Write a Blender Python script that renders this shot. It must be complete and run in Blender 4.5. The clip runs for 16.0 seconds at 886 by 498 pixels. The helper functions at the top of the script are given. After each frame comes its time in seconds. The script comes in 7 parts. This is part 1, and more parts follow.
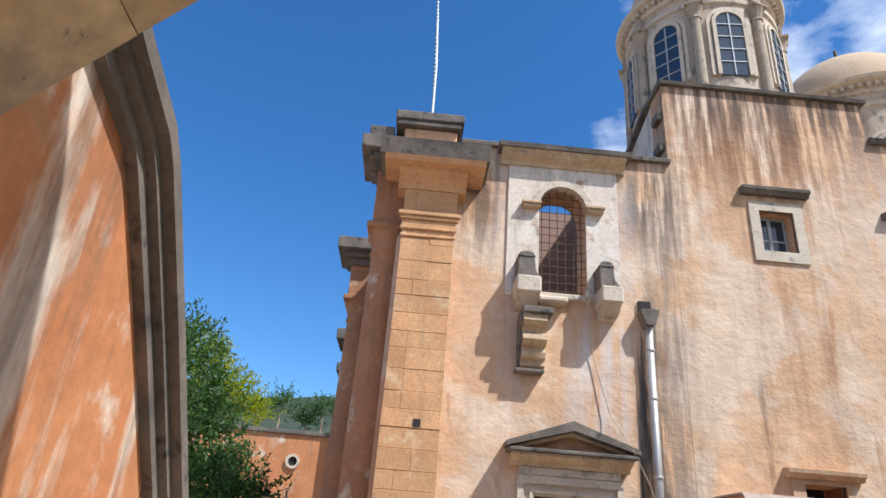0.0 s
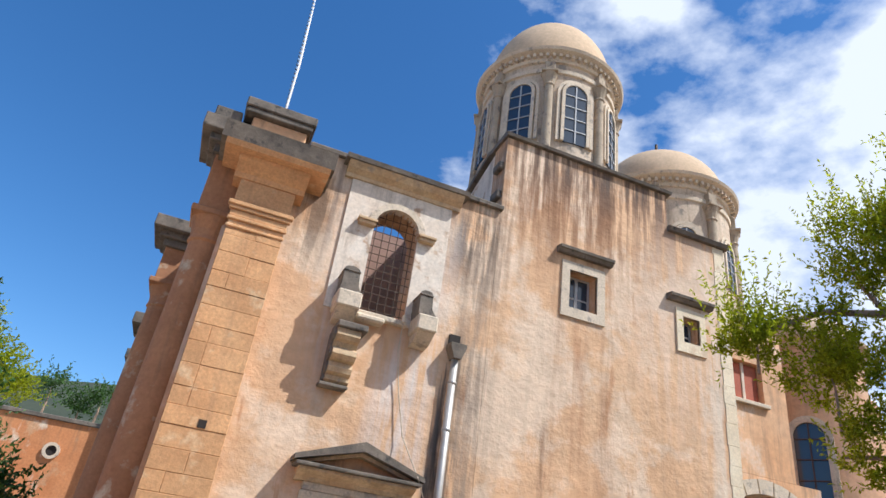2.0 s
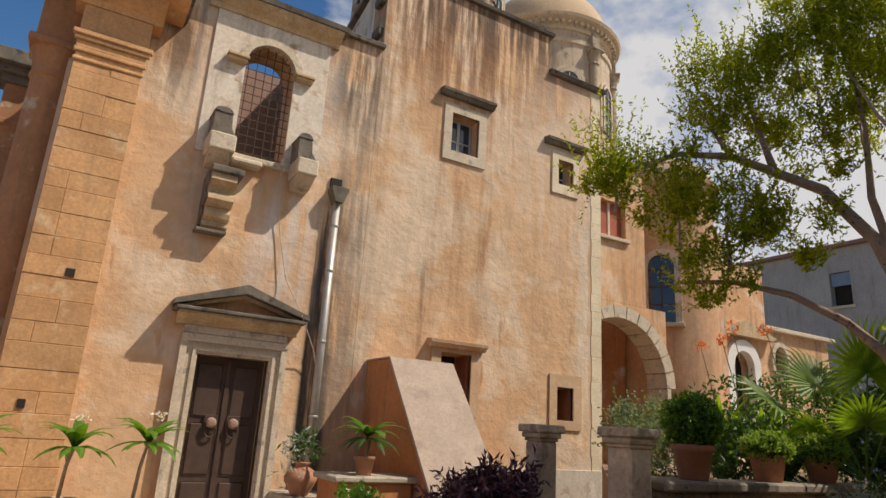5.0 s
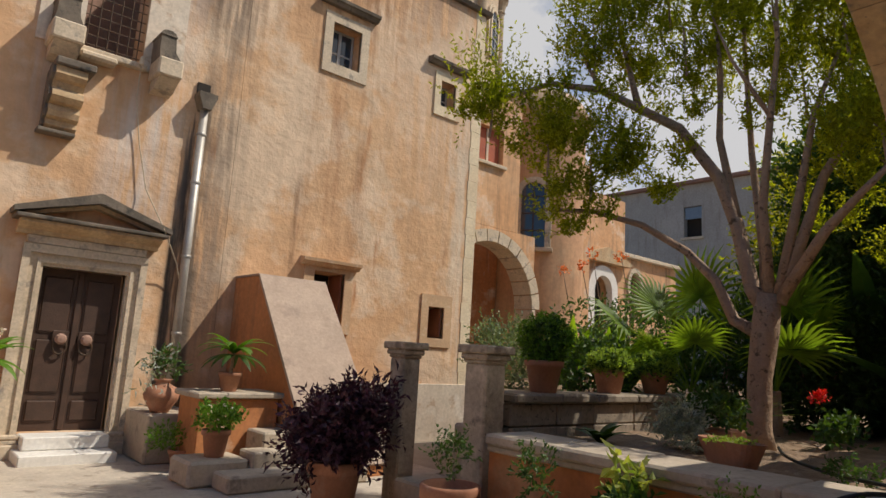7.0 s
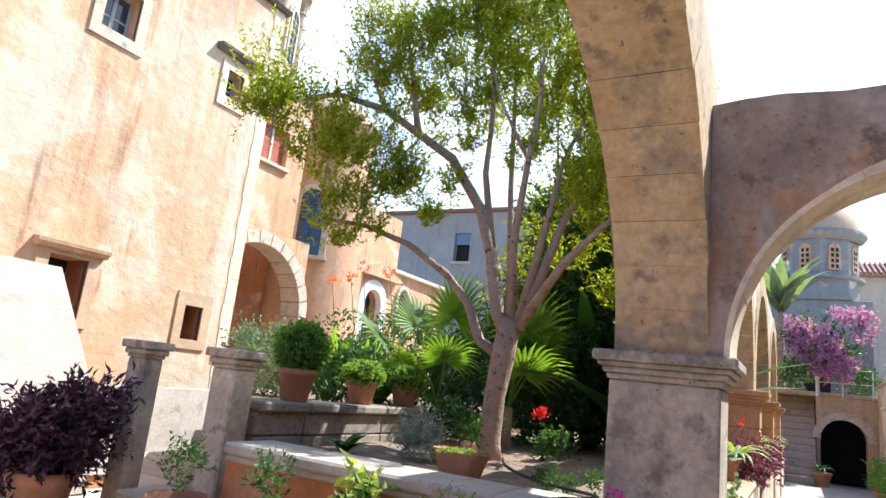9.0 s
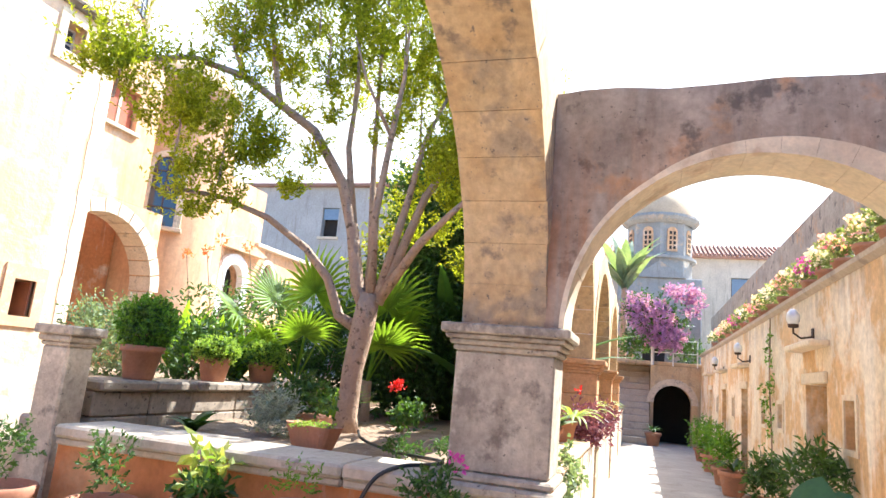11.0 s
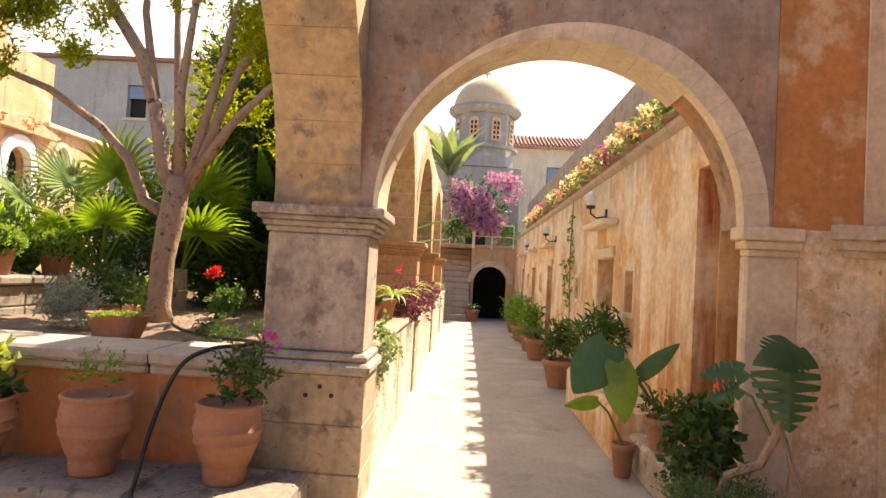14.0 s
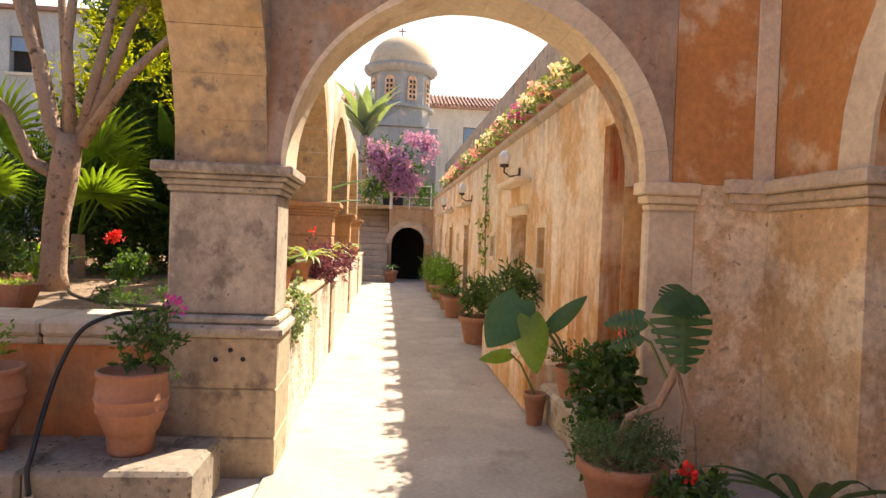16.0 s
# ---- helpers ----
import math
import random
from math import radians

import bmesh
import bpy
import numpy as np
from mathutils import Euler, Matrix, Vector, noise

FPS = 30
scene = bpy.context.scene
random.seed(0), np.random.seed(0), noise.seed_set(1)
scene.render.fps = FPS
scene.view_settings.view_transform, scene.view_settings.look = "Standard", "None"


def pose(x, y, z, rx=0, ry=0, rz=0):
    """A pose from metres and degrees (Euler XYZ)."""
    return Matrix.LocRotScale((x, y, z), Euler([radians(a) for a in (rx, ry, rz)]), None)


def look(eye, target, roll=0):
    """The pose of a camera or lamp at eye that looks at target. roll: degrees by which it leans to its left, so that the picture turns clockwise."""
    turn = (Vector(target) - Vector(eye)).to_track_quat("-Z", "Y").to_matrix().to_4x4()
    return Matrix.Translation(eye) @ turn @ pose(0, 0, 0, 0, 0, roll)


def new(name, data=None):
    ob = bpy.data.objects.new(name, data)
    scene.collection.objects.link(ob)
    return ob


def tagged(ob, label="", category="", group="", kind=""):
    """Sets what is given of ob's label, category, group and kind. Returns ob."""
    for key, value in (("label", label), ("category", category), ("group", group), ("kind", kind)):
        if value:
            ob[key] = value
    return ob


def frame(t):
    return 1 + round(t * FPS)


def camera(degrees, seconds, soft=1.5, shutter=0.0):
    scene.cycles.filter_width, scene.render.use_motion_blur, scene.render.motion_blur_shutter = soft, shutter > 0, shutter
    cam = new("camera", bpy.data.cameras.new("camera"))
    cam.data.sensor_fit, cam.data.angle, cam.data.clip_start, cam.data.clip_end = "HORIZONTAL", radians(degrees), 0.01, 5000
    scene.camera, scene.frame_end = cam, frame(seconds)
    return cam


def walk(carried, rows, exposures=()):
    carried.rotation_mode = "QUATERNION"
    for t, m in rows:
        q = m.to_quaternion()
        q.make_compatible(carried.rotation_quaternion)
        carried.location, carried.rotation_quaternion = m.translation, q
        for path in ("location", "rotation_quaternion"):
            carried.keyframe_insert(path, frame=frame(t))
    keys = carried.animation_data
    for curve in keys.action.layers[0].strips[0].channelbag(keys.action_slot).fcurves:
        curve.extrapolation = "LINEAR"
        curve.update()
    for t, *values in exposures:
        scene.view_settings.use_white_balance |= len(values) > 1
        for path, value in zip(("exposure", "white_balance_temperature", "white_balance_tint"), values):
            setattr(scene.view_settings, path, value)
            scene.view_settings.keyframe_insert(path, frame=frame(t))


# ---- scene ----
cam = camera(68.9, 16.0)
PATH = [
    (0, (0.449, 0.207, 1.457), (0.504, 2.017, 2.307), 4.6),
    (0.5, (0.46, 0.206, 1.489), (0.697, 2.002, 2.337), 6.1),
    (1, (0.488, 0.235, 1.474), (0.904, 1.966, 2.385), 8.1),
    (1.5, (0.491, 0.243, 1.459), (0.99, 1.926, 2.417), 8.7),
    (2, (0.507, 0.234, 1.448), (1.05, 1.908, 2.399), 8.4),
    (2.5, (0.543, 0.228, 1.441), (1.168, 1.897, 2.348), 7.9),
    (3, (0.54, 0.245, 1.433), (1.254, 1.912, 2.276), 7.1),
    (3.5, (0.554, 0.251, 1.426), (1.319, 1.929, 2.199), 5.9),
    (4, (0.566, 0.224, 1.428), (1.379, 1.917, 2.116), 4.8),
    (6.5, (0.721, 0.112, 1.451), (1.935, 1.658, 1.822), 3.4),
    (7, (0.729, 0.113, 1.45), (2.019, 1.607, 1.773), 3.5),
    (7.5, (0.738, 0.1, 1.441), (2.126, 1.51, 1.733), 3.9),
    (8, (0.766, 0.058, 1.447), (2.291, 1.32, 1.734), 5.0),
    (8.5, (0.773, 0.045, 1.449), (2.399, 1.161, 1.78), 5.8),
    (9, (0.783, 0.023, 1.451), (2.485, 0.99, 1.862), 6.4),
    (11.5, (0.766, -0.103, 1.439), (2.674, 0.396, 1.77), 5.0),
    (12, (0.764, -0.114, 1.434), (2.705, 0.272, 1.725), 5.1),
    (12.5, (0.78, -0.13, 1.43), (2.741, 0.17, 1.688), 5.1),
    (13, (0.79, -0.143, 1.416), (2.77, 0.049, 1.628), 5.0),
    (13.5, (0.802, -0.157, 1.409), (2.792, -0.034, 1.564), 4.6),
    (14, (0.812, -0.183, 1.397), (2.809, -0.11, 1.474), 3.2),
    (14.5, (0.818, -0.2, 1.395), (2.818, -0.168, 1.405), 2.2),
    (15, (0.821, -0.205, 1.387), (2.821, -0.223, 1.367), 1.9),
    (15.5, (0.817, -0.213, 1.387), (2.815, -0.298, 1.357), 1.9),
    (16, (0.824, -0.22, 1.379), (2.815, -0.402, 1.348), 2.1),
]
EXPOSURES = [(0.0, 0.28, 5500, 10), (2.5, 0.22, 5900, 10), (4.2, -0.15, 6800, 11), (6.3, -0.36, 6800, 11), (7.5, -0.4, 6400, 10), (8.0, 0.1, 5900, 10), (8.4, 0.4, 5700, 9), (9.0, 1.05, 5400, 7), (11.4, 1.9, 5900, 8), (12.0, 1.8, 6200, 9), (12.6, 1.6, 6900, 11), (13.2, 1.33, 7700, 13), (16.0, 1.28, 7300, 14)]
walk(cam, [(t, look(eye, target, roll)) for t, eye, target, roll in PATH], EXPOSURES)

# ---- world and sun ----
SUN_WAY = Vector((-0.58, 0.49, -1.0)).normalized()
world = bpy.data.worlds.new("sky")
scene.world = world
world.use_nodes = True
wn, wl = world.node_tree.nodes, world.node_tree.links
wn.clear()
w_out = wn.new("ShaderNodeOutputWorld")
w_bg = wn.new("ShaderNodeBackground")
sky = wn.new("ShaderNodeTexSky")
sky.sky_type, sky.sun_disc = "NISHITA", False
sky.sun_elevation = math.asin(-SUN_WAY.z)
sky.sun_rotation = math.atan2(-SUN_WAY.x, -SUN_WAY.y)
sky.air_density, sky.dust_density, sky.ozone_density = 1.0, 0.4, 2.5
w_tc = wn.new("ShaderNodeTexCoord")
w_map = wn.new("ShaderNodeMapping")
w_map.inputs["Scale"].default_value = (1.0, 1.0, 1.8)
w_noise = wn.new("ShaderNodeTexNoise")
w_noise.inputs["Scale"].default_value, w_noise.inputs["Detail"].default_value = 3.4, 10.0
w_noise.inputs["Roughness"].default_value = 0.55
w_dot = wn.new("ShaderNodeVectorMath")
w_dot.operation = "DOT_PRODUCT"
w_dot.inputs[1].default_value = (0.93, -0.25, 0.25)
w_add = wn.new("ShaderNodeMath")
w_add.operation = "MULTIPLY_ADD"
w_add.inputs[1].default_value = 0.50
w_ramp = wn.new("ShaderNodeValToRGB")
w_ramp.color_ramp.elements[0].position, w_ramp.color_ramp.elements[1].position = 0.635, 0.765
w_mix = wn.new("ShaderNodeMixRGB")
w_mix.inputs["Color2"].default_value = (7.6, 7.7, 8.0, 1)
wl.new(w_tc.outputs["Generated"], w_map.inputs["Vector"])
wl.new(w_map.outputs["Vector"], w_noise.inputs["Vector"])
wl.new(w_tc.outputs["Generated"], w_dot.inputs[0])
wl.new(w_dot.outputs["Value"], w_add.inputs[0])
wl.new(w_noise.outputs["Fac"], w_add.inputs[2])
wl.new(w_add.outputs[0], w_ramp.inputs["Fac"])
wl.new(w_ramp.outputs["Color"], w_mix.inputs["Fac"])
w_sat = wn.new("ShaderNodeHueSaturation")
w_sat.inputs["Saturation"].default_value, w_sat.inputs["Value"].default_value = 1.25, 1.25
wl.new(sky.outputs["Color"], w_sat.inputs["Color"])
wl.new(w_sat.outputs["Color"], w_mix.inputs["Color1"])
wl.new(w_mix.outputs["Color"], w_bg.inputs["Color"])
wl.new(w_bg.outputs["Background"], w_out.inputs["Surface"])
w_bg.inputs["Strength"].default_value = 0.105
sun = new("sun", bpy.data.lights.new("sun", "SUN"))
sun.data.energy, sun.data.angle, sun.data.color = 5.0, radians(0.55), (1.0, 0.93, 0.82)
sun.matrix_world = look((0, 0, 30), Vector((0, 0, 30)) + SUN_WAY)


# ---- materials ----
def material(name, c1, c2, scale=3.0, rough=0.9, bump=0.3, fine=40.0, c3=None, streak=0.0, metal=0.0, patch=None, patch_scale=0.9, patch_at=0.58, island=0.0, objrand=0.0, translucent=0.0, bump_dist=0.02, grainy=0.13, relief=0.0, specks=None, stains=(), runs=None, run_at=0.5):
    m = bpy.data.materials.new(name)
    m.use_nodes = True
    n, l = m.node_tree.nodes, m.node_tree.links
    b = n["Principled BSDF"]
    b.inputs["Roughness"].default_value, b.inputs["Metallic"].default_value = rough, metal
    geo = n.new("ShaderNodeNewGeometry")
    def noise_tex(s, detail=6.0, stretch=None):
        t = n.new("ShaderNodeTexNoise")
        t.inputs["Scale"].default_value, t.inputs["Detail"].default_value = s, detail
        t.inputs["Roughness"].default_value = 0.62
        if stretch:
            mp = n.new("ShaderNodeMapping")
            mp.inputs["Scale"].default_value = stretch
            l.new(geo.outputs["Position"], mp.inputs["Vector"])
            l.new(mp.outputs["Vector"], t.inputs["Vector"])
        else:
            l.new(geo.outputs["Position"], t.inputs["Vector"])
        return t.outputs["Fac"]
    def ramp(fac, a, z):
        r = n.new("ShaderNodeMapRange")
        r.inputs["From Min"].default_value, r.inputs["From Max"].default_value = a, z
        l.new(fac, r.inputs["Value"])
        return r.outputs["Result"]
    def mix(fac, x, y, mode="MIX"):
        k = n.new("ShaderNodeMixRGB")
        k.blend_type = mode
        for sock, v in (("Fac", fac), ("Color1", x), ("Color2", y)):
            if isinstance(v, (tuple, float, int)):
                k.inputs[sock].default_value = v if not isinstance(v, tuple) else (*v, 1)
            else:
                l.new(v, k.inputs[sock])
        return k.outputs["Color"]
    big, small = noise_tex(scale), noise_tex(fine, 4.0)
    col = mix(ramp(big, 0.32, 0.68), c1, c2)
    if patch:
        col = mix(ramp(noise_tex(patch_scale, 9.0), patch_at, patch_at + 0.07), col, patch)
    if runs:
        col = mix(ramp(noise_tex(1.0, 10.0, (2.6, 2.6, 0.55)), run_at, run_at + 0.10), col, runs)
    if c3:
        col = mix(ramp(noise_tex(scale * 1.9, 11.0), 0.57, 0.66), col, c3)
    if streak:
        dark = mix(streak, col, (0.16, 0.11, 0.07), "MIX")
        col = mix(ramp(noise_tex(1.0, 8.0, (4.5, 4.5, 0.5)), 0.53, 0.66), col, dark)
    for x0, x1, z0, z1, soft_x, soft_z, colour, amount in stains:
        sep = n.new("ShaderNodeSeparateXYZ")
        l.new(geo.outputs["Position"], sep.inputs[0])
        def window(sock, lo, hi, soft):
            f1, f2, f3 = n.new("ShaderNodeMapRange"), n.new("ShaderNodeMapRange"), n.new("ShaderNodeMath")
            f1.inputs["From Min"].default_value, f1.inputs["From Max"].default_value = lo - soft, lo + soft
            f2.inputs["From Min"].default_value, f2.inputs["From Max"].default_value = hi + soft, hi - soft
            l.new(sock, f1.inputs["Value"])
            l.new(sock, f2.inputs["Value"])
            f3.operation = "MULTIPLY"
            l.new(f1.outputs[0], f3.inputs[0])
            l.new(f2.outputs[0], f3.inputs[1])
            return f3.outputs[0]
        both = n.new("ShaderNodeMath")
        both.operation = "MULTIPLY"
        l.new(window(sep.outputs["X"], x0, x1, soft_x), both.inputs[0])
        l.new(window(sep.outputs["Z"], z0, z1, soft_z), both.inputs[1])
        rag = n.new("ShaderNodeMath")
        rag.operation = "MULTIPLY"
        l.new(both.outputs[0], rag.inputs[0])
        l.new(ramp(noise_tex(1.0, 9.0, (6.5, 6.5, 0.55)), 0.40, 0.60), rag.inputs[1])
        amt = n.new("ShaderNodeMath")
        amt.operation = "MULTIPLY"
        amt.inputs[1].default_value = amount
        l.new(rag.outputs[0], amt.inputs[0])
        col = mix(amt.outputs[0], col, colour)
    if specks:
        colour, size, level = specks
        col = mix(ramp(noise_tex(size, 3.0), level, level + 0.05), col, colour)
        col = mix(ramp(noise_tex(size * 0.23, 8.0), level - 0.02, level + 0.08), col, colour)
    if island or objrand:
        val = n.new("ShaderNodeObjectInfo").outputs["Random"] if objrand else geo.outputs["Random Per Island"]
        amt = objrand or island
        r = n.new("ShaderNodeMapRange")
        r.inputs["To Min"].default_value, r.inputs["To Max"].default_value = 1 - amt, 1 + amt
        l.new(val, r.inputs["Value"])
        col = mix(1.0, col, r.outputs["Result"], "MULTIPLY")
    if bump >= 0.25:
        blot = n.new("ShaderNodeMapRange")
        blot.inputs["From Min"].default_value, blot.inputs["From Max"].default_value = 0.34, 0.62
        blot.inputs["To Min"].default_value, blot.inputs["To Max"].default_value = 0.90, 1.04
        l.new(noise_tex(min(4.5, scale * 2.2), 12.0), blot.inputs["Value"])
        col = mix(1.0, col, blot.outputs["Result"], "MULTIPLY")
    grain = n.new("ShaderNodeMapRange")
    grain.inputs["From Min"].default_value, grain.inputs["From Max"].default_value = 0.28, 0.72
    grain.inputs["To Min"].default_value, grain.inputs["To Max"].default_value = 1 - grainy, 1 + grainy
    l.new(small, grain.inputs["Value"])
    col = mix(1.0, col, grain.outputs["Result"], "MULTIPLY")
    l.new(col, b.inputs["Base Color"])
    if bump:
        add = n.new("ShaderNodeMath")
        add.operation = "MULTIPLY_ADD"
        add.inputs[1].default_value = 0.35
        l.new(small, add.inputs[0])
        l.new(big, add.inputs[2])
        if relief:
            more = n.new("ShaderNodeMath")
            more.operation = "MULTIPLY_ADD"
            more.inputs[1].default_value = relief
            l.new(noise_tex(1.0, 3.0, (4.5, 4.5, 8.0)), more.inputs[0])
            l.new(add.outputs[0], more.inputs[2])
            add = more
        bp = n.new("ShaderNodeBump")
        bp.inputs["Strength"].default_value, bp.inputs["Distance"].default_value = bump, bump_dist
        l.new(add.outputs[0], bp.inputs["Height"])
        l.new(bp.outputs["Normal"], b.inputs["Normal"])
    if translucent:
        tr = n.new("ShaderNodeBsdfTranslucent")
        bright = mix(1.0, col, (2.35, 2.15, 0.8), "MULTIPLY")
        l.new(bright, tr.inputs["Color"])
        ms = n.new("ShaderNodeMixShader")
        ms.inputs["Fac"].default_value = translucent
        l.new(b.outputs["BSDF"], ms.inputs[1])
        l.new(tr.outputs["BSDF"], ms.inputs[2])
        l.new(ms.outputs["Shader"], n["Material Output"].inputs["Surface"])
    return m


M_OCHRE = material("ochre_plaster", (0.62, 0.34, 0.17), (0.66, 0.41, 0.24), 0.7, 0.92, 0.45, 9.0, c3=(0.72, 0.53, 0.38), streak=0.55, patch=(0.60, 0.46, 0.36), patch_scale=0.55, patch_at=0.60)
BLACKISH, BROWN, CHALK = (0.075, 0.062, 0.052), (0.20, 0.095, 0.045), (0.66, 0.58, 0.52)
M_FACADE = material("stained_facade_plaster", (0.63, 0.375, 0.205), (0.665, 0.43, 0.255), 0.9, 0.93, 0.7, 7.0, c3=(0.69, 0.49, 0.325), streak=0.13, patch=(0.71, 0.53, 0.375), patch_scale=0.7, patch_at=0.51, bump_dist=0.06, runs=(0.46, 0.22, 0.10), run_at=0.60, grainy=0.08, relief=0.22, stains=[
    (4.4, 9.2, 8.0, 9.7, 0.4, 0.8, BROWN, 0.8), (4.4, 7.6, 6.6, 9.0, 0.4, 0.9, (0.34, 0.17, 0.08), 0.6), (6.35, 6.75, 3.0, 7.4, 0.12, 0.8, (0.36, 0.19, 0.10), 0.5), (5.55, 5.75, 3.5, 7.4, 0.1, 0.8, (0.36, 0.19, 0.10), 0.5), (0.9, 4.4, 6.2, 7.4, 0.4, 0.5, BROWN, 0.6), (3.9, 4.5, 1.0, 8.0, 0.2, 1.0, BLACKISH, 0.55),
    (4.5, 8.6, 7.6, 9.6, 0.5, 0.7, BROWN, 0.85), (4.45, 8.2, 8.6, 9.6, 0.3, 0.4, BLACKISH, 0.75), (3.55, 4.35, 6.2, 7.7, 0.25, 0.4, BLACKISH, 0.85), (1.0, 1.6, 5.6, 7.6, 0.2, 0.5, BLACKISH, 0.6),
    (3.60, 3.80, -0.5, 4.7, 0.04, 0.3, BLACKISH, 1.0), (3.88, 4.02, -0.5, 3.6, 0.04, 0.4, BLACKISH, 0.9), (5.9, 6.2, 2.8, 5.9, 0.10, 0.5, (0.42, 0.20, 0.09), 0.6), (3.66, 4.02, -0.5, 5.0, 0.06, 0.3, BLACKISH, 0.9), (3.70, 3.96, -0.5, 4.9, 0.04, 0.3, BLACKISH, 0.9), (3.95, 4.35, 1.5, 6.4, 0.2, 0.6, (0.36, 0.27, 0.20), 0.7), (2.7, 3.5, 2.9, 4.7, 0.25, 0.3, CHALK, 0.9), (1.6, 2.2, 4.0, 7.2, 0.2, 0.4, CHALK, 0.5), (3.1, 3.7, 4.4, 7.3, 0.2, 0.4, CHALK, 0.55),
    (5.4, 5.52, 2.6, 4.1, 0.06, 0.2, BROWN, 0.9), (7.3, 9.2, 4.6, 8.2, 0.5, 0.8, (0.70, 0.52, 0.38), 0.7), (5.5, 8.6, -0.5, 1.4, 0.8, 0.4, (0.62, 0.38, 0.24), 0.6), (8.7, 9.4, -0.5, 8.4, 0.25, 0.5, (0.70, 0.58, 0.45), 0.75)])
M_PINKST = material("pinkish_stone", (0.40, 0.25, 0.19), (0.34, 0.21, 0.16), 2.0, 0.95, 0.4, 20.0)
M_ORANGE = material("orange_plaster", (0.50, 0.19, 0.07), (0.57, 0.255, 0.105), 0.7, 0.92, 0.5, 14.0, c3=(0.52, 0.29, 0.15), streak=0.35, patch=(0.66, 0.52, 0.38), patch_scale=0.8, patch_at=0.57, runs=(0.66, 0.52, 0.39), run_at=0.60, grainy=0.15, relief=0.4)
RUST = (0.50, 0.21, 0.055)
M_SCROLL = material("streaked_orange_plaster", (0.50, 0.175, 0.06), (0.58, 0.26, 0.10), 0.8, 0.92, 0.5, 14.0, c3=(0.52, 0.27, 0.13), streak=0.55, patch=(0.70, 0.57, 0.44), patch_scale=0.9, patch_at=0.54, runs=(0.72, 0.60, 0.47), run_at=0.52, grainy=0.12, relief=0.3)
M_CELL = material("worn_cell_plaster", (0.68, 0.45, 0.23), (0.61, 0.34, 0.125), 1.1, 0.92, 0.5, 18.0, c3=(0.80, 0.69, 0.53), streak=0.15, patch=(0.78, 0.64, 0.45), patch_scale=1.1, patch_at=0.45, runs=(0.81, 0.71, 0.56), run_at=0.55, stains=[(5.4, 6.5, -0.2, 1.4, 0.35, 0.4, RUST, 0.95), (4.9, 5.435, 1.75, 2.4, 0.003, 0.12, (0.36, 0.085, 0.025), 1.0), (4.9, 5.435, -0.3, 1.3, 0.003, 0.08, (0.42, 0.17, 0.05), 1.0), (6.5, 21.0, -0.2, 0.6, 0.4, 0.35, RUST, 0.6), (5.0, 21.9, 2.4, 2.7, 0.2, 0.1, (0.40, 0.31, 0.22), 0.6)], grainy=0.17, relief=0.4)
M_GREYPL = material("grey_plaster", (0.27, 0.22, 0.175), (0.47, 0.385, 0.295), 2.2, 0.95, 0.6, 20.0, c3=(0.16, 0.13, 0.105), streak=0.35, patch=(0.48, 0.28, 0.15), patch_scale=1.3, patch_at=0.57, stains=[(4.55, 5.05, 1.7, 2.75, 0.02, 0.35, (0.46, 0.22, 0.10), 0.75)], grainy=0.18, specks=((0.19, 0.155, 0.12), 24.0, 0.66))
M_STONE = material("honey_stone", (0.56, 0.42, 0.26), (0.50, 0.33, 0.18), 2.2, 0.92, 0.55, 24.0, c3=(0.36, 0.28, 0.20), streak=0.3, grainy=0.17, relief=0.4)
M_GOLD = material("golden_ashlar", (0.60, 0.34, 0.16), (0.53, 0.275, 0.12), 1.6, 0.92, 0.6, 26.0, c3=(0.63, 0.42, 0.24), streak=0.2, objrand=0.10, grainy=0.18)
M_PALE = material("pale_stone_trim", (0.64, 0.53, 0.40), (0.54, 0.44, 0.32), 3.0, 0.9, 0.4, 30.0, c3=(0.34, 0.29, 0.24), grainy=0.17, relief=0.4)
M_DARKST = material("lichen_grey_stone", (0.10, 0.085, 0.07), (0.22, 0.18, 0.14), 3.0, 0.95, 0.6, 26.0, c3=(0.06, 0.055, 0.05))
M_PIER = material("weathered_pier_stone", (0.54, 0.45, 0.335), (0.33, 0.27, 0.205), 2.6, 0.94, 0.8, 24.0, c3=(0.25, 0.205, 0.16), streak=0.35, patch=(0.56, 0.47, 0.355), patch_scale=3.2, patch_at=0.57, grainy=0.2, specks=((0.18, 0.15, 0.12), 30.0, 0.66))
M_WHITEPL = material("old_white_plaster", (0.72, 0.64, 0.54), (0.66, 0.54, 0.42), 1.6, 0.92, 0.35, 20.0, c3=(0.46, 0.31, 0.20), streak=0.4, runs=(0.50, 0.40, 0.31), run_at=0.56)
M_DOME = material("cream_dome_render", (0.58, 0.42, 0.27), (0.52, 0.37, 0.23), 0.8, 0.9, 0.3, 12.0)
M_MARBLE = material("white_marble", (0.78, 0.76, 0.72), (0.70, 0.67, 0.62), 4.0, 0.6, 0.15, 20.0)
M_WOOD = material("dark_brown_wood", (0.085, 0.045, 0.03), (0.055, 0.03, 0.02), 6.0, 0.6, 0.3, 50.0)
M_REDWOOD = material("red_shutter_wood", (0.42, 0.11, 0.05), (0.34, 0.08, 0.04), 6.0, 0.7, 0.3, 50.0)
# Near-black colour stands in for the shade inside rooms, openings and holes.
M_DARK = material("painted_dark_interior", (0.02, 0.016, 0.013), (0.03, 0.022, 0.018), 3.0, 0.9, 0.1, 20.0)
M_IRON = material("rusty_iron", (0.06, 0.045, 0.035), (0.12, 0.07, 0.04), 12.0, 0.7, 0.2, 60.0, metal=0.4)
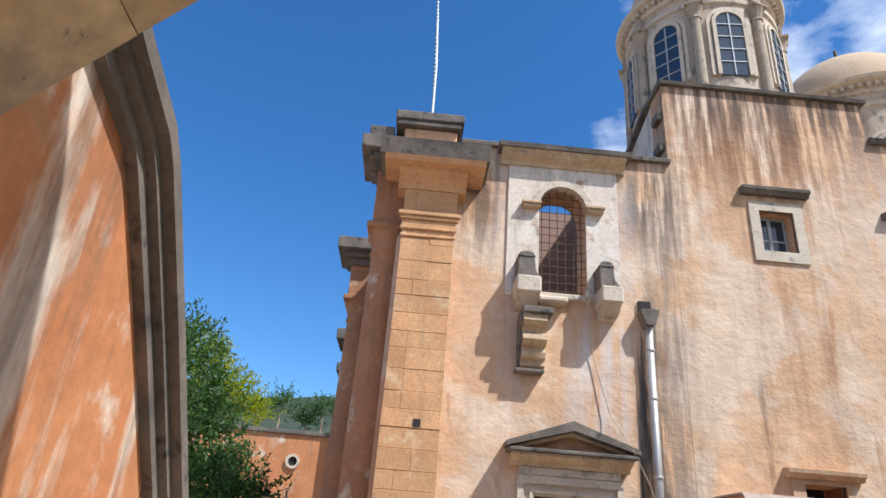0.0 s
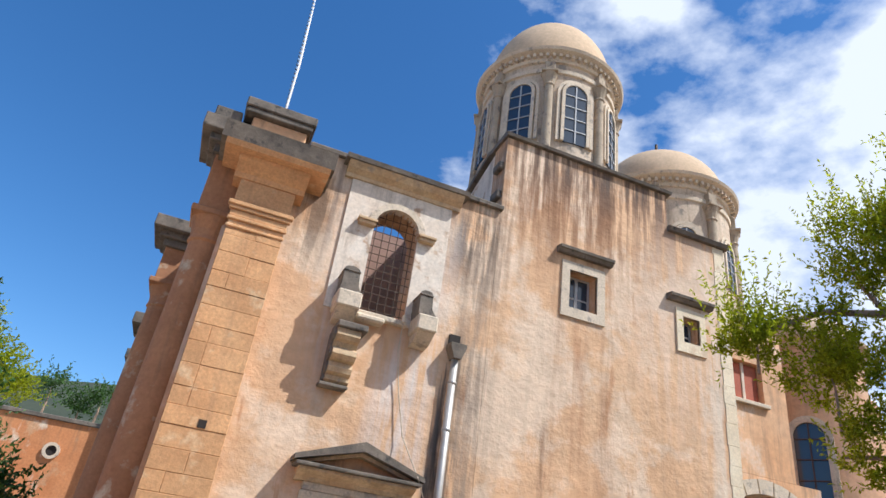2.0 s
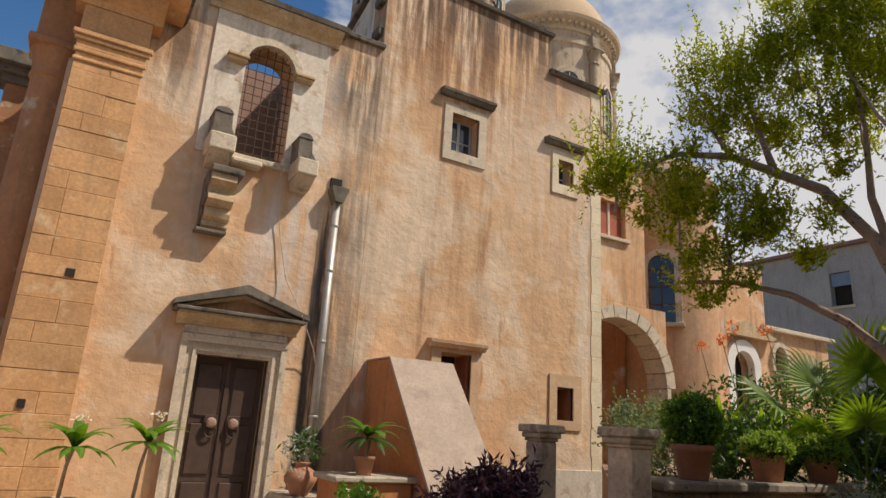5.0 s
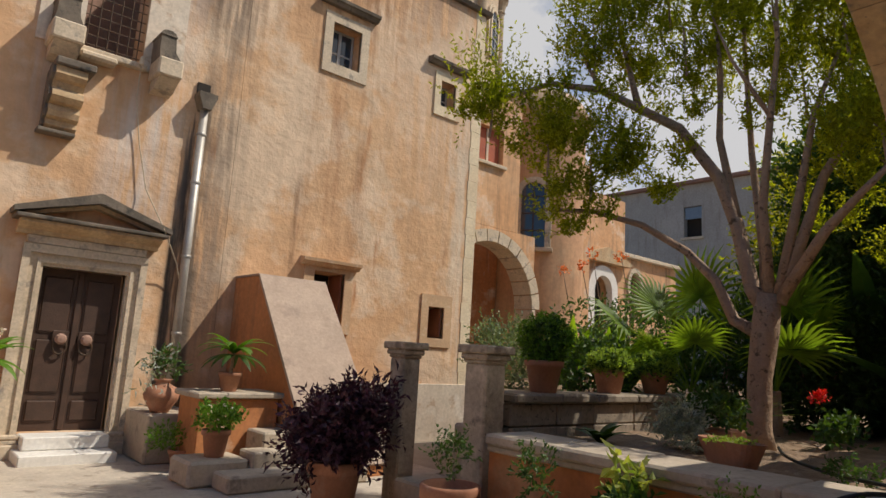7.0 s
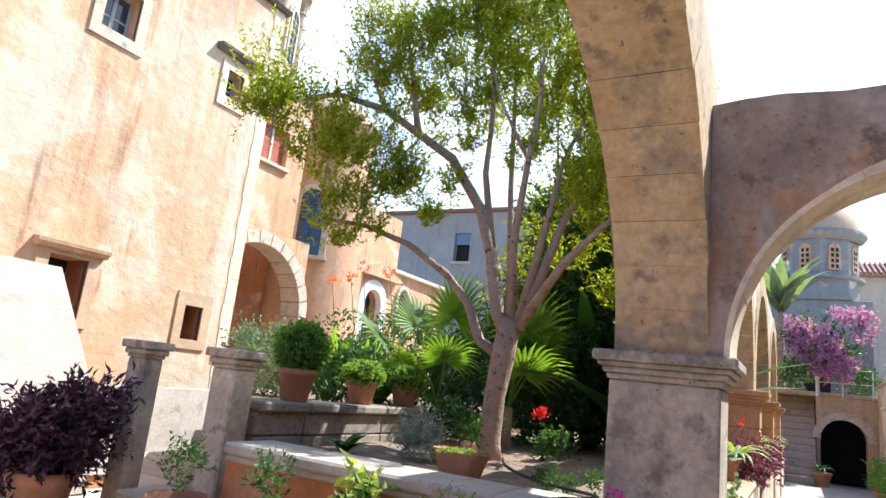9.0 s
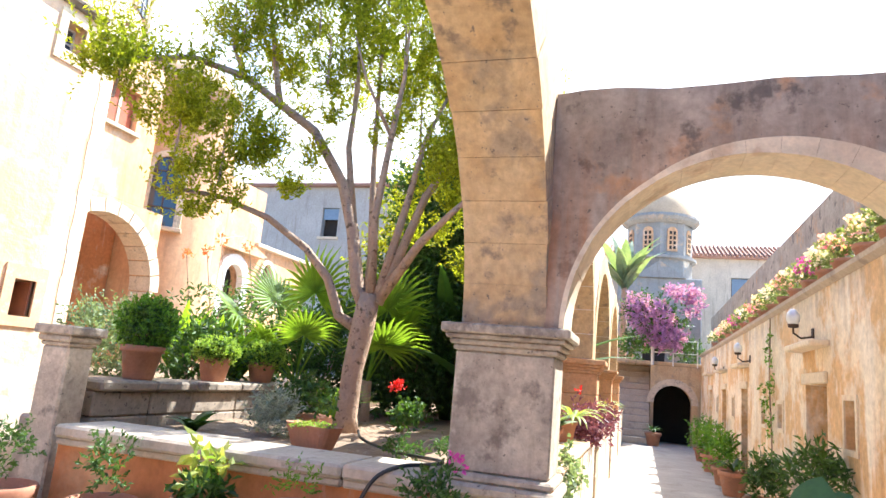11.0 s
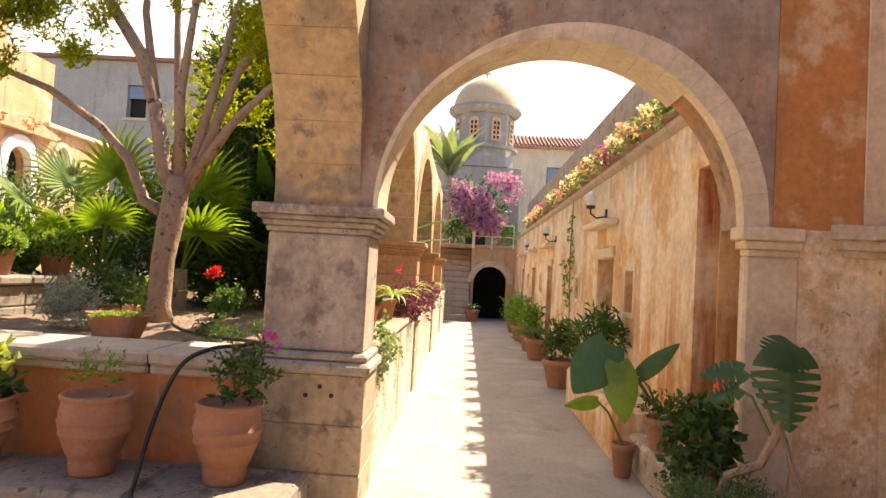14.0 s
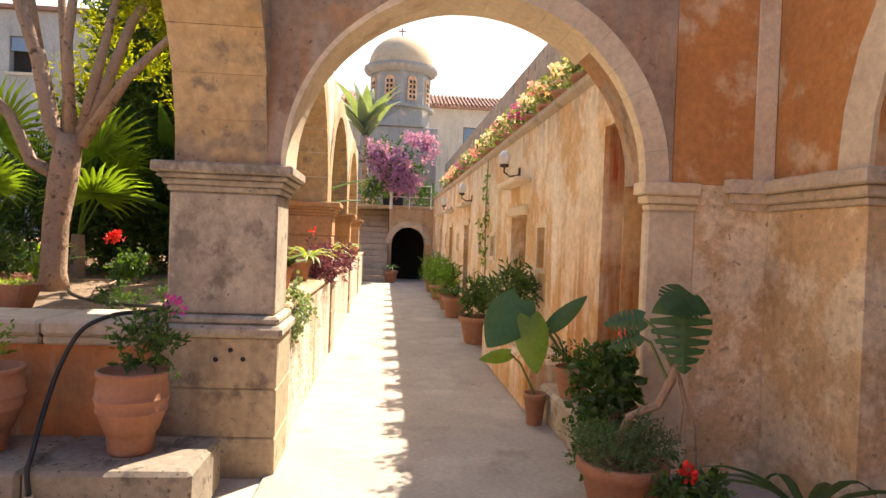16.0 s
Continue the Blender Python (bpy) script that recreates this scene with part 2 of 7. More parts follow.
M_ZINC = material("zinc_pipe", (0.50, 0.48, 0.45), (0.40, 0.37, 0.33), 5.0, 0.5, 0.1, 40.0, metal=0.5)
M_TERRA = material("terracotta", (0.37, 0.165, 0.095), (0.44, 0.215, 0.13), 3.0, 0.88, 0.25, 40.0, c3=(0.42, 0.24, 0.165), streak=0.2, objrand=0.12, grainy=0.1)
M_SOIL = material("dry_soil", (0.20, 0.13, 0.08), (0.30, 0.21, 0.14), 5.0, 0.98, 0.9, 30.0, c3=(0.36, 0.28, 0.20), bump_dist=0.05)
M_PAVE = material("pavement_stone", (0.45, 0.40, 0.335), (0.39, 0.335, 0.28), 1.2, 0.9, 0.4, 30.0, c3=(0.33, 0.28, 0.23), patch=(0.49, 0.44, 0.37), patch_scale=0.9, patch_at=0.55)
M_FLAG = material("flagstone", (0.50, 0.44, 0.36), (0.42, 0.36, 0.30), 2.0, 0.9, 0.5, 30.0, c3=(0.30, 0.25, 0.2), objrand=0.12)
M_BARK = material("tree_bark", (0.34, 0.23, 0.16), (0.42, 0.29, 0.20), 7.0, 0.95, 0.9, 40.0, c3=(0.12, 0.08, 0.05), bump_dist=0.04)
M_LEAF = material("tree_leaf", (0.14, 0.185, 0.013), (0.25, 0.275, 0.018), 1.2, 0.5, 0.0, 20.0, island=0.35, translucent=0.65)
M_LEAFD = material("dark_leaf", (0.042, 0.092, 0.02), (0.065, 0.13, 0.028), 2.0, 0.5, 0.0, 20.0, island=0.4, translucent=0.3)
M_BOX = material("clipped_bush_leaf", (0.08, 0.19, 0.015), (0.13, 0.26, 0.03), 3.0, 0.55, 0.0, 20.0, island=0.4, translucent=0.35)
M_PALM = material("palm_leaf", (0.11, 0.20, 0.02), (0.165, 0.265, 0.03), 2.0, 0.42, 0.0, 20.0, island=0.3, translucent=0.4)
M_PURPLE = material("purple_leaf", (0.035, 0.010, 0.028), (0.06, 0.018, 0.04), 3.0, 0.5, 0.0, 20.0, island=0.4, translucent=0.2)
M_SILVER = material("silver_leaf", (0.24, 0.29, 0.26), (0.32, 0.36, 0.32), 3.0, 0.7, 0.0, 20.0, island=0.3, translucent=0.2)
M_BOUG = material("bougainvillea_bract", (0.30, 0.14, 0.42), (0.45, 0.26, 0.56), 3.0, 0.6, 0.0, 20.0, island=0.3, translucent=0.35)
M_PINK = material("pink_petal", (0.70, 0.22, 0.40), (0.75, 0.50, 0.58), 6.0, 0.6, 0.0, 20.0, island=0.3, translucent=0.3)
M_RED = material("red_petal", (0.62, 0.02, 0.02), (0.70, 0.05, 0.03), 6.0, 0.6, 0.0, 20.0, island=0.2, translucent=0.2)
M_WHITEFL = material("white_petal", (0.80, 0.76, 0.70), (0.78, 0.66, 0.62), 6.0, 0.6, 0.0, 20.0, island=0.2, translucent=0.2)
M_ROOF = material("old_roof_tile", (0.36, 0.20, 0.14), (0.28, 0.15, 0.11), 3.0, 0.9, 0.4, 30.0, objrand=0.2)
M_BLUEGR = material("blue_grey_stone", (0.27, 0.265, 0.26), (0.33, 0.31, 0.285), 1.0, 0.95, 0.4, 12.0, c3=(0.48, 0.36, 0.26), streak=0.25)
M_FARWALL = material("cream_far_wall", (0.62, 0.54, 0.44), (0.56, 0.47, 0.38), 0.6, 0.95, 0.3, 12.0, streak=0.3)
M_RUBBER = material("black_hose_rubber", (0.015, 0.015, 0.016), (0.03, 0.03, 0.03), 9.0, 0.5, 0.0, 30.0)
M_BLUEHOSE = material("blue_hose_rubber", (0.04, 0.10, 0.26), (0.06, 0.13, 0.30), 9.0, 0.45, 0.0, 30.0)
M_HILL = material("scrub_hill", (0.028, 0.04, 0.025), (0.05, 0.06, 0.035), 0.15, 0.95, 0.5, 1.5)
M_GROUND = material("courtyard_ground", (0.42, 0.36, 0.29), (0.34, 0.29, 0.23), 0.8, 0.95, 0.5, 22.0, c3=(0.26, 0.22, 0.18))
M_STONE2 = material("warm_window_stone", (0.58, 0.40, 0.25), (0.52, 0.34, 0.20), 3.0, 0.92, 0.4, 30.0, c3=(0.62, 0.48, 0.34))
M_PALEW = material("chalky_quoin_stone", (0.76, 0.65, 0.47), (0.70, 0.56, 0.38), 1.6, 0.92, 0.35, 26.0, c3=(0.60, 0.45, 0.30), objrand=0.05)
M_GREYPAINT = material("grey_painted_wood", (0.42, 0.42, 0.42), (0.34, 0.34, 0.34), 6.0, 0.6, 0.1, 40.0)
M_DRUM = material("drum_plaster", (0.58, 0.47, 0.35), (0.50, 0.38, 0.27), 1.6, 0.93, 0.4, 20.0, c3=(0.30, 0.25, 0.20), streak=0.45, grainy=0.17, relief=0.4)
M_DRUMST = material("lichen_column_stone", (0.44, 0.35, 0.25), (0.34, 0.27, 0.19), 3.0, 0.93, 0.5, 26.0, c3=(0.16, 0.13, 0.11))
M_ORANGE2 = material("brown_orange_plaster", (0.58, 0.35, 0.20), (0.54, 0.30, 0.17), 0.8, 0.93, 0.4, 12.0, c3=(0.56, 0.36, 0.22), streak=0.3)
M_GREYPL2 = material("pale_grey_plaster", (0.42, 0.39, 0.36), (0.36, 0.33, 0.30), 0.5, 0.95, 0.3, 10.0, streak=0.3)
M_BLUESH = material("blue_shutter_paint", (0.16, 0.22, 0.30), (0.20, 0.26, 0.34), 4.0, 0.7, 0.1, 30.0)
# Dark weathered stone, deepened further to hold the shade of tree and arcade.
M_PIERB = material("shade_deepened_block_stone", (0.25, 0.205, 0.16), (0.32, 0.265, 0.20), 2.4, 0.94, 0.6, 22.0, c3=(0.14, 0.115, 0.09), objrand=0.08, grainy=0.2, specks=((0.11, 0.09, 0.075), 20.0, 0.62))
M_VOUS = material("voussoir_stone", (0.57, 0.42, 0.24), (0.50, 0.33, 0.16), 3.2, 0.93, 0.7, 18.0, c3=(0.28, 0.21, 0.14), patch=(0.36, 0.275, 0.18), patch_scale=1.5, patch_at=0.55, objrand=0.06, grainy=0.18, specks=((0.19, 0.155, 0.12), 24.0, 0.66))
M_PLINTH = material("honey_plinth_stone", (0.54, 0.42, 0.27), (0.45, 0.34, 0.215), 2.8, 0.94, 0.6, 20.0, c3=(0.24, 0.18, 0.13), streak=0.35, objrand=0.05, grainy=0.18, specks=((0.19, 0.155, 0.12), 24.0, 0.66))
M_DADO = material("patched_pale_cement", (0.62, 0.54, 0.44), (0.54, 0.45, 0.36), 1.8, 0.94, 0.5, 18.0, c3=(0.44, 0.33, 0.24), patch=(0.70, 0.63, 0.54), patch_scale=1.6, patch_at=0.54, streak=0.3)
M_CANNA = material("canna_leaf", (0.14, 0.26, 0.02), (0.20, 0.33, 0.035), 2.0, 0.45, 0.0, 20.0, island=0.3, translucent=0.45)
M_OPAL = material("opal_lamp_glass", (0.80, 0.78, 0.74), (0.76, 0.74, 0.70), 5.0, 0.25, 0.0, 20.0)
M_COPE = material("worn_coping_stone", (0.54, 0.46, 0.36), (0.46, 0.38, 0.29), 2.4, 0.93, 0.5, 26.0, c3=(0.30, 0.25, 0.2), objrand=0.08)
M_WOODG = material("weathered_door_wood", (0.34, 0.26, 0.18), (0.26, 0.19, 0.13), 3.0, 0.85, 0.3, 40.0)
M_RED_REVEAL = material("rust_red_plaster", (0.42, 0.13, 0.04), (0.47, 0.17, 0.055), 1.6, 0.93, 0.3, 20.0, c3=(0.52, 0.28, 0.13), stains=[(5.0, 5.30, 1.25, 2.0, 0.05, 0.12, (0.64, 0.44, 0.25), 0.95)])
# Albedo far below real plaster: the room's darkness is put into the colour.
M_DARK2 = material("shade_painted_plaster", (0.05, 0.036, 0.028), (0.07, 0.05, 0.036), 1.0, 0.95, 0.2, 12.0)
M_GREYLEAF = material("grey_green_leaf", (0.13, 0.19, 0.12), (0.20, 0.26, 0.17), 3.0, 0.6, 0.0, 20.0, island=0.35, translucent=0.3)
M_BOXL = material("pale_cushion_leaf", (0.17, 0.27, 0.04), (0.24, 0.35, 0.07), 3.0, 0.55, 0.0, 20.0, island=0.35, translucent=0.4)
M_CORAL = material("coral_petal", (0.62, 0.16, 0.06), (0.60, 0.22, 0.10), 6.0, 0.6, 0.0, 20.0, island=0.3, translucent=0.3)
M_MAGENTA = material("magenta_petal", (0.48, 0.06, 0.42), (0.55, 0.10, 0.48), 6.0, 0.6, 0.0, 20.0, island=0.2, translucent=0.3)
M_YELLOW = material("yellow_green_leaf", (0.16, 0.27, 0.05), (0.40, 0.42, 0.14), 12.0, 0.5, 0.0, 30.0, island=0.4, translucent=0.35)
M_PURPLE2 = material("wine_purple_leaf", (0.12, 0.035, 0.08), (0.17, 0.06, 0.12), 4.0, 0.5, 0.0, 20.0, island=0.35, translucent=0.3)
M_GERLEAF = material("geranium_leaf", (0.14, 0.19, 0.07), (0.20, 0.24, 0.10), 4.0, 0.6, 0.0, 20.0, island=0.35, translucent=0.3)
M_PINKW = material("pale_pink_petal", (0.72, 0.50, 0.58), (0.78, 0.66, 0.68), 6.0, 0.6, 0.0, 20.0, island=0.25, translucent=0.3)
M_EAR = material("dark_broad_leaf", (0.035, 0.10, 0.045), (0.05, 0.13, 0.05), 5.0, 0.4, 0.15, 30.0, translucent=0.25)
M_EARL = material("bright_broad_leaf", (0.12, 0.22, 0.04), (0.15, 0.26, 0.05), 5.0, 0.4, 0.15, 30.0, translucent=0.35)
M_STALK = material("green_stalk", (0.14, 0.19, 0.06), (0.18, 0.20, 0.08), 6.0, 0.6, 0.0, 30.0)
M_THYME = material("thyme_leaf", (0.06, 0.12, 0.05), (0.10, 0.16, 0.07), 5.0, 0.6, 0.0, 30.0, island=0.35, translucent=0.25)
M_RUST = material("rust_stained_stone", (0.42, 0.21, 0.10), (0.33, 0.155, 0.075), 1.2, 0.93, 0.5, 16.0, c3=(0.50, 0.40, 0.28), streak=0.5)
M_BROWNW = material("brown_shutter_wood", (0.26, 0.10, 0.05), (0.20, 0.08, 0.04), 5.0, 0.75, 0.2, 40.0)
M_CREAMW = material("worn_cream_plaster", (0.71, 0.51, 0.30), (0.62, 0.41, 0.215), 0.9, 0.93, 0.7, 24.0, c3=(0.78, 0.67, 0.51), streak=0.25, patch=(0.80, 0.67, 0.47), patch_scale=1.5, patch_at=0.50, runs=(0.52, 0.31, 0.14), run_at=0.60, bump_dist=0.03, grainy=0.2, relief=0.5, specks=((0.42, 0.30, 0.19), 16.0, 0.64))
M_PEEL = material("peeling_orange_plaster", (0.58, 0.27, 0.095), (0.54, 0.235, 0.075), 1.3, 0.93, 0.6, 22.0, c3=(0.70, 0.50, 0.31), streak=0.25, patch=(0.68, 0.46, 0.27), patch_scale=2.0, patch_at=0.55, runs=(0.74, 0.56, 0.37), run_at=0.60, bump_dist=0.03, grainy=0.16, relief=0.4)
M_SLOPE = material("grey_brown_slope_render", (0.40, 0.30, 0.235), (0.46, 0.355, 0.28), 1.2, 0.94, 0.4, 26.0, c3=(0.34, 0.26, 0.21), streak=0.15)
M_CEMENT = material("grey_cement_render", (0.44, 0.36, 0.28), (0.50, 0.42, 0.33), 1.6, 0.94, 0.4, 26.0, c3=(0.34, 0.28, 0.23))
M_RUBBLE = material("rough_low_wall", (0.74, 0.67, 0.57), (0.62, 0.52, 0.40), 2.6, 0.95, 0.8, 14.0, c3=(0.44, 0.33, 0.22), runs=(0.54, 0.32, 0.15), run_at=0.53, streak=0.3, bump_dist=0.04, grainy=0.17, relief=1.2)
M_GLASS = bpy.data.materials.new("window_glass")
M_GLASS.use_nodes = True
_b = M_GLASS.node_tree.nodes["Principled BSDF"]
_b.inputs["Base Color"].default_value, _b.inputs["Roughness"].default_value = (0.03, 0.045, 0.07, 1), 0.08
_b.inputs["Specular IOR Level"].default_value = 0.8


# ---- builders ----
def part(name, bm, mat, parent=None, label="", smooth=False):
    me = bpy.data.meshes.new(name)
    bm.normal_update()
    bm.to_mesh(me)
    bm.free()
    me.materials.append(mat)
    if smooth:
        for p in me.polygons:
            p.use_smooth = True
    ob = new(name, me)
    if parent:
        ob.parent = parent
    if label:
        ob["label"] = label
    return ob


def thing(name, label, category, at=(0, 0, 0), group="", kind=""):
    ob = new(name)
    ob.location = at
    return tagged(ob, label, category, group, kind)


def setting(name, bm, mat, label, category, smooth=False):
    return tagged(part(name, bm, mat, None, "", smooth), label, category, "", "structure")


def add_box(bm, x0, x1, y0, y1, z0, z1, bevel=0.0, m=None):
    vs = [bm.verts.new((x, y, z)) for z in (z0, z1) for y in (y0, y1) for x in (x0, x1)]
    fs = [bm.faces.new([vs[i] for i in f]) for f in ((0, 2, 3, 1), (4, 5, 7, 6), (0, 1, 5, 4), (2, 6, 7, 3), (0, 4, 6, 2), (1, 3, 7, 5))]
    if bevel:
        es = {e for f in fs for e in f.edges}
        r = bmesh.ops.bevel(bm, geom=list(es), offset=bevel, segments=1, affect="EDGES")
        if m:
            bmesh.ops.transform(bm, matrix=m, verts=list({v for f in r["faces"] for v in f.verts} | {v for v in vs if v.is_valid}))
    elif m:
        bmesh.ops.transform(bm, matrix=m, verts=vs)
    return vs


def box(x0, x1, y0, y1, z0, z1, bevel=0.0, m=None):
    bm = bmesh.new()
    add_box(bm, x0, x1, y0, y1, z0, z1, bevel, m)
    return bm


def extrude_profile(bm, pts, axis, a, b):
    """A closed profile of (u, v) swept from a to b along axis: for x, u is y; for y, u is x; v is z; for z, u is x and v is y."""
    def put(u, v, w):
        return {"x": (w, u, v), "y": (u, w, v), "z": (u, v, w)}[axis]
    lo = [bm.verts.new(put(u, v, a)) for u, v in pts]
    hi = [bm.verts.new(put(u, v, b)) for u, v in pts]
    k = len(pts)
    for i in range(k):
        bm.faces.new((lo[i], lo[(i + 1) % k], hi[(i + 1) % k], hi[i]))
    bm.faces.new(lo[::-1])
    bm.faces.new(hi)
    bmesh.ops.recalc_face_normals(bm, faces=bm.faces)
    return bm


def lathe(bm, prof, seg=24, centre=(0, 0, 0), a0=0.0, a1=2 * math.pi):
    closed = abs(a1 - a0 - 2 * math.pi) < 1e-6
    rings = []
    for r, z in prof:
        ring = []
        for i in range(seg if closed else seg + 1):
            a = a0 + (a1 - a0) * i / seg
            ring.append(bm.verts.new((centre[0] + r * math.cos(a), centre[1] + r * math.sin(a), centre[2] + z)))
        rings.append(ring)
    for p, q in zip(rings, rings[1:]):
        k = len(p)
        for i in range(k if closed else k - 1):
            j = (i + 1) % k
            bm.faces.new((p[i], p[j], q[j], q[i]))
    return bm


def tube(bm, pts, radii, seg=8):
    """A round limb through pts; radii: one value or one per point."""
    pts = [Vector(p) for p in pts]
    radii = radii if isinstance(radii, (list, tuple)) else [radii] * len(pts)
    rings = []
    for i, p in enumerate(pts):
        d = (pts[min(i + 1, len(pts) - 1)] - pts[max(i - 1, 0)]).normalized()
        u = d.orthogonal().normalized() if not rings else (last_u - d * last_u.dot(d)).normalized()
        last_u = u
        v = d.cross(u)
        rings.append([bm.verts.new(p + (u * math.cos(a) + v * math.sin(a)) * radii[i]) for a in (2 * math.pi * k / seg for k in range(seg))])
    for p, q in zip(rings, rings[1:]):
        for i in range(seg):
            j = (i + 1) % seg
            bm.faces.new((p[i], p[j], q[j], q[i]))
    bm.faces.new(rings[0][::-1])
    bm.faces.new(rings[-1])
    return bm


def wall_with_holes(bm, axis, a0, a1, z0, z1, face, back, holes):
    """A wall in the plane axis-along a0..a1, from face to back in depth, with rectangular or arched holes (u0, u1, v0, v1, arched)."""
    us = sorted({a0, a1, *(h[0] for h in holes), *(h[1] for h in holes)})
    vs = sorted({z0, z1, *(h[2] for h in holes), *(h[3] for h in holes)})
    lo, hi = min(face, back), max(face, back)
    made = {}
    def corner(i, j, d):
        if (i, j, d) not in made:
            w = hi if d else lo
            made[i, j, d] = bm.verts.new((us[i], w, vs[j]) if axis == "x" else (w, us[i], vs[j]))
        return made[i, j, d]
    def solid(i, j):
        if not (0 <= i < len(us) - 1 and 0 <= j < len(vs) - 1):
            return False
        u, v = (us[i] + us[i + 1]) / 2, (vs[j] + vs[j + 1]) / 2
        return not any(h[0] < u < h[1] and h[2] < v < h[3] for h in holes)
    fs = []
    for i in range(len(us) - 1):
        for j in range(len(vs) - 1):
            if not solid(i, j):
                continue
            for d in (0, 1):
                fs.append(bm.faces.new((corner(i, j, d), corner(i + 1, j, d), corner(i + 1, j + 1, d), corner(i, j + 1, d))))
            for di, dj, p, q in ((-1, 0, (0, 0), (0, 1)), (1, 0, (1, 0), (1, 1)), (0, -1, (0, 0), (1, 0)), (0, 1, (0, 1), (1, 1))):
                if not solid(i + di, j + dj):
                    a, b = (i + p[0], j + p[1]), (i + q[0], j + q[1])
                    fs.append(bm.faces.new((corner(*a, 0), corner(*b, 0), corner(*b, 1), corner(*a, 1))))
    bmesh.ops.recalc_face_normals(bm, faces=fs)
    for h in holes:
        if len(h) > 4 and h[4]:
            r, c = (h[1] - h[0]) / 2, (h[0] + h[1]) / 2
            spring = h[3] - h[4]
            for s in (-1, 1):
                arc = [(c + s * r * math.cos(t), spring + h[4] * math.sin(t)) for t in (math.pi / 2 * k / 8 for k in range(9))]
                extrude_profile(bm, arc + [(c + s * r, h[3])], "y" if axis == "x" else "x", min(face, back), max(face, back))
    return bm


def arch_ring(bm, axis, c, spring, rx, rz, thick, lo, hi, n=16, a0=0.0, a1=math.pi):
    """An arch band between the opening's ellipse and one that is thick larger."""
    k = [(a0 + (a1 - a0) * i / n) for i in range(n + 1)]
    prof = [(c + rx * math.cos(t), spring + rz * math.sin(t)) for t in k] + [(c + (rx + thick) * math.cos(t), spring + (rz + thick) * math.sin(t)) for t in reversed(k)]
    return extrude_profile(bm, prof, axis, lo, hi)
# ---- ground ----
bm = bmesh.new()
bmesh.ops.create_grid(bm, x_segments=2, y_segments=2, size=400)
setting("ground", bm, M_GROUND, "dusty stone-coloured courtyard ground reaching to the horizon", "ground").location = (0, 0, -0.09)
setting("walkway", box(-8.0, 22.0, -2.6, 0.42, -0.088, 0.0, 0.01), M_PAVE, "smooth grey cement walkway between the arcade and the cells", "walkway")
setting("pavement", box(-8.0, 6.5, 0.424, 9.1, -0.088, -0.02, 0.01), M_FLAG, "pale paved courtyard in front of the church door", "pavement")


# ---- church ----
def church_walls():
    bm = bmesh.new()
    wall_with_holes(bm, "x", 0.0, 4.38, -0.09, 7.62, 9.2, 9.75, [(2.17, 3.12, 0.25, 2.22), (2.2, 2.95, 5.09, 6.95, 0.375)])
    ob = setting("church_wall_screen", bm, M_FACADE, "weathered ochre plaster side wall of the church above a door", "wall")
    bm = bmesh.new()
    hs = [(5.82, 6.39, 6.17, 6.90), (8.26, 8.64, 6.16, 6.67), (5.88, 6.46, 1.80, 2.66), (8.29, 8.67, 1.74, 2.31)]
    wall_with_holes(bm, "x", 4.384, 9.37, -0.09, 8.45, 9.2, 9.75, hs)
    add_box(bm, 4.384, 8.01, 9.2, 9.75, 8.45, 9.30)
    setting("church_wall_transept", bm, M_FACADE, "tall stained ochre plaster wall with small stone-framed windows", "wall")
    bm = bmesh.new()
    extrude_profile(bm, [(9.754, -0.09), (9.754, 9.28), (11.2, 8.9), (15.6, 8.9), (15.6, -0.09)], "x", 4.40, 8.0)
    add_box(bm, 8.004, 9.36, 9.754, 15.6, -0.09, 8.43)
    setting("church_transept_core", bm, M_WHITEPL, "plastered transept body and roof behind the side wall", "church body")
    setting("church_nave_core", box(0.02, 4.36, 10.9, 16.0, -0.09, 7.45), M_PINKST, "pinkish stone nave body behind the screen wall", "church body")


church_walls()


# ---- arcade ----
bm = bmesh.new()
extrude_profile(bm, [(9.196, -0.09), (9.196, 2.37), (8.42, 2.37), (6.6, 0.1), (6.6, -0.09)], "x", 4.62, 5.62)
bt = thing("wall_buttress", "orange plaster buttress with a sloping grey cement top", "buttress")
part("body", bm, M_ORANGE, bt)
bm = bmesh.new()
extrude_profile(bm, [(8.43, 2.374), (8.40, 2.40), (6.56, 0.13), (6.6, 0.104)], "x", 4.60, 5.64)
add_box(bm, 4.60, 5.64, 8.42, 9.195, 2.374, 2.40)
part("sloping_top", bm, M_SLOPE, bt, "grey cement sloping top")
setting("facade_dado", box(6.9, 9.33, 9.165, 9.198, -0.09, 0.92, 0.008), M_DADO, "pale patched cement dado at the foot of the church wall", "dado")
# ---- church details ----
def moulding(bm, x0, x1, y_wall, z0, steps):
    """Stacked courses on a wall that faces -y: (height, projection) from the bottom up."""
    z = z0
    for h, p in steps:
        add_box(bm, x0 - p, x1 + p, y_wall - p, y_wall + 0.02, z, z + h, min(0.012, h / 4))
        z += h
    return bm


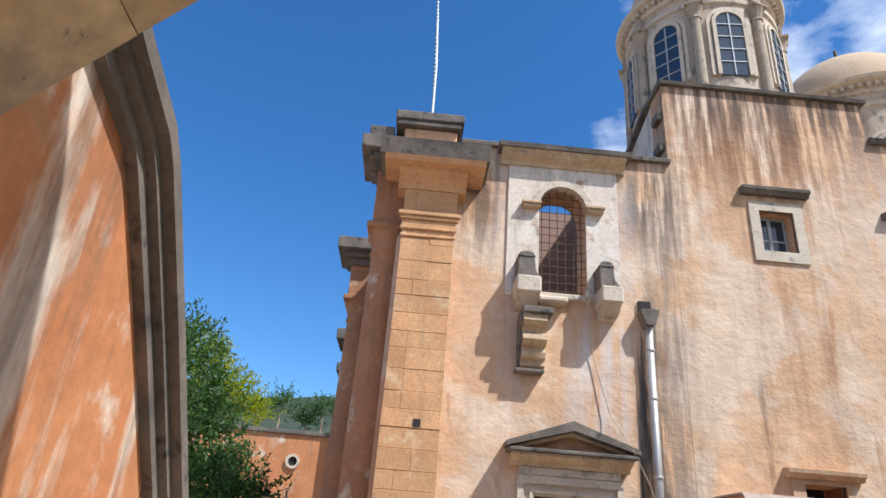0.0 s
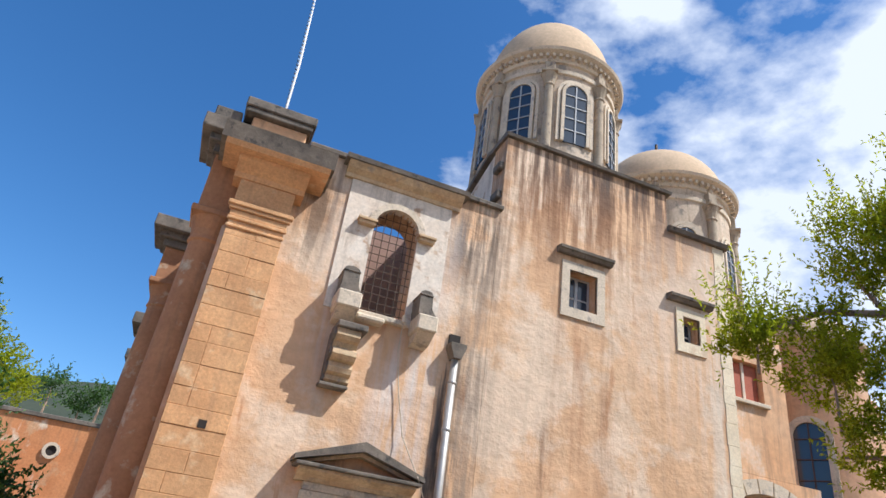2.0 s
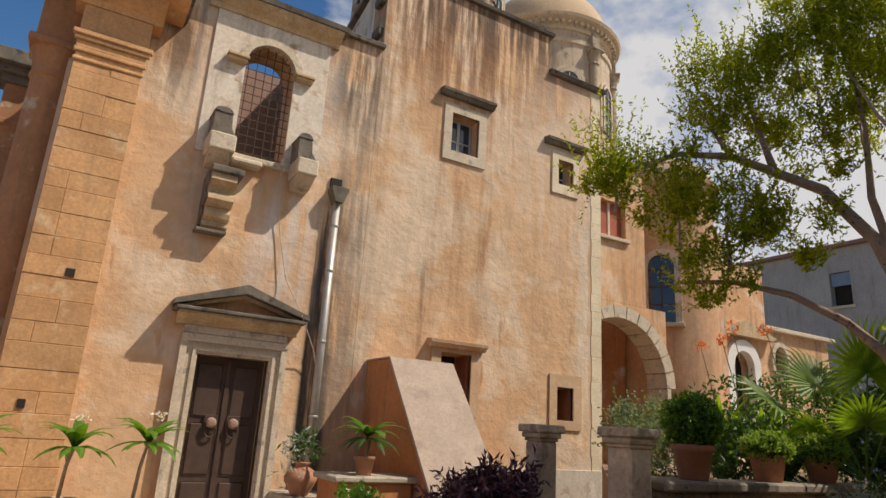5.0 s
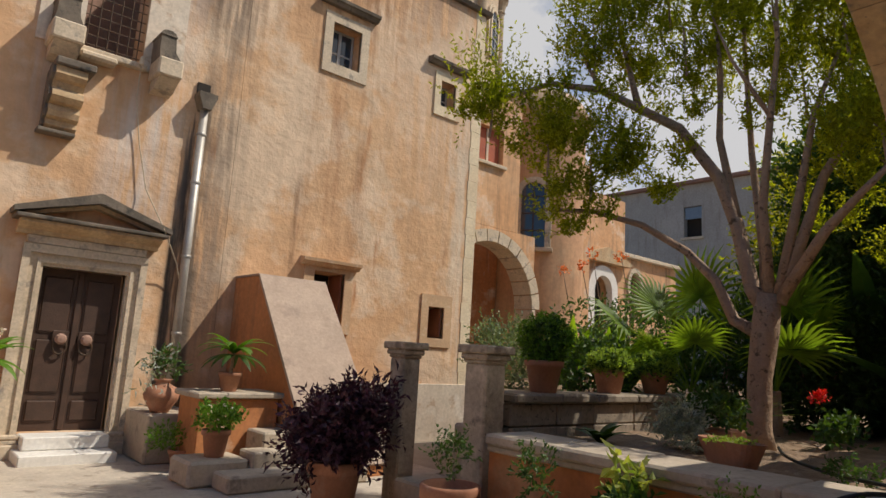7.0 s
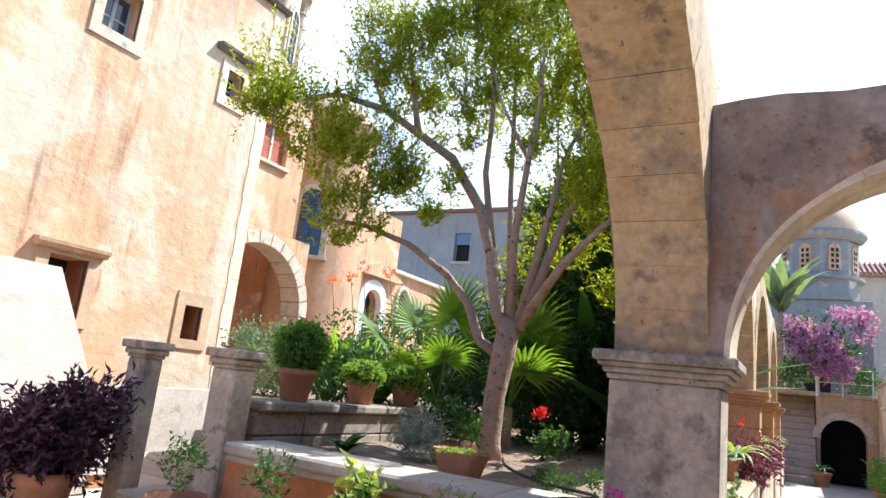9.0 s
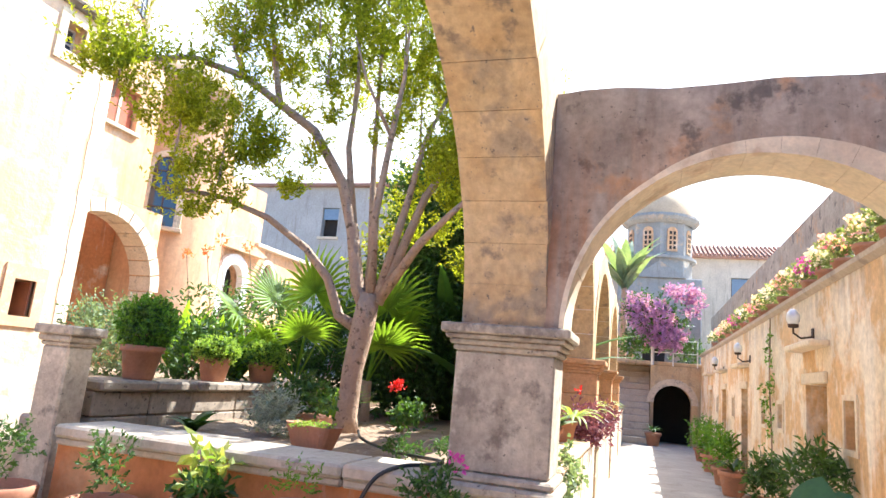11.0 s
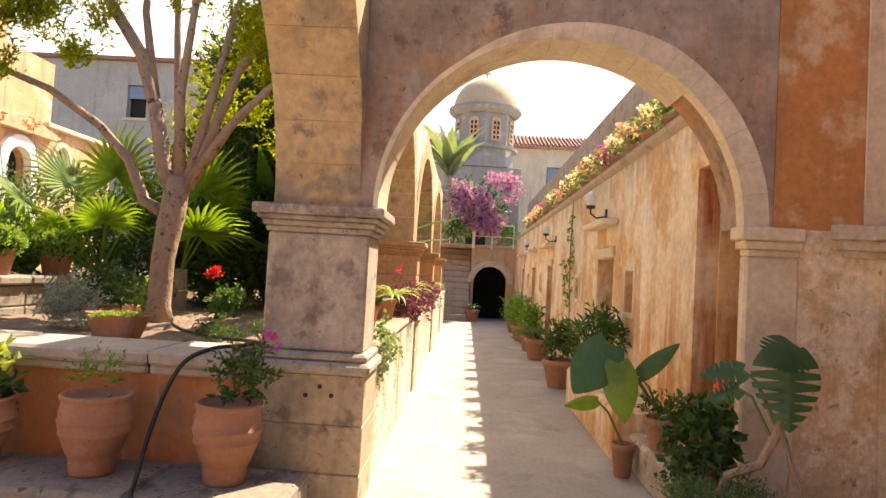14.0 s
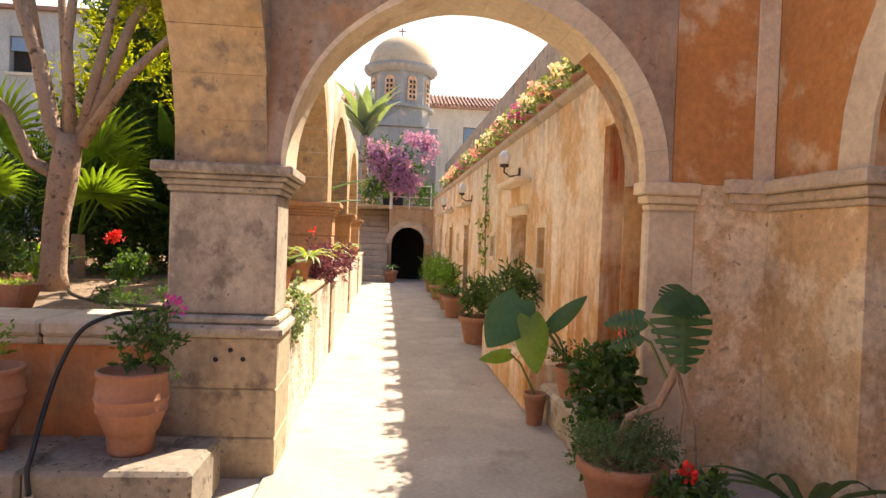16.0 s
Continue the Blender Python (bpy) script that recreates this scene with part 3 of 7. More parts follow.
def facade_column(x, y, z_cap, z_top, r):
    c = thing("facade_column", "golden stone half column with capital and dark cornice block", "column", (x, y, 0), "facade columns")
    bm = lathe(bmesh.new(), [(r * 1.25, -0.09), (r * 1.25, 0.5), (r * 1.1, 0.6), (r * 1.05, 0.75), (r, 1.2), (r * 0.98, 3.0), (r * 0.88, z_cap - 0.5)], 20)
    part("shaft", bm, M_RUST, c, "", True)
    bm = lathe(bmesh.new(), [(r * 0.88, z_cap - 0.5), (r, z_cap - 0.47), (r * 0.93, z_cap - 0.4), (r * 0.95, z_cap - 0.3), (r * 1.15, z_cap - 0.14), (r * 1.2, z_cap - 0.1)], 20)
    add_box(bm, -r * 1.25, r * 1.25, -r * 1.25, r * 1.25, z_cap - 0.1, z_cap, 0.015)
    part("capital", bm, M_RUST, c)
    part("entablature", box(-r, r * 1.2, -r, r, z_cap, z_top - 0.5, 0.01), M_RUST, c)
    bm = bmesh.new()
    for z0, z1, p in ((z_top - 0.5, z_top - 0.36, 0.06), (z_top - 0.36, z_top - 0.24, 0.16), (z_top - 0.24, z_top, 0.30)):
        add_box(bm, -r - p, r * 1.2, -r - p, r + p, z0, z1, 0.012)
    part("cornice", bm, M_DARKST, c, "dark lichen-stained cornice")


facade_column(-0.14, 9.45, 6.02, 7.46, 0.27)
facade_column(-0.72, 12.6, 5.95, 7.10, 0.28)
facade_column(-0.80, 15.1, 5.0, 5.95, 0.28)
facade_column(-1.05, 18.2, 5.0, 5.95, 0.30)
setting("church_front_wall", box(-0.30, -0.004, 9.75, 19.5, -0.09, 5.2), M_STONE, "stone front wall of the church seen edge on", "wall")

pil = thing("corner_pilaster", "golden ashlar corner pilaster with moulded capital and heavy cornice", "pilaster", (0, 0, 0))
rng = random.Random(3)
z = 0.0
bm = box(0.075, 0.862, 8.915, 9.198, -0.09, 5.7)
part("core", bm, M_GOLD, pil)
row = 0
while z < 5.66:
    h = min(rng.choice((0.24, 0.27, 0.30)), 5.68 - z)
    cut = rng.choice((0.0, 0.0, 0.3, 0.55))
    edges = [0.068, 0.868] if not cut else [0.068, 0.068 + 0.8 * cut, 0.868]
    for a, b in zip(edges, edges[1:]):
        d = rng.uniform(-0.006, 0.006)
        part("stone_block", box(a + 0.001, b - 0.001, 8.9 + d, 9.19, z + 0.0015, z + h - 0.0015, 0.006), M_GOLD, pil)
    z += h
    row += 1
z = 5.70
for h, p in ((0.05, 0.02), (0.07, 0.0), (0.06, 0.03), (0.10, 0.015), (0.06, 0.05), (0.07, 0.075)):
    part("capital_course", moulding(bmesh.new(), 0.07, 0.866, 8.9, z, [(h, p)]), M_GOLD, pil)
    z += h
part("frieze", box(0.06, 0.88, 8.88, 9.19, 6.11, 6.5, 0.01), M_GOLD, pil)
bm = bmesh.new()
extrude_profile(bm, [(9.19, 6.5), (8.86, 6.5), (8.84, 6.58), (8.74, 6.66), (8.66, 6.72), (8.64, 6.78), (9.19, 6.78)], "x", -0.05, 1.0)
extrude_profile(bm, [(9.19, 6.78), (8.50, 6.784), (8.46, 6.86), (9.19, 6.86)], "x", -0.28, 1.26)
part("cornice", bm, M_GOLD, pil)
bm = bmesh.new()
extrude_profile(bm, [(9.19, 6.864), (8.47, 6.864), (8.43, 7.02), (8.40, 7.12), (9.19, 7.14)], "x", -0.36, 1.31)
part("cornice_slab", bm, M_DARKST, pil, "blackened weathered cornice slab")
bm = box(-0.06, 0.80, 8.98, 9.6, 7.144, 7.70, 0.015)
part("attic_block", bm, M_OCHRE, pil)
bm = box(-0.2, 0.86, 8.88, 9.7, 7.704, 7.80, 0.015)
add_box(bm, -0.22, 0.9, 8.85, 9.72, 7.80, 7.97, 0.02)
add_box(bm, -0.62, -0.224, 9.0, 9.75, 7.5, 7.72, 0.02)
part("attic_cap", bm, M_DARKST, pil)
part("vent_grate", box(0.50, 0.60, 8.885, 8.92, 2.93, 3.03), M_DARK, pil)
part("vent_hole", box(0.32, 0.40, 8.885, 8.92, 1.40, 1.50), M_DARK, pil)
fp = thing("flagpole", "thin flagpole with a spiral white and blue band", "flagpole", (0.34, 9.62, 0))
part("pole", tube(bmesh.new(), [(0.02, 0, 7.97), (0.0, 0.02, 9.6), (-0.1, 0.05, 11.4)], 0.022, 8), M_MARBLE, fp)
bm = bmesh.new()
for i in range(34):
    zz = 8.05 + i * 0.1
    u = (zz - 7.97) / 3.43
    tube(bm, [(0.03 - 0.13 * u, 0.01 + 0.03 * u, zz), (0.028 - 0.13 * u, 0.012 + 0.03 * u, zz + 0.045)], 0.0255, 8)
bnd = part("band", bm, material("flag_blue", (0.10, 0.22, 0.42), (0.16, 0.28, 0.46), 4.0, 0.6, 0.0), fp)
bnd["kind"] = "stuff"

# copings
cop = thing("wall_coping", "dark weathered stone coping along the church wall top", "coping")
bm = bmesh.new()
extrude_profile(bm, [(9.11, 7.62), (9.10, 7.68), (9.16, 7.73), (9.85, 7.73), (9.85, 7.62)], "x", 0.9, 4.40)
part("coping_slab", bm, M_DARKST, cop)
bm = bmesh.new()
extrude_profile(bm, [(9.12, 9.302), (9.10, 9.36), (9.16, 9.41), (9.9, 9.41), (9.9, 9.302)], "x", 4.33, 8.09)
part("coping_slab", bm, M_DARKST, cop)
bm = bmesh.new()
extrude_profile(bm, [(9.12, 8.452), (9.08, 8.53), (9.14, 8.58), (9.9, 8.58), (9.9, 8.452)], "x", 8.02, 9.47)
part("coping_slab", bm, M_DARKST, cop)
bm = bmesh.new()
extrude_profile(bm, [(9.9, 9.34), (9.9, 9.42), (11.2, 9.05), (11.2, 8.94)], "x", 4.32, 4.62)
part("coping_slab", bm, M_DARKST, cop)
for zz in (7.95, 8.6):
    part("stone_block", box(4.28, 4.39, 9.25, 9.55, zz, zz + 0.16, 0.02), M_DARKST, cop)
qn = thing("corner_quoins", "pale stone quoins along the church wall corner", "quoins")
zz, k = -0.05, 0
while zz < 8.3:
    h = rng.choice((0.34, 0.4, 0.46))
    w = 0.27 if k % 2 else 0.25
    part("quoin", box(9.375 - w, 9.376, 9.188, 9.6, zz + 0.001, min(zz + h - 0.001, 8.44), 0.003), M_PALEW, qn)
    zz += h
    k += 1

# niche with its window, brackets and ledge
ni = thing("belfry_niche", "whitewashed arched niche window with iron grille on the church wall", "window", (0, 0, 0))
bm = bmesh.new()
wall_with_holes(bm, "x", 1.70, 3.47, 5.02, 7.30, 9.165, 9.198, [(2.2, 2.95, 5.09, 6.95, 0.375)])
part("surround", bm, M_WHITEPL, ni)
bm = arch_ring(bmesh.new(), "y", 2.575, 6.575, 0.375, 0.375, 0.11, 9.12, 9.30, 14)
part("archivolt", bm, M_PALE, ni)
for x0, x1 in ((1.93, 2.2), (2.95, 3.22)):
    bm = box(x0, x1, 9.06, 9.2, 6.50, 6.56, 0.01)
    add_box(bm, x0 - 0.02, x1 + 0.02, 9.03, 9.2, 6.56, 6.61, 0.01)
    part("impost", bm, M_STONE, ni)
bm = bmesh.new()
extrude_profile(bm, [(9.2, 7.30), (9.14, 7.30), (9.12, 7.36), (9.03, 7.42), (8.98, 7.48), (8.96, 7.52), (9.2, 7.52)], "x", 1.56, 3.60)
part("ledge", bm, M_STONE, ni)
bm = bmesh.new()
extrude_profile(bm, [(9.2, 7.524), (8.93, 7.524), (8.91, 7.60), (9.0, 7.64), (9.2, 7.64)], "x", 1.50, 3.68)
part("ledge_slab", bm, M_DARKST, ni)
bm = bmesh.new()
for i in range(6):
    x = 2.2 + 0.75 * (i + 0.5) / 6
    tube(bm, [(x, 9.26, 5.09), (x, 9.26, 6.575 + 0.375 * math.sqrt(max(0, 1 - ((x - 2.575) / 0.375) ** 2)))], 0.0075, 5)
for i in range(13):
    zz = 5.18 + i * 0.135
    w = 0.375 if zz < 6.575 else 0.375 * math.sqrt(max(0, 1 - ((zz - 6.575) / 0.375) ** 2))
    tube(bm, [(2.575 - w, 9.268, zz), (2.575 + w, 9.268, zz)], 0.0075, 5)
part("grille", bm, M_IRON, ni, "rusty iron bar grille")
part("sill", box(2.12, 3.0, 9.10, 9.3, 5.0, 5.088, 0.015), M_PALE, ni)


def bracket(x0, x1, z0, lean):
    b = thing("stone_bracket", "blackened stone bracket block projecting from the wall", "bracket", (0, 0, 0), "niche brackets")
    bm = box(x0, x1, 8.75, 9.2, z0, z0 + 0.25, 0.02)
    extrude_profile(bm, [(9.2, z0 - 0.16), (9.0, z0 - 0.13), (8.80, z0 - 0.004), (9.2, z0 - 0.004)], "x", x0 + 0.04, x1 - 0.02)
    part("block", bm, M_PALE, b)
    xa, xb = x0 + 0.03 - lean, x1 - 0.10 - lean
    bm = bmesh.new()
    pts = [(x0 + 0.01, z0 + 0.254), (x1 - 0.03, z0 + 0.254), (xb + 0.02, z0 + 0.36), (xb, z0 + 0.60)] + [((xa + xb) / 2 + (xb - xa) / 2 * math.cos(a), z0 + 0.60 + 0.05 * math.sin(a)) for a in (math.pi * i / 8 for i in range(1, 8))] + [(xa, z0 + 0.60), (xa, z0 + 0.36)]
    extrude_profile(bm, pts, "y", 8.80, 9.2)
    part("cap", bm, M_DARKST, b)
    part("cap_fillet", box(xa - 0.015, xb + 0.015, 8.785, 9.19, z0 + 0.56, z0 + 0.59, 0.008), M_DARKST, b)


bracket(1.81, 2.17, 4.94, 0.0)
bracket(3.05, 3.37, 4.89, 0.03)
part("broken_sill", box(2.172, 2.62, 8.98, 9.19, 4.90, 4.996, 0.03), M_PALE, ni)
cb = thing("carved_corbel", "carved scroll stone corbel below the niche", "corbel", (0, 0, 0))
pts = [(9.2, 4.62), (8.80, 4.62), (8.78, 4.52), (8.83, 4.47), (8.90, 4.45), (8.93, 4.38), (8.86, 4.33), (8.84, 4.26), (8.90, 4.20), (8.98, 4.18), (8.94, 4.10), (8.96, 4.03), (9.04, 4.0), (9.02, 3.93), (9.08, 3.89), (9.2, 3.88)]
part("scroll", extrude_profile(bmesh.new(), pts, "x", 1.93, 2.27), M_STONE, cb)
# Thin darker slab along the corbel's left side.
part("dark_cheek", extrude_profile(bmesh.new(), [(y + 0.04 if y < 9.2 else y, z) for y, z in pts], "x", 1.895, 1.927), M_DARKST, cb, "dark carved cheek on the left side")
part("slab", box(1.91, 2.35, 8.74, 9.2, 4.624, 4.72, 0.015), M_DARKST, cb)
part("foot", box(1.86, 2.27, 9.0, 9.2, 3.83, 3.878, 0.01), M_DARKST, cb)

# downpipe and cable
dp = thing("downpipe", "zinc rainwater downpipe with hopper on the church wall", "downpipe", (0, 0, 0))
part("pipe", tube(bmesh.new(), [(3.83, 9.1, 0.45), (3.83, 9.1, 4.68)], 0.058, 14), M_ZINC, dp, "", True)
bm = bmesh.new()
extrude_profile(bm, [(3.77, 4.68), (3.89, 4.68), (3.96, 4.86), (3.96, 4.92), (3.70, 4.92), (3.70, 4.86)], "y", 8.98, 9.2)
part("hopper", bm, M_DARKST, dp)
for zz in (1.5, 2.55, 3.6, 4.3):
    part("clamp", lathe(bmesh.new(), [(0.066, 0), (0.07, 0.01), (0.07, 0.03), (0.066, 0.04)], 14, (3.83, 9.1, zz)), M_ZINC, dp)
part("outlet", box(3.72, 3.90, 9.15, 9.198, 4.93, 5.10), M_DARK, dp)
cbl = thing("wall_cable", "thin pale cable hanging down the church wall", "cable")
part("wire", tube(bmesh.new(), [(2.9, 9.0, 5.02), (2.93, 9.13, 4.6), (3.05, 9.15, 4.0), (3.2, 9.12, 3.4), (3.42, 8.84, 2.85), (3.7, 9.05, 2.45), (3.8, 9.12, 2.2)], 0.009, 5), M_PALE, cbl)
part("insulator", lathe(bmesh.new(), [(0.0, 0.0), (0.035, 0.02), (0.03, 0.12), (0.0, 0.14)], 8, (2.9, 9.0, 5.0)), M_PALE, cbl)

# side door
dr = thing("church_door", "dark brown two-leaf wooden church door under a stone pediment", "door", (0, 0, 0))
bm = bmesh.new()
extrude_profile(bm, [(1.965, 0.25), (2.17, 0.25), (2.17, 2.22), (3.12, 2.22), (3.12, 0.25), (3.315, 0.25), (3.315, 2.44), (1.965, 2.44)], "y", 9.12, 9.3)
part("frame", bm, M_PALE, dr, "pale stone door surround")
bm = bmesh.new()
extrude_profile(bm, [(1.935, 0.25), (2.02, 0.25), (2.02, 2.37), (3.26, 2.37), (3.26, 0.25), (3.345, 0.25), (3.345, 2.47), (1.935, 2.47)], "y", 9.075, 9.119)
part("moulding", bm, M_PALE, dr)
bm = bmesh.new()
extrude_profile(bm, [(2.10, 0.25), (2.14, 0.25), (2.14, 2.26), (3.15, 2.26), (3.15, 0.25), (3.19, 0.25), (3.19, 2.30), (2.10, 2.30)], "y", 9.09, 9.119)
part("moulding", bm, M_PALE, dr)
for x0, x1 in ((1.91, 2.2), (3.08, 3.37)):
    bm = box(x0, x1, 9.02, 9.24, -0.06, 0.14, 0.015)
    add_box(bm, x0 + 0.02, x1 - 0.02, 9.04, 9.24, 0.14, 0.20, 0.01)
    add_box(bm, x0 + 0.01, x1 - 0.01, 9.03, 9.24, 0.20, 0.248, 0.01)
    part("plinth", bm, M_PALE, dr)
part("frieze", box(1.96, 3.32, 9.08, 9.2, 2.474, 2.58, 0.01), M_PALE, dr)
bm = bmesh.new()
extrude_profile(bm, [(9.2, 2.58), (9.06, 2.58), (9.04, 2.63), (8.95, 2.67), (8.90, 2.70), (8.90, 2.735), (9.2, 2.735)], "x", 1.84, 3.44)
part("cornice", bm, M_STONE, dr)
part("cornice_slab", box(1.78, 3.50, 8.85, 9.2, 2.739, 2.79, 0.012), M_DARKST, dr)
part("tympanum", extrude_profile(bmesh.new(), [(1.95, 2.79), (3.33, 2.79), (2.64, 3.08)], "y", 9.1, 9.2), M_OCHRE, dr)
for s in (-1, 1):
    xa, xb = 2.64, 2.64 + s * 0.86
    bm = bmesh.new()
    extrude_profile(bm, [(xa, 3.04), (xb, 2.794), (xb - s * 0.16, 2.794), (xa, 2.99)], "y", 8.96, 9.2)
    part("raking_moulding", bm, M_STONE, dr)
    bm = bmesh.new()
    extrude_profile(bm, [(xa, 3.17), (xb + s * 0.03, 2.86), (xb + s * 0.03, 2.797), (xa, 3.044)], "y", 8.84, 9.2)
    part("raking_slab", bm, M_DARKST, dr)
for s, x0, x1 in ((-1, 2.172, 2.642), (1, 2.648, 3.118)):
    bm = box(x0, x1, 9.34, 9.40, 0.25, 2.22, 0.004)
    leaf = part("door_leaf", bm, M_WOOD, dr)
    for z0, z1 in ((0.36, 0.62), (0.70, 1.35), (1.43, 2.12)):
        bm = box(x0 + 0.07, x1 - 0.07, 9.318, 9.345, z0, z1, 0.02)
        part("panel", bm, M_WOOD, leaf)
    xc = x1 - 0.14 if s < 0 else x0 + 0.14
    part("boss_plate", box(xc - 0.09, xc + 0.09, 9.30, 9.318, 1.28, 1.46, 0.006), M_WOOD, leaf)
    part("knocker_boss", lathe(bmesh.new(), [(0.0, 0.0), (0.06, 0.01), (0.07, 0.05), (0.045, 0.09), (0.0, 0.1)], 10), M_PINKST, leaf, "worn pinkish knocker boss").matrix_basis = Matrix.Translation((xc, 9.31, 1.36)) @ Matrix.Rotation(radians(90), 4, "X")
    ring = [(xc + 0.075 * math.cos(a), 9.27, 1.26 + 0.085 * math.sin(a)) for a in (2 * math.pi * i / 14 for i in range(15))]
    part("knocker_ring", tube(bmesh.new(), ring, 0.012, 6), M_IRON, leaf)
part("centre_batten", box(2.61, 2.68, 9.31, 9.345, 0.26, 2.2, 0.01), M_WOOD, dr)
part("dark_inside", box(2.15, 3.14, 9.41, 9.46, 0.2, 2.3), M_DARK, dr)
st = thing("door_step", "white marble step at the church door", "step", (0, 0, 0))
part("tread", box(2.19, 3.1, 8.82, 9.36, 0.10, 0.248, 0.012), M_MARBLE, st)
part("tread", box(2.12, 3.12, 8.50, 9.05, -0.05, 0.096, 0.012), M_MARBLE, st)


def small_window(x0, x1, z0, z1, ox0, ox1, oz0, oz1, drip, mat, shutter, casement=True, label=""):
    w = thing("stone_window", label, "window", (0, 0, 0))
    bm = bmesh.new()
    wall_with_holes(bm, "x", x0, x1, z0, z1, 9.165, 9.24, [(ox0, ox1, oz0, oz1)])
    part("frame", bm, mat, w)
    if drip:
        a, b, z = drip
        bm = bmesh.new()
        extrude_profile(bm, [(9.2, z - 0.06), (9.12, z - 0.06), (9.08, z - 0.01), (9.05, z), (9.04, z + 0.05), (9.2, z + 0.07)], "x", a, b)
        part("drip_ledge", bm, M_DARKST if mat is not M_STONE2 else mat, w)
    # Black sheet painted as the unlit room behind the window.
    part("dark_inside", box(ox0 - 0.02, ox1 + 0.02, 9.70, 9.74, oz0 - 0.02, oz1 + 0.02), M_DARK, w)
    if casement:
        fr = bmesh.new()
        xm = (ox0 + ox1) / 2
        for a, b in ((ox0 + 0.01, ox0 + 0.05), (ox1 - 0.05, ox1 - 0.01), (xm - 0.03, xm + 0.03)):
            add_box(fr, a, b, 9.42, 9.46, oz0, oz1)
        zc = oz0 + 0.4 * (oz1 - oz0)
        for a, b in ((oz0, oz0 + 0.04), (oz1 - 0.04, oz1), (zc, zc + 0.03)):
            add_box(fr, ox0 + 0.052, xm - 0.032, 9.424, 9.456, a, b)
            add_box(fr, xm + 0.032, ox1 - 0.052, 9.424, 9.456, a, b)
        part("casement", fr, M_GREYPAINT, w)
        part("pane", box(ox0 + 0.05, xm - 0.03, 9.436, 9.444, oz0 + 0.04, oz1 - 0.04), M_GLASS, w)
        part("pane", box(xm + 0.03, ox1 - 0.05, 9.436, 9.444, oz0 + 0.04, oz1 - 0.04), M_GLASS, w)
    if shutter:
        part("shutter", box(ox1 - 0.05, ox1 - 0.012, 9.24, 9.6, oz0 + 0.02, oz1 - 0.02, 0.004), M_BROWNW, w)
    return w


small_window(5.66, 6.55, 5.99, 7.06, 5.82, 6.39, 6.17, 6.90, (5.55, 6.68, 7.24), M_PALE, False, True, "small casement window in a grey stone frame")
small_window(8.11, 8.77, 5.96, 6.83, 8.26, 8.64, 6.16, 6.67, (7.92, 8.93, 6.99), M_PALEW, False, True, "small window in a pale stone frame")
small_window(5.70, 6.62, 1.68, 2.74, 5.88, 6.46, 1.80, 2.66, (5.62, 6.70, 2.79), M_STONE2, True, False, "lower window with a brown shutter and stone frame")
small_window(8.12, 8.86, 1.58, 2.53, 8.29, 8.67, 1.74, 2.31, None, M_STONE2, True, False, "small lower window with a plain stone frame")


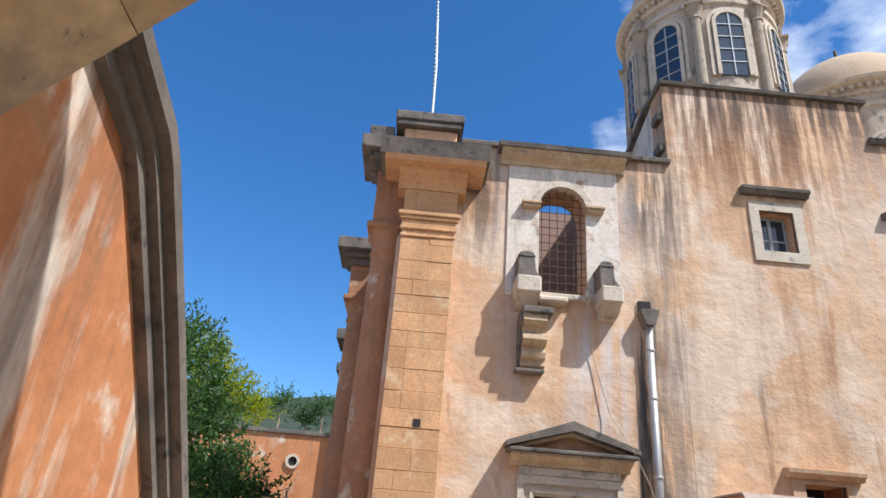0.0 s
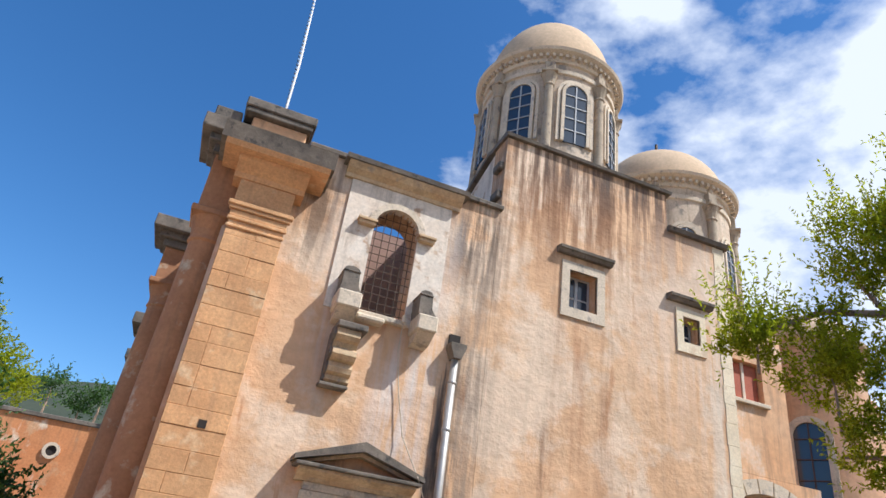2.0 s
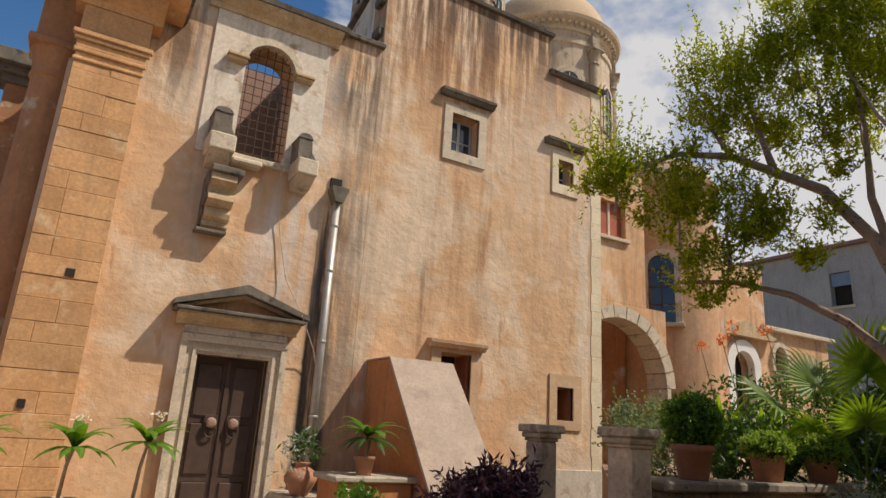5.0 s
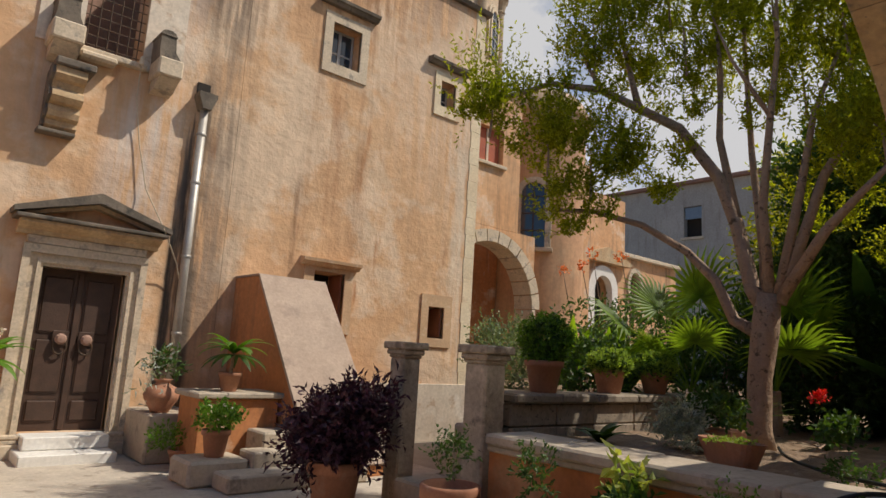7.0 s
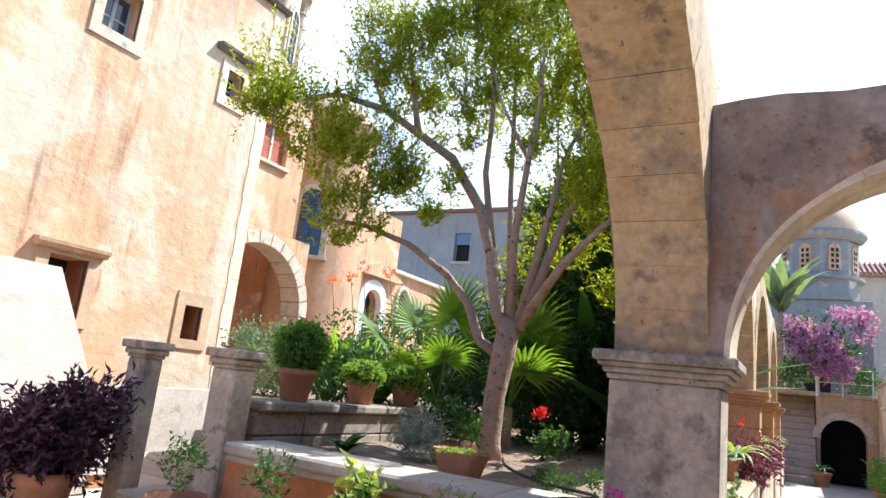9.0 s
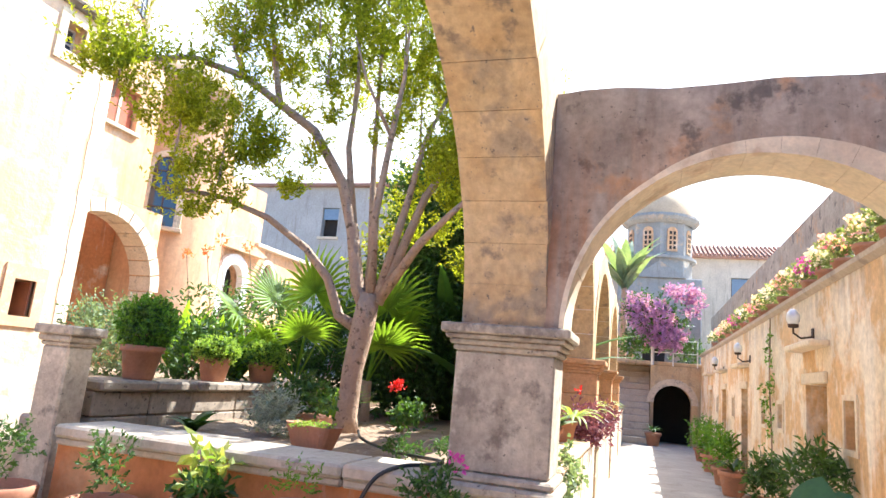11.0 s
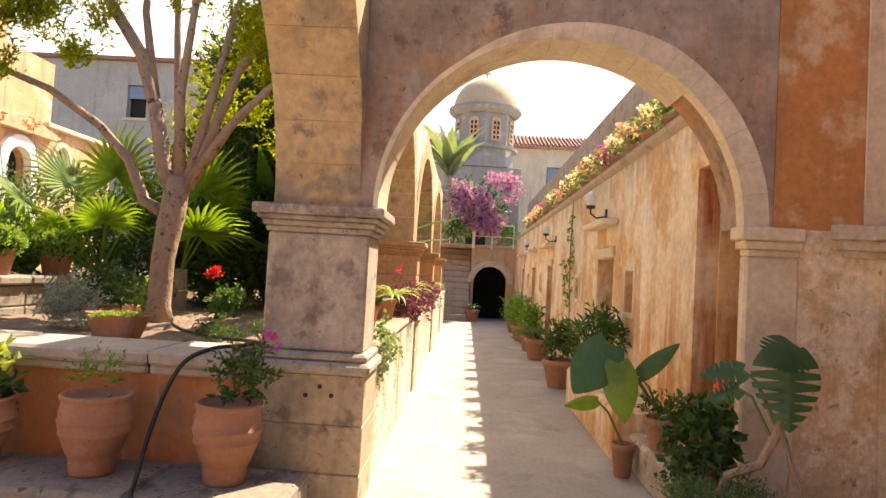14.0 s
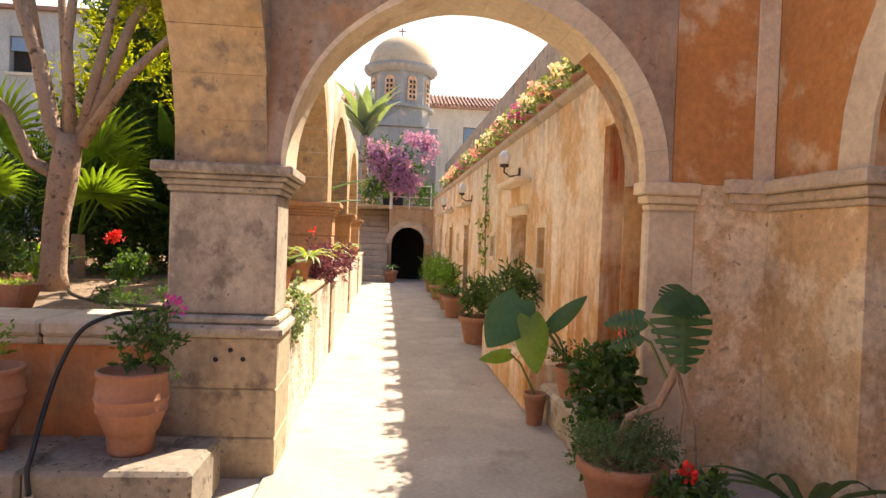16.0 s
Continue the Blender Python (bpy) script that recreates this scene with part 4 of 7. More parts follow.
# ---- domes ----
def drum(name, cx, cy, r, z0, z1, ztop, n, face, zcol, zwin, ww, label):
    t = thing(name, label, "dome", (cx, cy, 0))
    k = r / 1.6
    part("drum_wall", lathe(bmesh.new(), [(r, z0), (r, z1)], 64), M_DRUM, t, "", True)
    bm = lathe(bmesh.new(), [(r, z1 - 0.62 * k), (r + 0.05, z1 - 0.6 * k), (r + 0.06, z1 - 0.5 * k), (r, z1 - 0.48 * k)], 64)
    lathe(bm, [(r, z1 - 0.3 * k), (r + 0.06, z1 - 0.28 * k), (r + 0.08, z1 - 0.12 * k), (r + 0.24 * k, z1 - 0.05 * k), (r + 0.27 * k, z1 + 0.02), (r, z1 + 0.07)], 64)
    part("drum_cornice", bm, M_PALE, t)
    bm = bmesh.new()
    for i in range(72):
        m = Matrix.Rotation(2 * math.pi * i / 72, 4, "Z")
        add_box(bm, r + 0.02, r + 0.16 * k, -0.035 * k, 0.035 * k, z1 - 0.19 * k, z1 - 0.10 * k, 0, m)
    part("dentil_band", bm, M_PALE, t)["kind"] = "stuff"
    h = ztop - z1
    prof = [(r * 1.06, z1 + 0.05), (r * 1.06, z1 + 0.12)] + [(r * 1.0 * math.cos(a), z1 + 0.12 + (h - 0.12) * math.sin(a)) for a in (math.pi / 2 * i / 16 for i in range(16))] + [(0.001, ztop)]
    part("dome_shell", lathe(bmesh.new(), prof, 56), M_DOME, t, "smooth cream plastered dome", True)
    for i in range(n):
        a = face + 2 * math.pi * i / n
        m = Matrix.Rotation(a, 4, "Z") @ Matrix.Translation((r + 0.05 * k, 0, 0))
        bm = lathe(bmesh.new(), [(0.16 * k, zcol), (0.16 * k, zcol + 0.1), (0.12 * k, zcol + 0.16), (0.115 * k, zcol + 0.3), (0.10 * k, z1 - 1.06 * k)], 14)
        part("column", bm, M_DRUMST, t, "", True).matrix_basis = m
        bm = lathe(bmesh.new(), [(0.10 * k, z1 - 1.06 * k), (0.13 * k, z1 - 1.03 * k), (0.11 * k, z1 - 0.98 * k), (0.14 * k, z1 - 0.85 * k), (0.19 * k, z1 - 0.72 * k)], 10)
        add_box(bm, -0.19 * k, 0.19 * k, -0.19 * k, 0.19 * k, z1 - 0.72 * k, z1 - 0.66 * k, 0.012)
        add_box(bm, -0.15 * k, 0.09 * k, -0.12 * k, 0.12 * k, z1 - 0.66 * k, z1 - 0.34 * k, 0.012)
        lathe(bm, [(0.001, z1 - 0.34 * k), (0.07 * k, z1 - 0.30 * k), (0.08 * k, z1 - 0.24 * k), (0.04 * k, z1 - 0.16 * k), (0.001, z1 - 0.14 * k)], 8)
        part("column_capital", bm, M_DRUMST, t).matrix_basis = m
        mw = Matrix.Rotation(a + math.pi / n, 4, "Z") @ Matrix.Translation((r * math.cos(math.asin(ww / r)) - 0.02, 0, 0)) @ Matrix.Rotation(radians(90), 4, "Z")
        zw0, zw1 = zwin
        sp = zw1 - ww
        win = part("drum_window", arch_profile(ww, zw0, sp, -0.07, 0.05), M_GLASS, t)
        win.matrix_basis = mw
        for extra, dep in ((0.0, -0.10), (0.10 * k, -0.06)):
            bm = bmesh.new()
            u = [(-(ww + extra), zw0)] + [(-(ww + extra) * math.cos(q), sp + (ww + extra) * math.sin(q)) for q in (math.pi * j / 14 for j in range(15))] + [(ww + extra, zw0)]
            o = ww + extra + 0.075 * k
            v = [(-o, zw0)] + [(-o * math.cos(q), sp + o * math.sin(q)) for q in (math.pi * j / 14 for j in range(15))] + [(o, zw0)]
            extrude_profile(bm, u + v[::-1], "y", dep, 0.12)
            part("window_surround", bm, M_PALE, win)
        bm = bmesh.new()
        for xx in (-ww / 3, ww / 3) if ww > 0.4 else (0.0,):
            add_box(bm, xx - 0.013, xx + 0.013, -0.095, -0.071, zw0, zw1 - 0.03)
        for j in range(1, 5):
            zz = zw0 + (zw1 - zw0) * j / 5
            add_box(bm, -ww + 0.01, ww - 0.01, -0.092, -0.074, zz - 0.012, zz + 0.012)
        part("glazing_lattice", bm, M_GREYPAINT, win)["kind"] = "stuff"
    return t


def arch_profile(w, z0, sp, y0, y1):
    pts = [(-w, z0)] + [(-w * math.cos(q), sp + w * math.sin(q)) for q in (math.pi * j / 14 for j in range(15))] + [(w, z0)]
    return extrude_profile(bmesh.new(), pts, "y", y0, y1)


small = drum("small_dome", 6.42, 11.6, 1.6, 8.8, 13.0, 15.2, 8, math.atan2(-11.36, -5.92), 9.5, (10.45, 12.1), 0.27, "small cream dome on a round pale stone drum with columns")
part("finial", lathe(bmesh.new(), [(0.10, 15.19), (0.07, 15.3), (0.1, 15.38), (0.03, 15.5), (0.001, 15.52)], 8), M_TERRA, small)
big = drum("large_dome", 12.05, 14.4, 2.0, 7.0, 13.05, 15.05, 8, math.atan2(-13.76, -12.0), 9.2, (9.9, 11.35), 0.27, "large cream dome on a round drum above the church roof")
bm = tube(bmesh.new(), [(0, 0, 15.03), (0, 0, 15.8)], 0.05, 6)
tube(bm, [(-0.24, 0.0, 15.52), (0.24, 0.0, 15.52)], 0.045, 6)
part("iron_cross", bm, M_IRON, big).matrix_basis = Matrix.Rotation(radians(-45), 4, "Z")
setting("crossing_roof", box(9.364, 16.0, 11.3, 17.0, -0.09, 7.2), M_OCHRE, "church body carrying the large dome", "church body")

# ---- passage, apse and chapel beyond the church ----
bm = bmesh.new()
wall_with_holes(bm, "x", 8.7, 11.52, -0.09, 4.15, 9.5, 9.9, [(8.77, 11.43, -0.09, 3.866, 1.33)])
setting("church_wall_passage", bm, M_OCHRE, "ochre wall with a low arched passage", "wall")
bm = bmesh.new()
wall_with_holes(bm, "x", 9.374, 10.94, 4.154, 7.05, 9.5, 9.9, [(9.65, 10.39, 5.51, 6.30)])
setting("church_wall_passage_upper", bm, M_OCHRE, "ochre upper wall with a red-shuttered window", "wall")
pa = thing("passage_arch", "worn pale stone arch ring of the church passage", "arch", (0, 0, 0))
for i in range(13):
    a, b = math.pi * i / 13 + 0.01, math.pi * (i + 1) / 13 - 0.01
    part("voussoir", arch_ring(bmesh.new(), "y", 10.1, 2.536, 1.29, 1.29, 0.25, 9.40, 9.92, 2, a, b), M_PALE, pa)
part("jamb", box(11.39, 11.51, 9.4, 9.92, -0.09, 2.53, 0.01), M_PALE, pa)
part("back_wall", box(9.38, 11.58, 10.7, 10.78, -0.09, 4.4), M_ORANGE, pa)
part("post", box(9.98, 10.05, 9.96, 10.03, -0.09, 4.0, 0.01), M_PALE, pa)
rw = thing("shutter_window", "window with open red wooden shutters above the passage", "window", (0, 0, 0))
part("sill", box(9.59, 10.46, 9.42, 9.7, 5.43, 5.506, 0.01), M_PALE, rw)
part("shutter", box(9.67, 9.97, 9.62, 9.66, 5.52, 6.28, 0.006), M_REDWOOD, rw)
part("shutter", box(10.04, 10.37, 9.62, 9.66, 5.52, 6.28, 0.006), M_REDWOOD, rw)
part("mullion", box(9.972, 10.038, 9.60, 9.67, 5.51, 6.30, 0.004), M_WHITEPL, rw)
part("dark_inside", box(9.63, 10.41, 9.84, 9.89, 5.51, 6.30), M_DARK, rw)
ap = thing("side_chapel", "rounded ochre apse with a tall arched window and cream half dome", "chapel", (12.74, 10.53, 0))
part("wall", lathe(bmesh.new(), [(1.15, -0.09), (1.15, 7.25)], 48), M_ORANGE2, ap, "", True)
part("cornice", lathe(bmesh.new(), [(1.15, 7.15), (1.21, 7.19), (1.23, 7.27), (1.31, 7.33), (1.33, 7.41), (1.1, 7.45)], 48), M_STONE, ap)
part("half_dome", lathe(bmesh.new(), [(1.2, 7.42)] + [(1.2 * math.cos(a), 7.44 + 0.8 * math.sin(a)) for a in (math.pi / 2 * i / 10 for i in range(11))], 40), M_DOME, ap, "smooth cream half dome", True)
mw = Matrix.Rotation(radians(217), 4, "Z") @ Matrix.Translation((1.13, 0, 0)) @ Matrix.Rotation(radians(90), 4, "Z")
win = part("window", arch_profile(0.28, 4.0, 5.25, -0.06, 0.1), M_GLASS, ap)
win.matrix_basis = mw
for extra, dep in ((0.0, -0.13), (0.07, -0.09)):
    bm = bmesh.new()
    def rim(o):
        return [(-o, 4.0)] + [(-o * math.cos(q), 5.25 + o * math.sin(q)) for q in (math.pi * j / 14 for j in range(15))] + [(o, 4.0)]
    extrude_profile(bm, rim(0.28 + extra) + rim(0.35 + extra)[::-1], "y", dep, 0.16)
    part("window_surround", bm, M_PALE, win)
part("window_sill", box(-0.46, 0.46, -0.14, 0.2, 3.91, 3.996, 0.01), M_PALE, win)
bm = bmesh.new()
add_box(bm, -0.015, 0.015, -0.085, -0.061, 4.0, 5.51)
for zz in (4.4, 4.8, 5.2):
    add_box(bm, -0.27, 0.27, -0.082, -0.064, zz - 0.012, zz + 0.012)
part("glazing_bars", bm, M_WOOD, win)
ch = thing("garden_chapel", "pinkish plaster building with arched white door and round window", "building", (0, 0, 0))
bm = bmesh.new()
wall_with_holes(bm, "x", 15.6, 24.6, -0.09, 5.35, 13.4, 13.9, [(18.95, 20.1, 1.6, 4.55, 0.55), (21.25, 21.95, 3.85, 4.9)])
part("wall", bm, M_OCHRE, ch)
part("wall", box(15.6, 20.9, 13.35, 13.9, 5.354, 7.4), M_OCHRE, ch)
part("cornice", box(20.6, 24.8, 13.2, 14.0, 5.354, 5.5, 0.02), M_PALE, ch)
part("door_surround", arch_ring(bmesh.new(), "y", 19.52, 4.0, 0.5, 0.5, 0.35, 13.25, 13.5, 12), M_MARBLE, ch, "whitewashed door arch")
for x0 in (18.67, 20.02):
    part("door_jamb", box(x0, x0 + 0.35, 13.25, 13.5, 1.0, 4.0, 0.01), M_MARBLE, ch)
part("dark_inside", box(18.9, 20.1, 13.8, 13.88, -0.05, 4.6), M_DARK, ch)
bm = arch_ring(bmesh.new(), "y", 21.6, 4.37, 0.36, 0.5, 0.16, 13.3, 13.5, 24, 0, 2 * math.pi - 0.001)
part("round_window_ring", bm, M_PALE, ch)
part("pane", box(21.2, 22.0, 13.7, 13.72, 3.8, 4.95), M_GLASS, ch)
bm = bmesh.new()
extrude_profile(bm, [(18.2, 4.95), (20.9, 4.95), (21.1, 5.05), (19.55, 5.5), (18.0, 5.05)], "y", 13.1, 13.4)
part("door_hood", bm, M_STONE, ch)
gh = thing("guest_house", "grey plastered monastery building with tiled eaves", "building", (0, 0, 0))
bm = bmesh.new()
wall_with_holes(bm, "y", 6.0, 30.0, -0.09, 11.7, 34.0, 34.5, [(17.1, 18.15, 8.7, 10.45)])
part("wall", bm, M_GREYPL2, gh)
part("eave", box(33.7, 35.0, 5.8, 30.2, 11.704, 11.9, 0.02), M_ROOF, gh)
part("dark_inside", box(34.42, 34.48, 17.0, 18.25, 8.6, 10.55), M_DARK, gh)
part("blue_shutter", box(34.1, 34.16, 17.14, 18.11, 9.75, 10.41), M_BLUESH, gh)
part("sill", box(33.9, 34.1, 16.95, 18.3, 8.55, 8.696), M_PALE, gh)

# ---- west side: far wall, hill ----
wc = thing("west_court_wall", "orange outer courtyard wall with a round vent", "wall", (0, 0, 0), "", "structure")
bm = box(-30, -2.35, 26, 26.5, -0.09, 5.15)
part("wall", bm, M_ORANGE, wc)
part("coping", box(-30.1, -2.3, 25.9, 26.6, 5.154, 5.30, 0.02), M_DARKST, wc)
part("vent_ring", arch_ring(bmesh.new(), "y", -3.78, 4.17, 0.17, 0.17, 0.1, 25.9, 26.0, 16, 0, 2 * math.pi - 0.001), M_PALE, wc)
part("vent_hole", lathe(bmesh.new(), [(0.0, 0.0), (0.17, 0.0)], 16), M_DARK, wc).matrix_basis = Matrix.Translation((-3.78, 25.97, 4.17)) @ Matrix.Rotation(radians(90), 4, "X")
part("gate_pillar", box(-2.30, -1.2, 25.5, 26.8, -0.09, 6.1, 0.03), M_STONE, wc)
bm = bmesh.new()
bmesh.ops.create_grid(bm, x_segments=40, y_segments=12, size=1)
for v in bm.verts:
    x, y = v.co.x * 120 - 40, 170 + v.co.y * 70
    hgt = max(0.0, 1 - abs(v.co.y + 0.1)) * (37 + 9 * noise.noise((x * 0.02, y * 0.03, 3)) + 3 * noise.noise((x * 0.12, y * 0.1, 1)))
    v.co = (x, y, hgt - 0.5)
setting("far_hill", bm, M_HILL, "dark scrub-covered hill on the horizon", "hill")
# ---- scroll-topped wall by the arcade ----
sw = thing("scroll_wall", "orange plaster wall with a moulded grey stone edge", "wall", (0, 0, 0), "", "structure")
TOP = [(0.9, 3.30), (1.7, 3.03), (2.02, 2.90), (2.38, 2.78), (2.45, 2.72), (3.01, 2.12), (3.58, 1.48), (3.70, 1.2), (3.72, -0.09)]
bm = bmesh.new()
extrude_profile(bm, [(0.9, -0.09)] + TOP, "x", -1.25, -0.75)
part("wall_body", bm, M_SCROLL, sw)
for grow0, grow1, face in ((0.0, 0.07, -0.70), (0.07, 0.12, -0.66), (0.12, 0.20, -0.61)):
    def offset(g):
        out = []
        for i, (u, v) in enumerate(TOP):
            a, b = TOP[max(i - 1, 0)], TOP[min(i + 1, len(TOP) - 1)]
            d = Vector((b[0] - a[0], b[1] - a[1])).normalized()
            out.append((u - d.y * g, v + d.x * g))
        return out
    bm = bmesh.new()
    extrude_profile(bm, offset(grow0) + offset(grow1)[::-1], "x", -1.28, face)
    part("edge_moulding", bm, M_DARKST, sw)

# ---- arcade ----
rng = random.Random(11)


def pier(x0, x1, first=False):
    p = thing("arcade_pier", "weathered grey stone arcade pier with a moulded capital" if first else "golden stone arcade pier along the walkway", "pier", (0, 0, 0), "arcade piers")
    z = -0.09
    for h in (0.30, 0.28, 0.29):
        part("stone_block", box(x0 - 0.055 + rng.uniform(0, 0.006), x1 + 0.04, 0.36 + rng.uniform(0, 0.006), 1.055, z + 0.001, z + h - 0.001, 0.008), M_PLINTH, p)
        z += h
    bm = box(x0 - 0.085, x1 + 0.06, 0.335, 1.075, 0.78, 0.85, 0.02)
    add_box(bm, x0 - 0.05, x1 + 0.04, 0.36, 1.04, 0.85, 0.90, 0.015)
    part("base_moulding", bm, M_PIER, p)
    part("core", box(x0 + 0.02, x1 - 0.02, 0.41, 0.975, -0.05, 1.62), M_PIER, p)
    z = 0.90
    for h in (0.70,) if first else (0.24, 0.22, 0.24):
        part("stone_block", box(x0 + rng.uniform(0, 0.006), x1, 0.39 + rng.uniform(0, 0.006), 0.995, z + 0.001, z + h - 0.001, 0.012), M_PIER if first else M_GOLD, p)
        z += h
    bm = bmesh.new()
    for z0, z1, g in ((1.60, 1.635, 0.015), (1.635, 1.67, 0.035), (1.67, 1.70, 0.06), (1.70, 1.76, 0.085)):
        add_box(bm, x0 - g, x1 + g, 0.39 - g, 0.995 + g, z0, z1, 0.010)
    part("capital", bm, M_PIER if first else M_GOLD, p)
    return p


fp = pier(4.6, 5.02, True)
for y, z in ((0.55, 0.66), (0.62, 0.71), (0.70, 0.655)):
    part("socket_hole", lathe(bmesh.new(), [(0.002, 0.0), (0.014, 0.0)], 8), M_DARK, fp).matrix_basis = Matrix.Translation((4.5405, y, z)) @ Matrix.Rotation(radians(-90), 4, "Y")
PIERS = [5.02, 8.9, 12.8, 16.7]
for xb in PIERS[1:]:
    pier(xb - 0.42, xb)


def big_arch():
    a = thing("arcade_arch", "wide honey-coloured stone arch of the cloister arcade", "arch", (0, 0, 0), "", "structure")
    cx, rx, rz, sp = 2.22, 2.38, 1.72, 1.762
    def curve(t, grow=0.0):
        """The soffit from its east springing (t 0) over the crown (t 1) to the flatter, lower west end (t 2)."""
        if t <= 1:
            q = t * math.pi / 2
            return cx + (rx + grow) * math.cos(q), sp + (rz + grow) * math.sin(q)
        q = (t - 1) * math.pi / 2
        return cx - (2.95 + grow) * math.sin(q), 1.30 + (2.182 + grow) * math.cos(q) ** 2.3
    bm = bmesh.new()
    # The west stub up to 4.8 is unseen, added to shade the scroll wall.
    extrude_profile(bm, [(5.0, 3.34), (5.0, sp)] + [curve(i / 14, 0.02) for i in range(27)] + [(-1.0, 1.31), (-1.0, 4.8), (0.6, 4.8), (1.2, 3.95), (3.2, 3.85), (4.4, 3.62)], "y", 0.475, 0.965)
    part("spandrel", bm, M_STONE, a)
    for i in range(22):
        d = rng.uniform(-0.003, 0.003)
        ts = [2 * (i + k / 2) / 22 + (0.0004, 0.0, -0.0004)[k] for k in range(3)]
        bm = bmesh.new()
        extrude_profile(bm, [curve(t, d) for t in ts] + [curve(t, 0.30) for t in reversed(ts)], "y", 0.46 + rng.uniform(0, 0.008), 0.98 - rng.uniform(0, 0.008))
        part("voussoir", bm, M_VOUS, a)
    part("left_pier", box(-1.25, -0.66, 0.42, 1.02, -0.09, 1.296, 0.02), M_PIER, a)


big_arch()
for xa, xb in zip(PIERS, PIERS[1:]):
    a = thing("walkway_arcade_arch", "golden stone arch between walkway piers", "arch", (0, 0, 0), "walkway arcade arches")
    x0, x1 = xa, xb - 0.42
    c, r, n = (x0 + x1) / 2, (x1 - x0) / 2, 18
    rz = 1.36
    prof = [(c + r * math.cos(math.pi * i / n), 1.762 + rz * math.sin(math.pi * i / n)) for i in range(n + 1)]
    bm = bmesh.new()
    lo = x0 - (0.0 if xa == PIERS[0] else 0.205)
    extrude_profile(bm, [(lo, 1.762)] + prof[::-1] + [(x1 + 0.21, 1.762), (x1 + 0.21, 3.36), (lo, 3.36)], "y", 0.47, 0.96)
    part("spandrel", bm, M_RUBBLE, a)
    for i in range(15):
        t0, t1 = math.pi * i / 15 + 0.004, math.pi * (i + 1) / 15 - 0.004
        part("voussoir", arch_ring(bmesh.new(), "y", c, 1.764, r - 0.012, rz - 0.012, 0.26, 0.455, 0.975, 2, t0, t1), M_VOUS, a)
lw = thing("walkway_low_wall", "rough sunlit low stone wall between the arcade piers", "wall", (0, 0, 0), "", "structure")
for xa, xb in zip(PIERS, PIERS[1:] + [21.0]):
    part("wall_body", box(xa + 0.065, xb - 0.485 if xb != 21.0 else 20.4, 0.385, 0.80, -0.09, 0.86, 0.02), M_RUBBLE, lw)
    part("coping", box(xa + 0.065, xb - 0.485 if xb != 21.0 else 20.4, 0.365, 0.84, 0.864, 0.92, 0.02), M_STONE, lw)

wa = thing("walkway_arch", "grey plastered arch with a pale stone ring crossing the walkway", "arch", (0, 0, 0), "", "structure")
n = 22
CY, SP, R = -0.71, 1.768, 1.065
prof = [(CY + (R + 0.03) * math.cos(math.pi * i / n), SP + (R + 0.03) * math.sin(math.pi * i / n)) for i in range(n + 1)]
bm = bmesh.new()
extrude_profile(bm, [(-1.94, SP)] + prof[::-1] + [(0.47, SP), (0.47, 3.24), (0.3, 3.262), (0.1, 3.27), (-0.2, 3.25), (-0.5, 3.265), (-0.8, 3.29), (-1.2, 3.285), (-1.5, 3.30), (-1.76, 3.29), (-1.77, 4.4), (-1.94, 4.4)], "x", 4.6, 5.0)
part("spandrel", bm, M_GREYPL, wa)
part("side_plaster", box(4.602, 5.0, -2.75, -1.944, SP, 4.4), M_PEEL, wa, "peeling orange plaster")
for i in range(19):
    ts = [math.pi * (i + k / 3) / 19 + (0.0008, 0, 0, -0.0008)[k] for k in range(4)]
    d = rng.uniform(-0.002, 0.002)
    def ring_thick(t):
        return 0.03 + 0.115 * max(0.0, min(1.0, (t - 1.0) / 1.1))
    bm = bmesh.new()
    pts = [(CY + (R + d) * math.cos(t), SP + (R + d) * math.sin(t)) for t in ts]
    pts += [(CY + (R + ring_thick(t)) * math.cos(t), SP + (R + ring_thick(t)) * math.sin(t)) for t in reversed(ts)]
    extrude_profile(bm, pts, "x", 4.592 + rng.uniform(0, 0.004), 5.012 if i < 14 else 4.70)
    part("voussoir", bm, M_PALEW, wa)
bm = bmesh.new()
for z0, z1, g in ((1.60, 1.64, 0.0), (1.64, 1.69, 0.03), (1.69, 1.766, 0.06)):
    add_box(bm, 4.59 - g, 4.70, -2.10, -1.80 + g, z0, z1, 0.008)
part("capital", bm, M_PALEW, wa)
part("jamb", box(4.592, 4.68, -2.10, -1.79, -0.09, 1.60, 0.015), M_PALEW, wa)
part("side_wall", box(4.602, 4.685, -2.75, -2.08, -0.09, 1.766), M_CREAMW, wa)

# cloister wall with a dark archway
cw = thing("cloister_wall", "peeling orange and grey cloister wall beside a dark archway", "wall", (0, 0, 0), "", "structure")
part("pilaster", box(3.78, 4.60, -2.96, -2.562, -0.09, 1.62, 0.006), M_CREAMW, cw)
bm = bmesh.new()
for z0, z1, g in ((1.62, 1.66, 0.02), (1.66, 1.72, 0.05), (1.72, 1.80, 0.09)):
    add_box(bm, 3.78 - g, 4.598, -2.96, -2.562 + g, z0, z1, 0.01)
    add_box(bm, 4.598 - g, 4.598, -2.562 + g, -2.36 + g, z0, z1, 0.0)
part("capital", bm, M_PALE, cw)
bm = bmesh.new()
n = 16
prof = [(2.4 + 1.38 * math.cos(math.pi * i / n), 1.804 + 1.38 * math.sin(math.pi * i / n)) for i in range(n + 1)]
extrude_profile(bm, [(-8.0, 1.804)] + prof[::-1] + [(4.60, 1.804), (4.60, 4.4), (-8.0, 4.4)], "y", -2.96, -2.59)
part("upper_wall", bm, M_PEEL, cw)
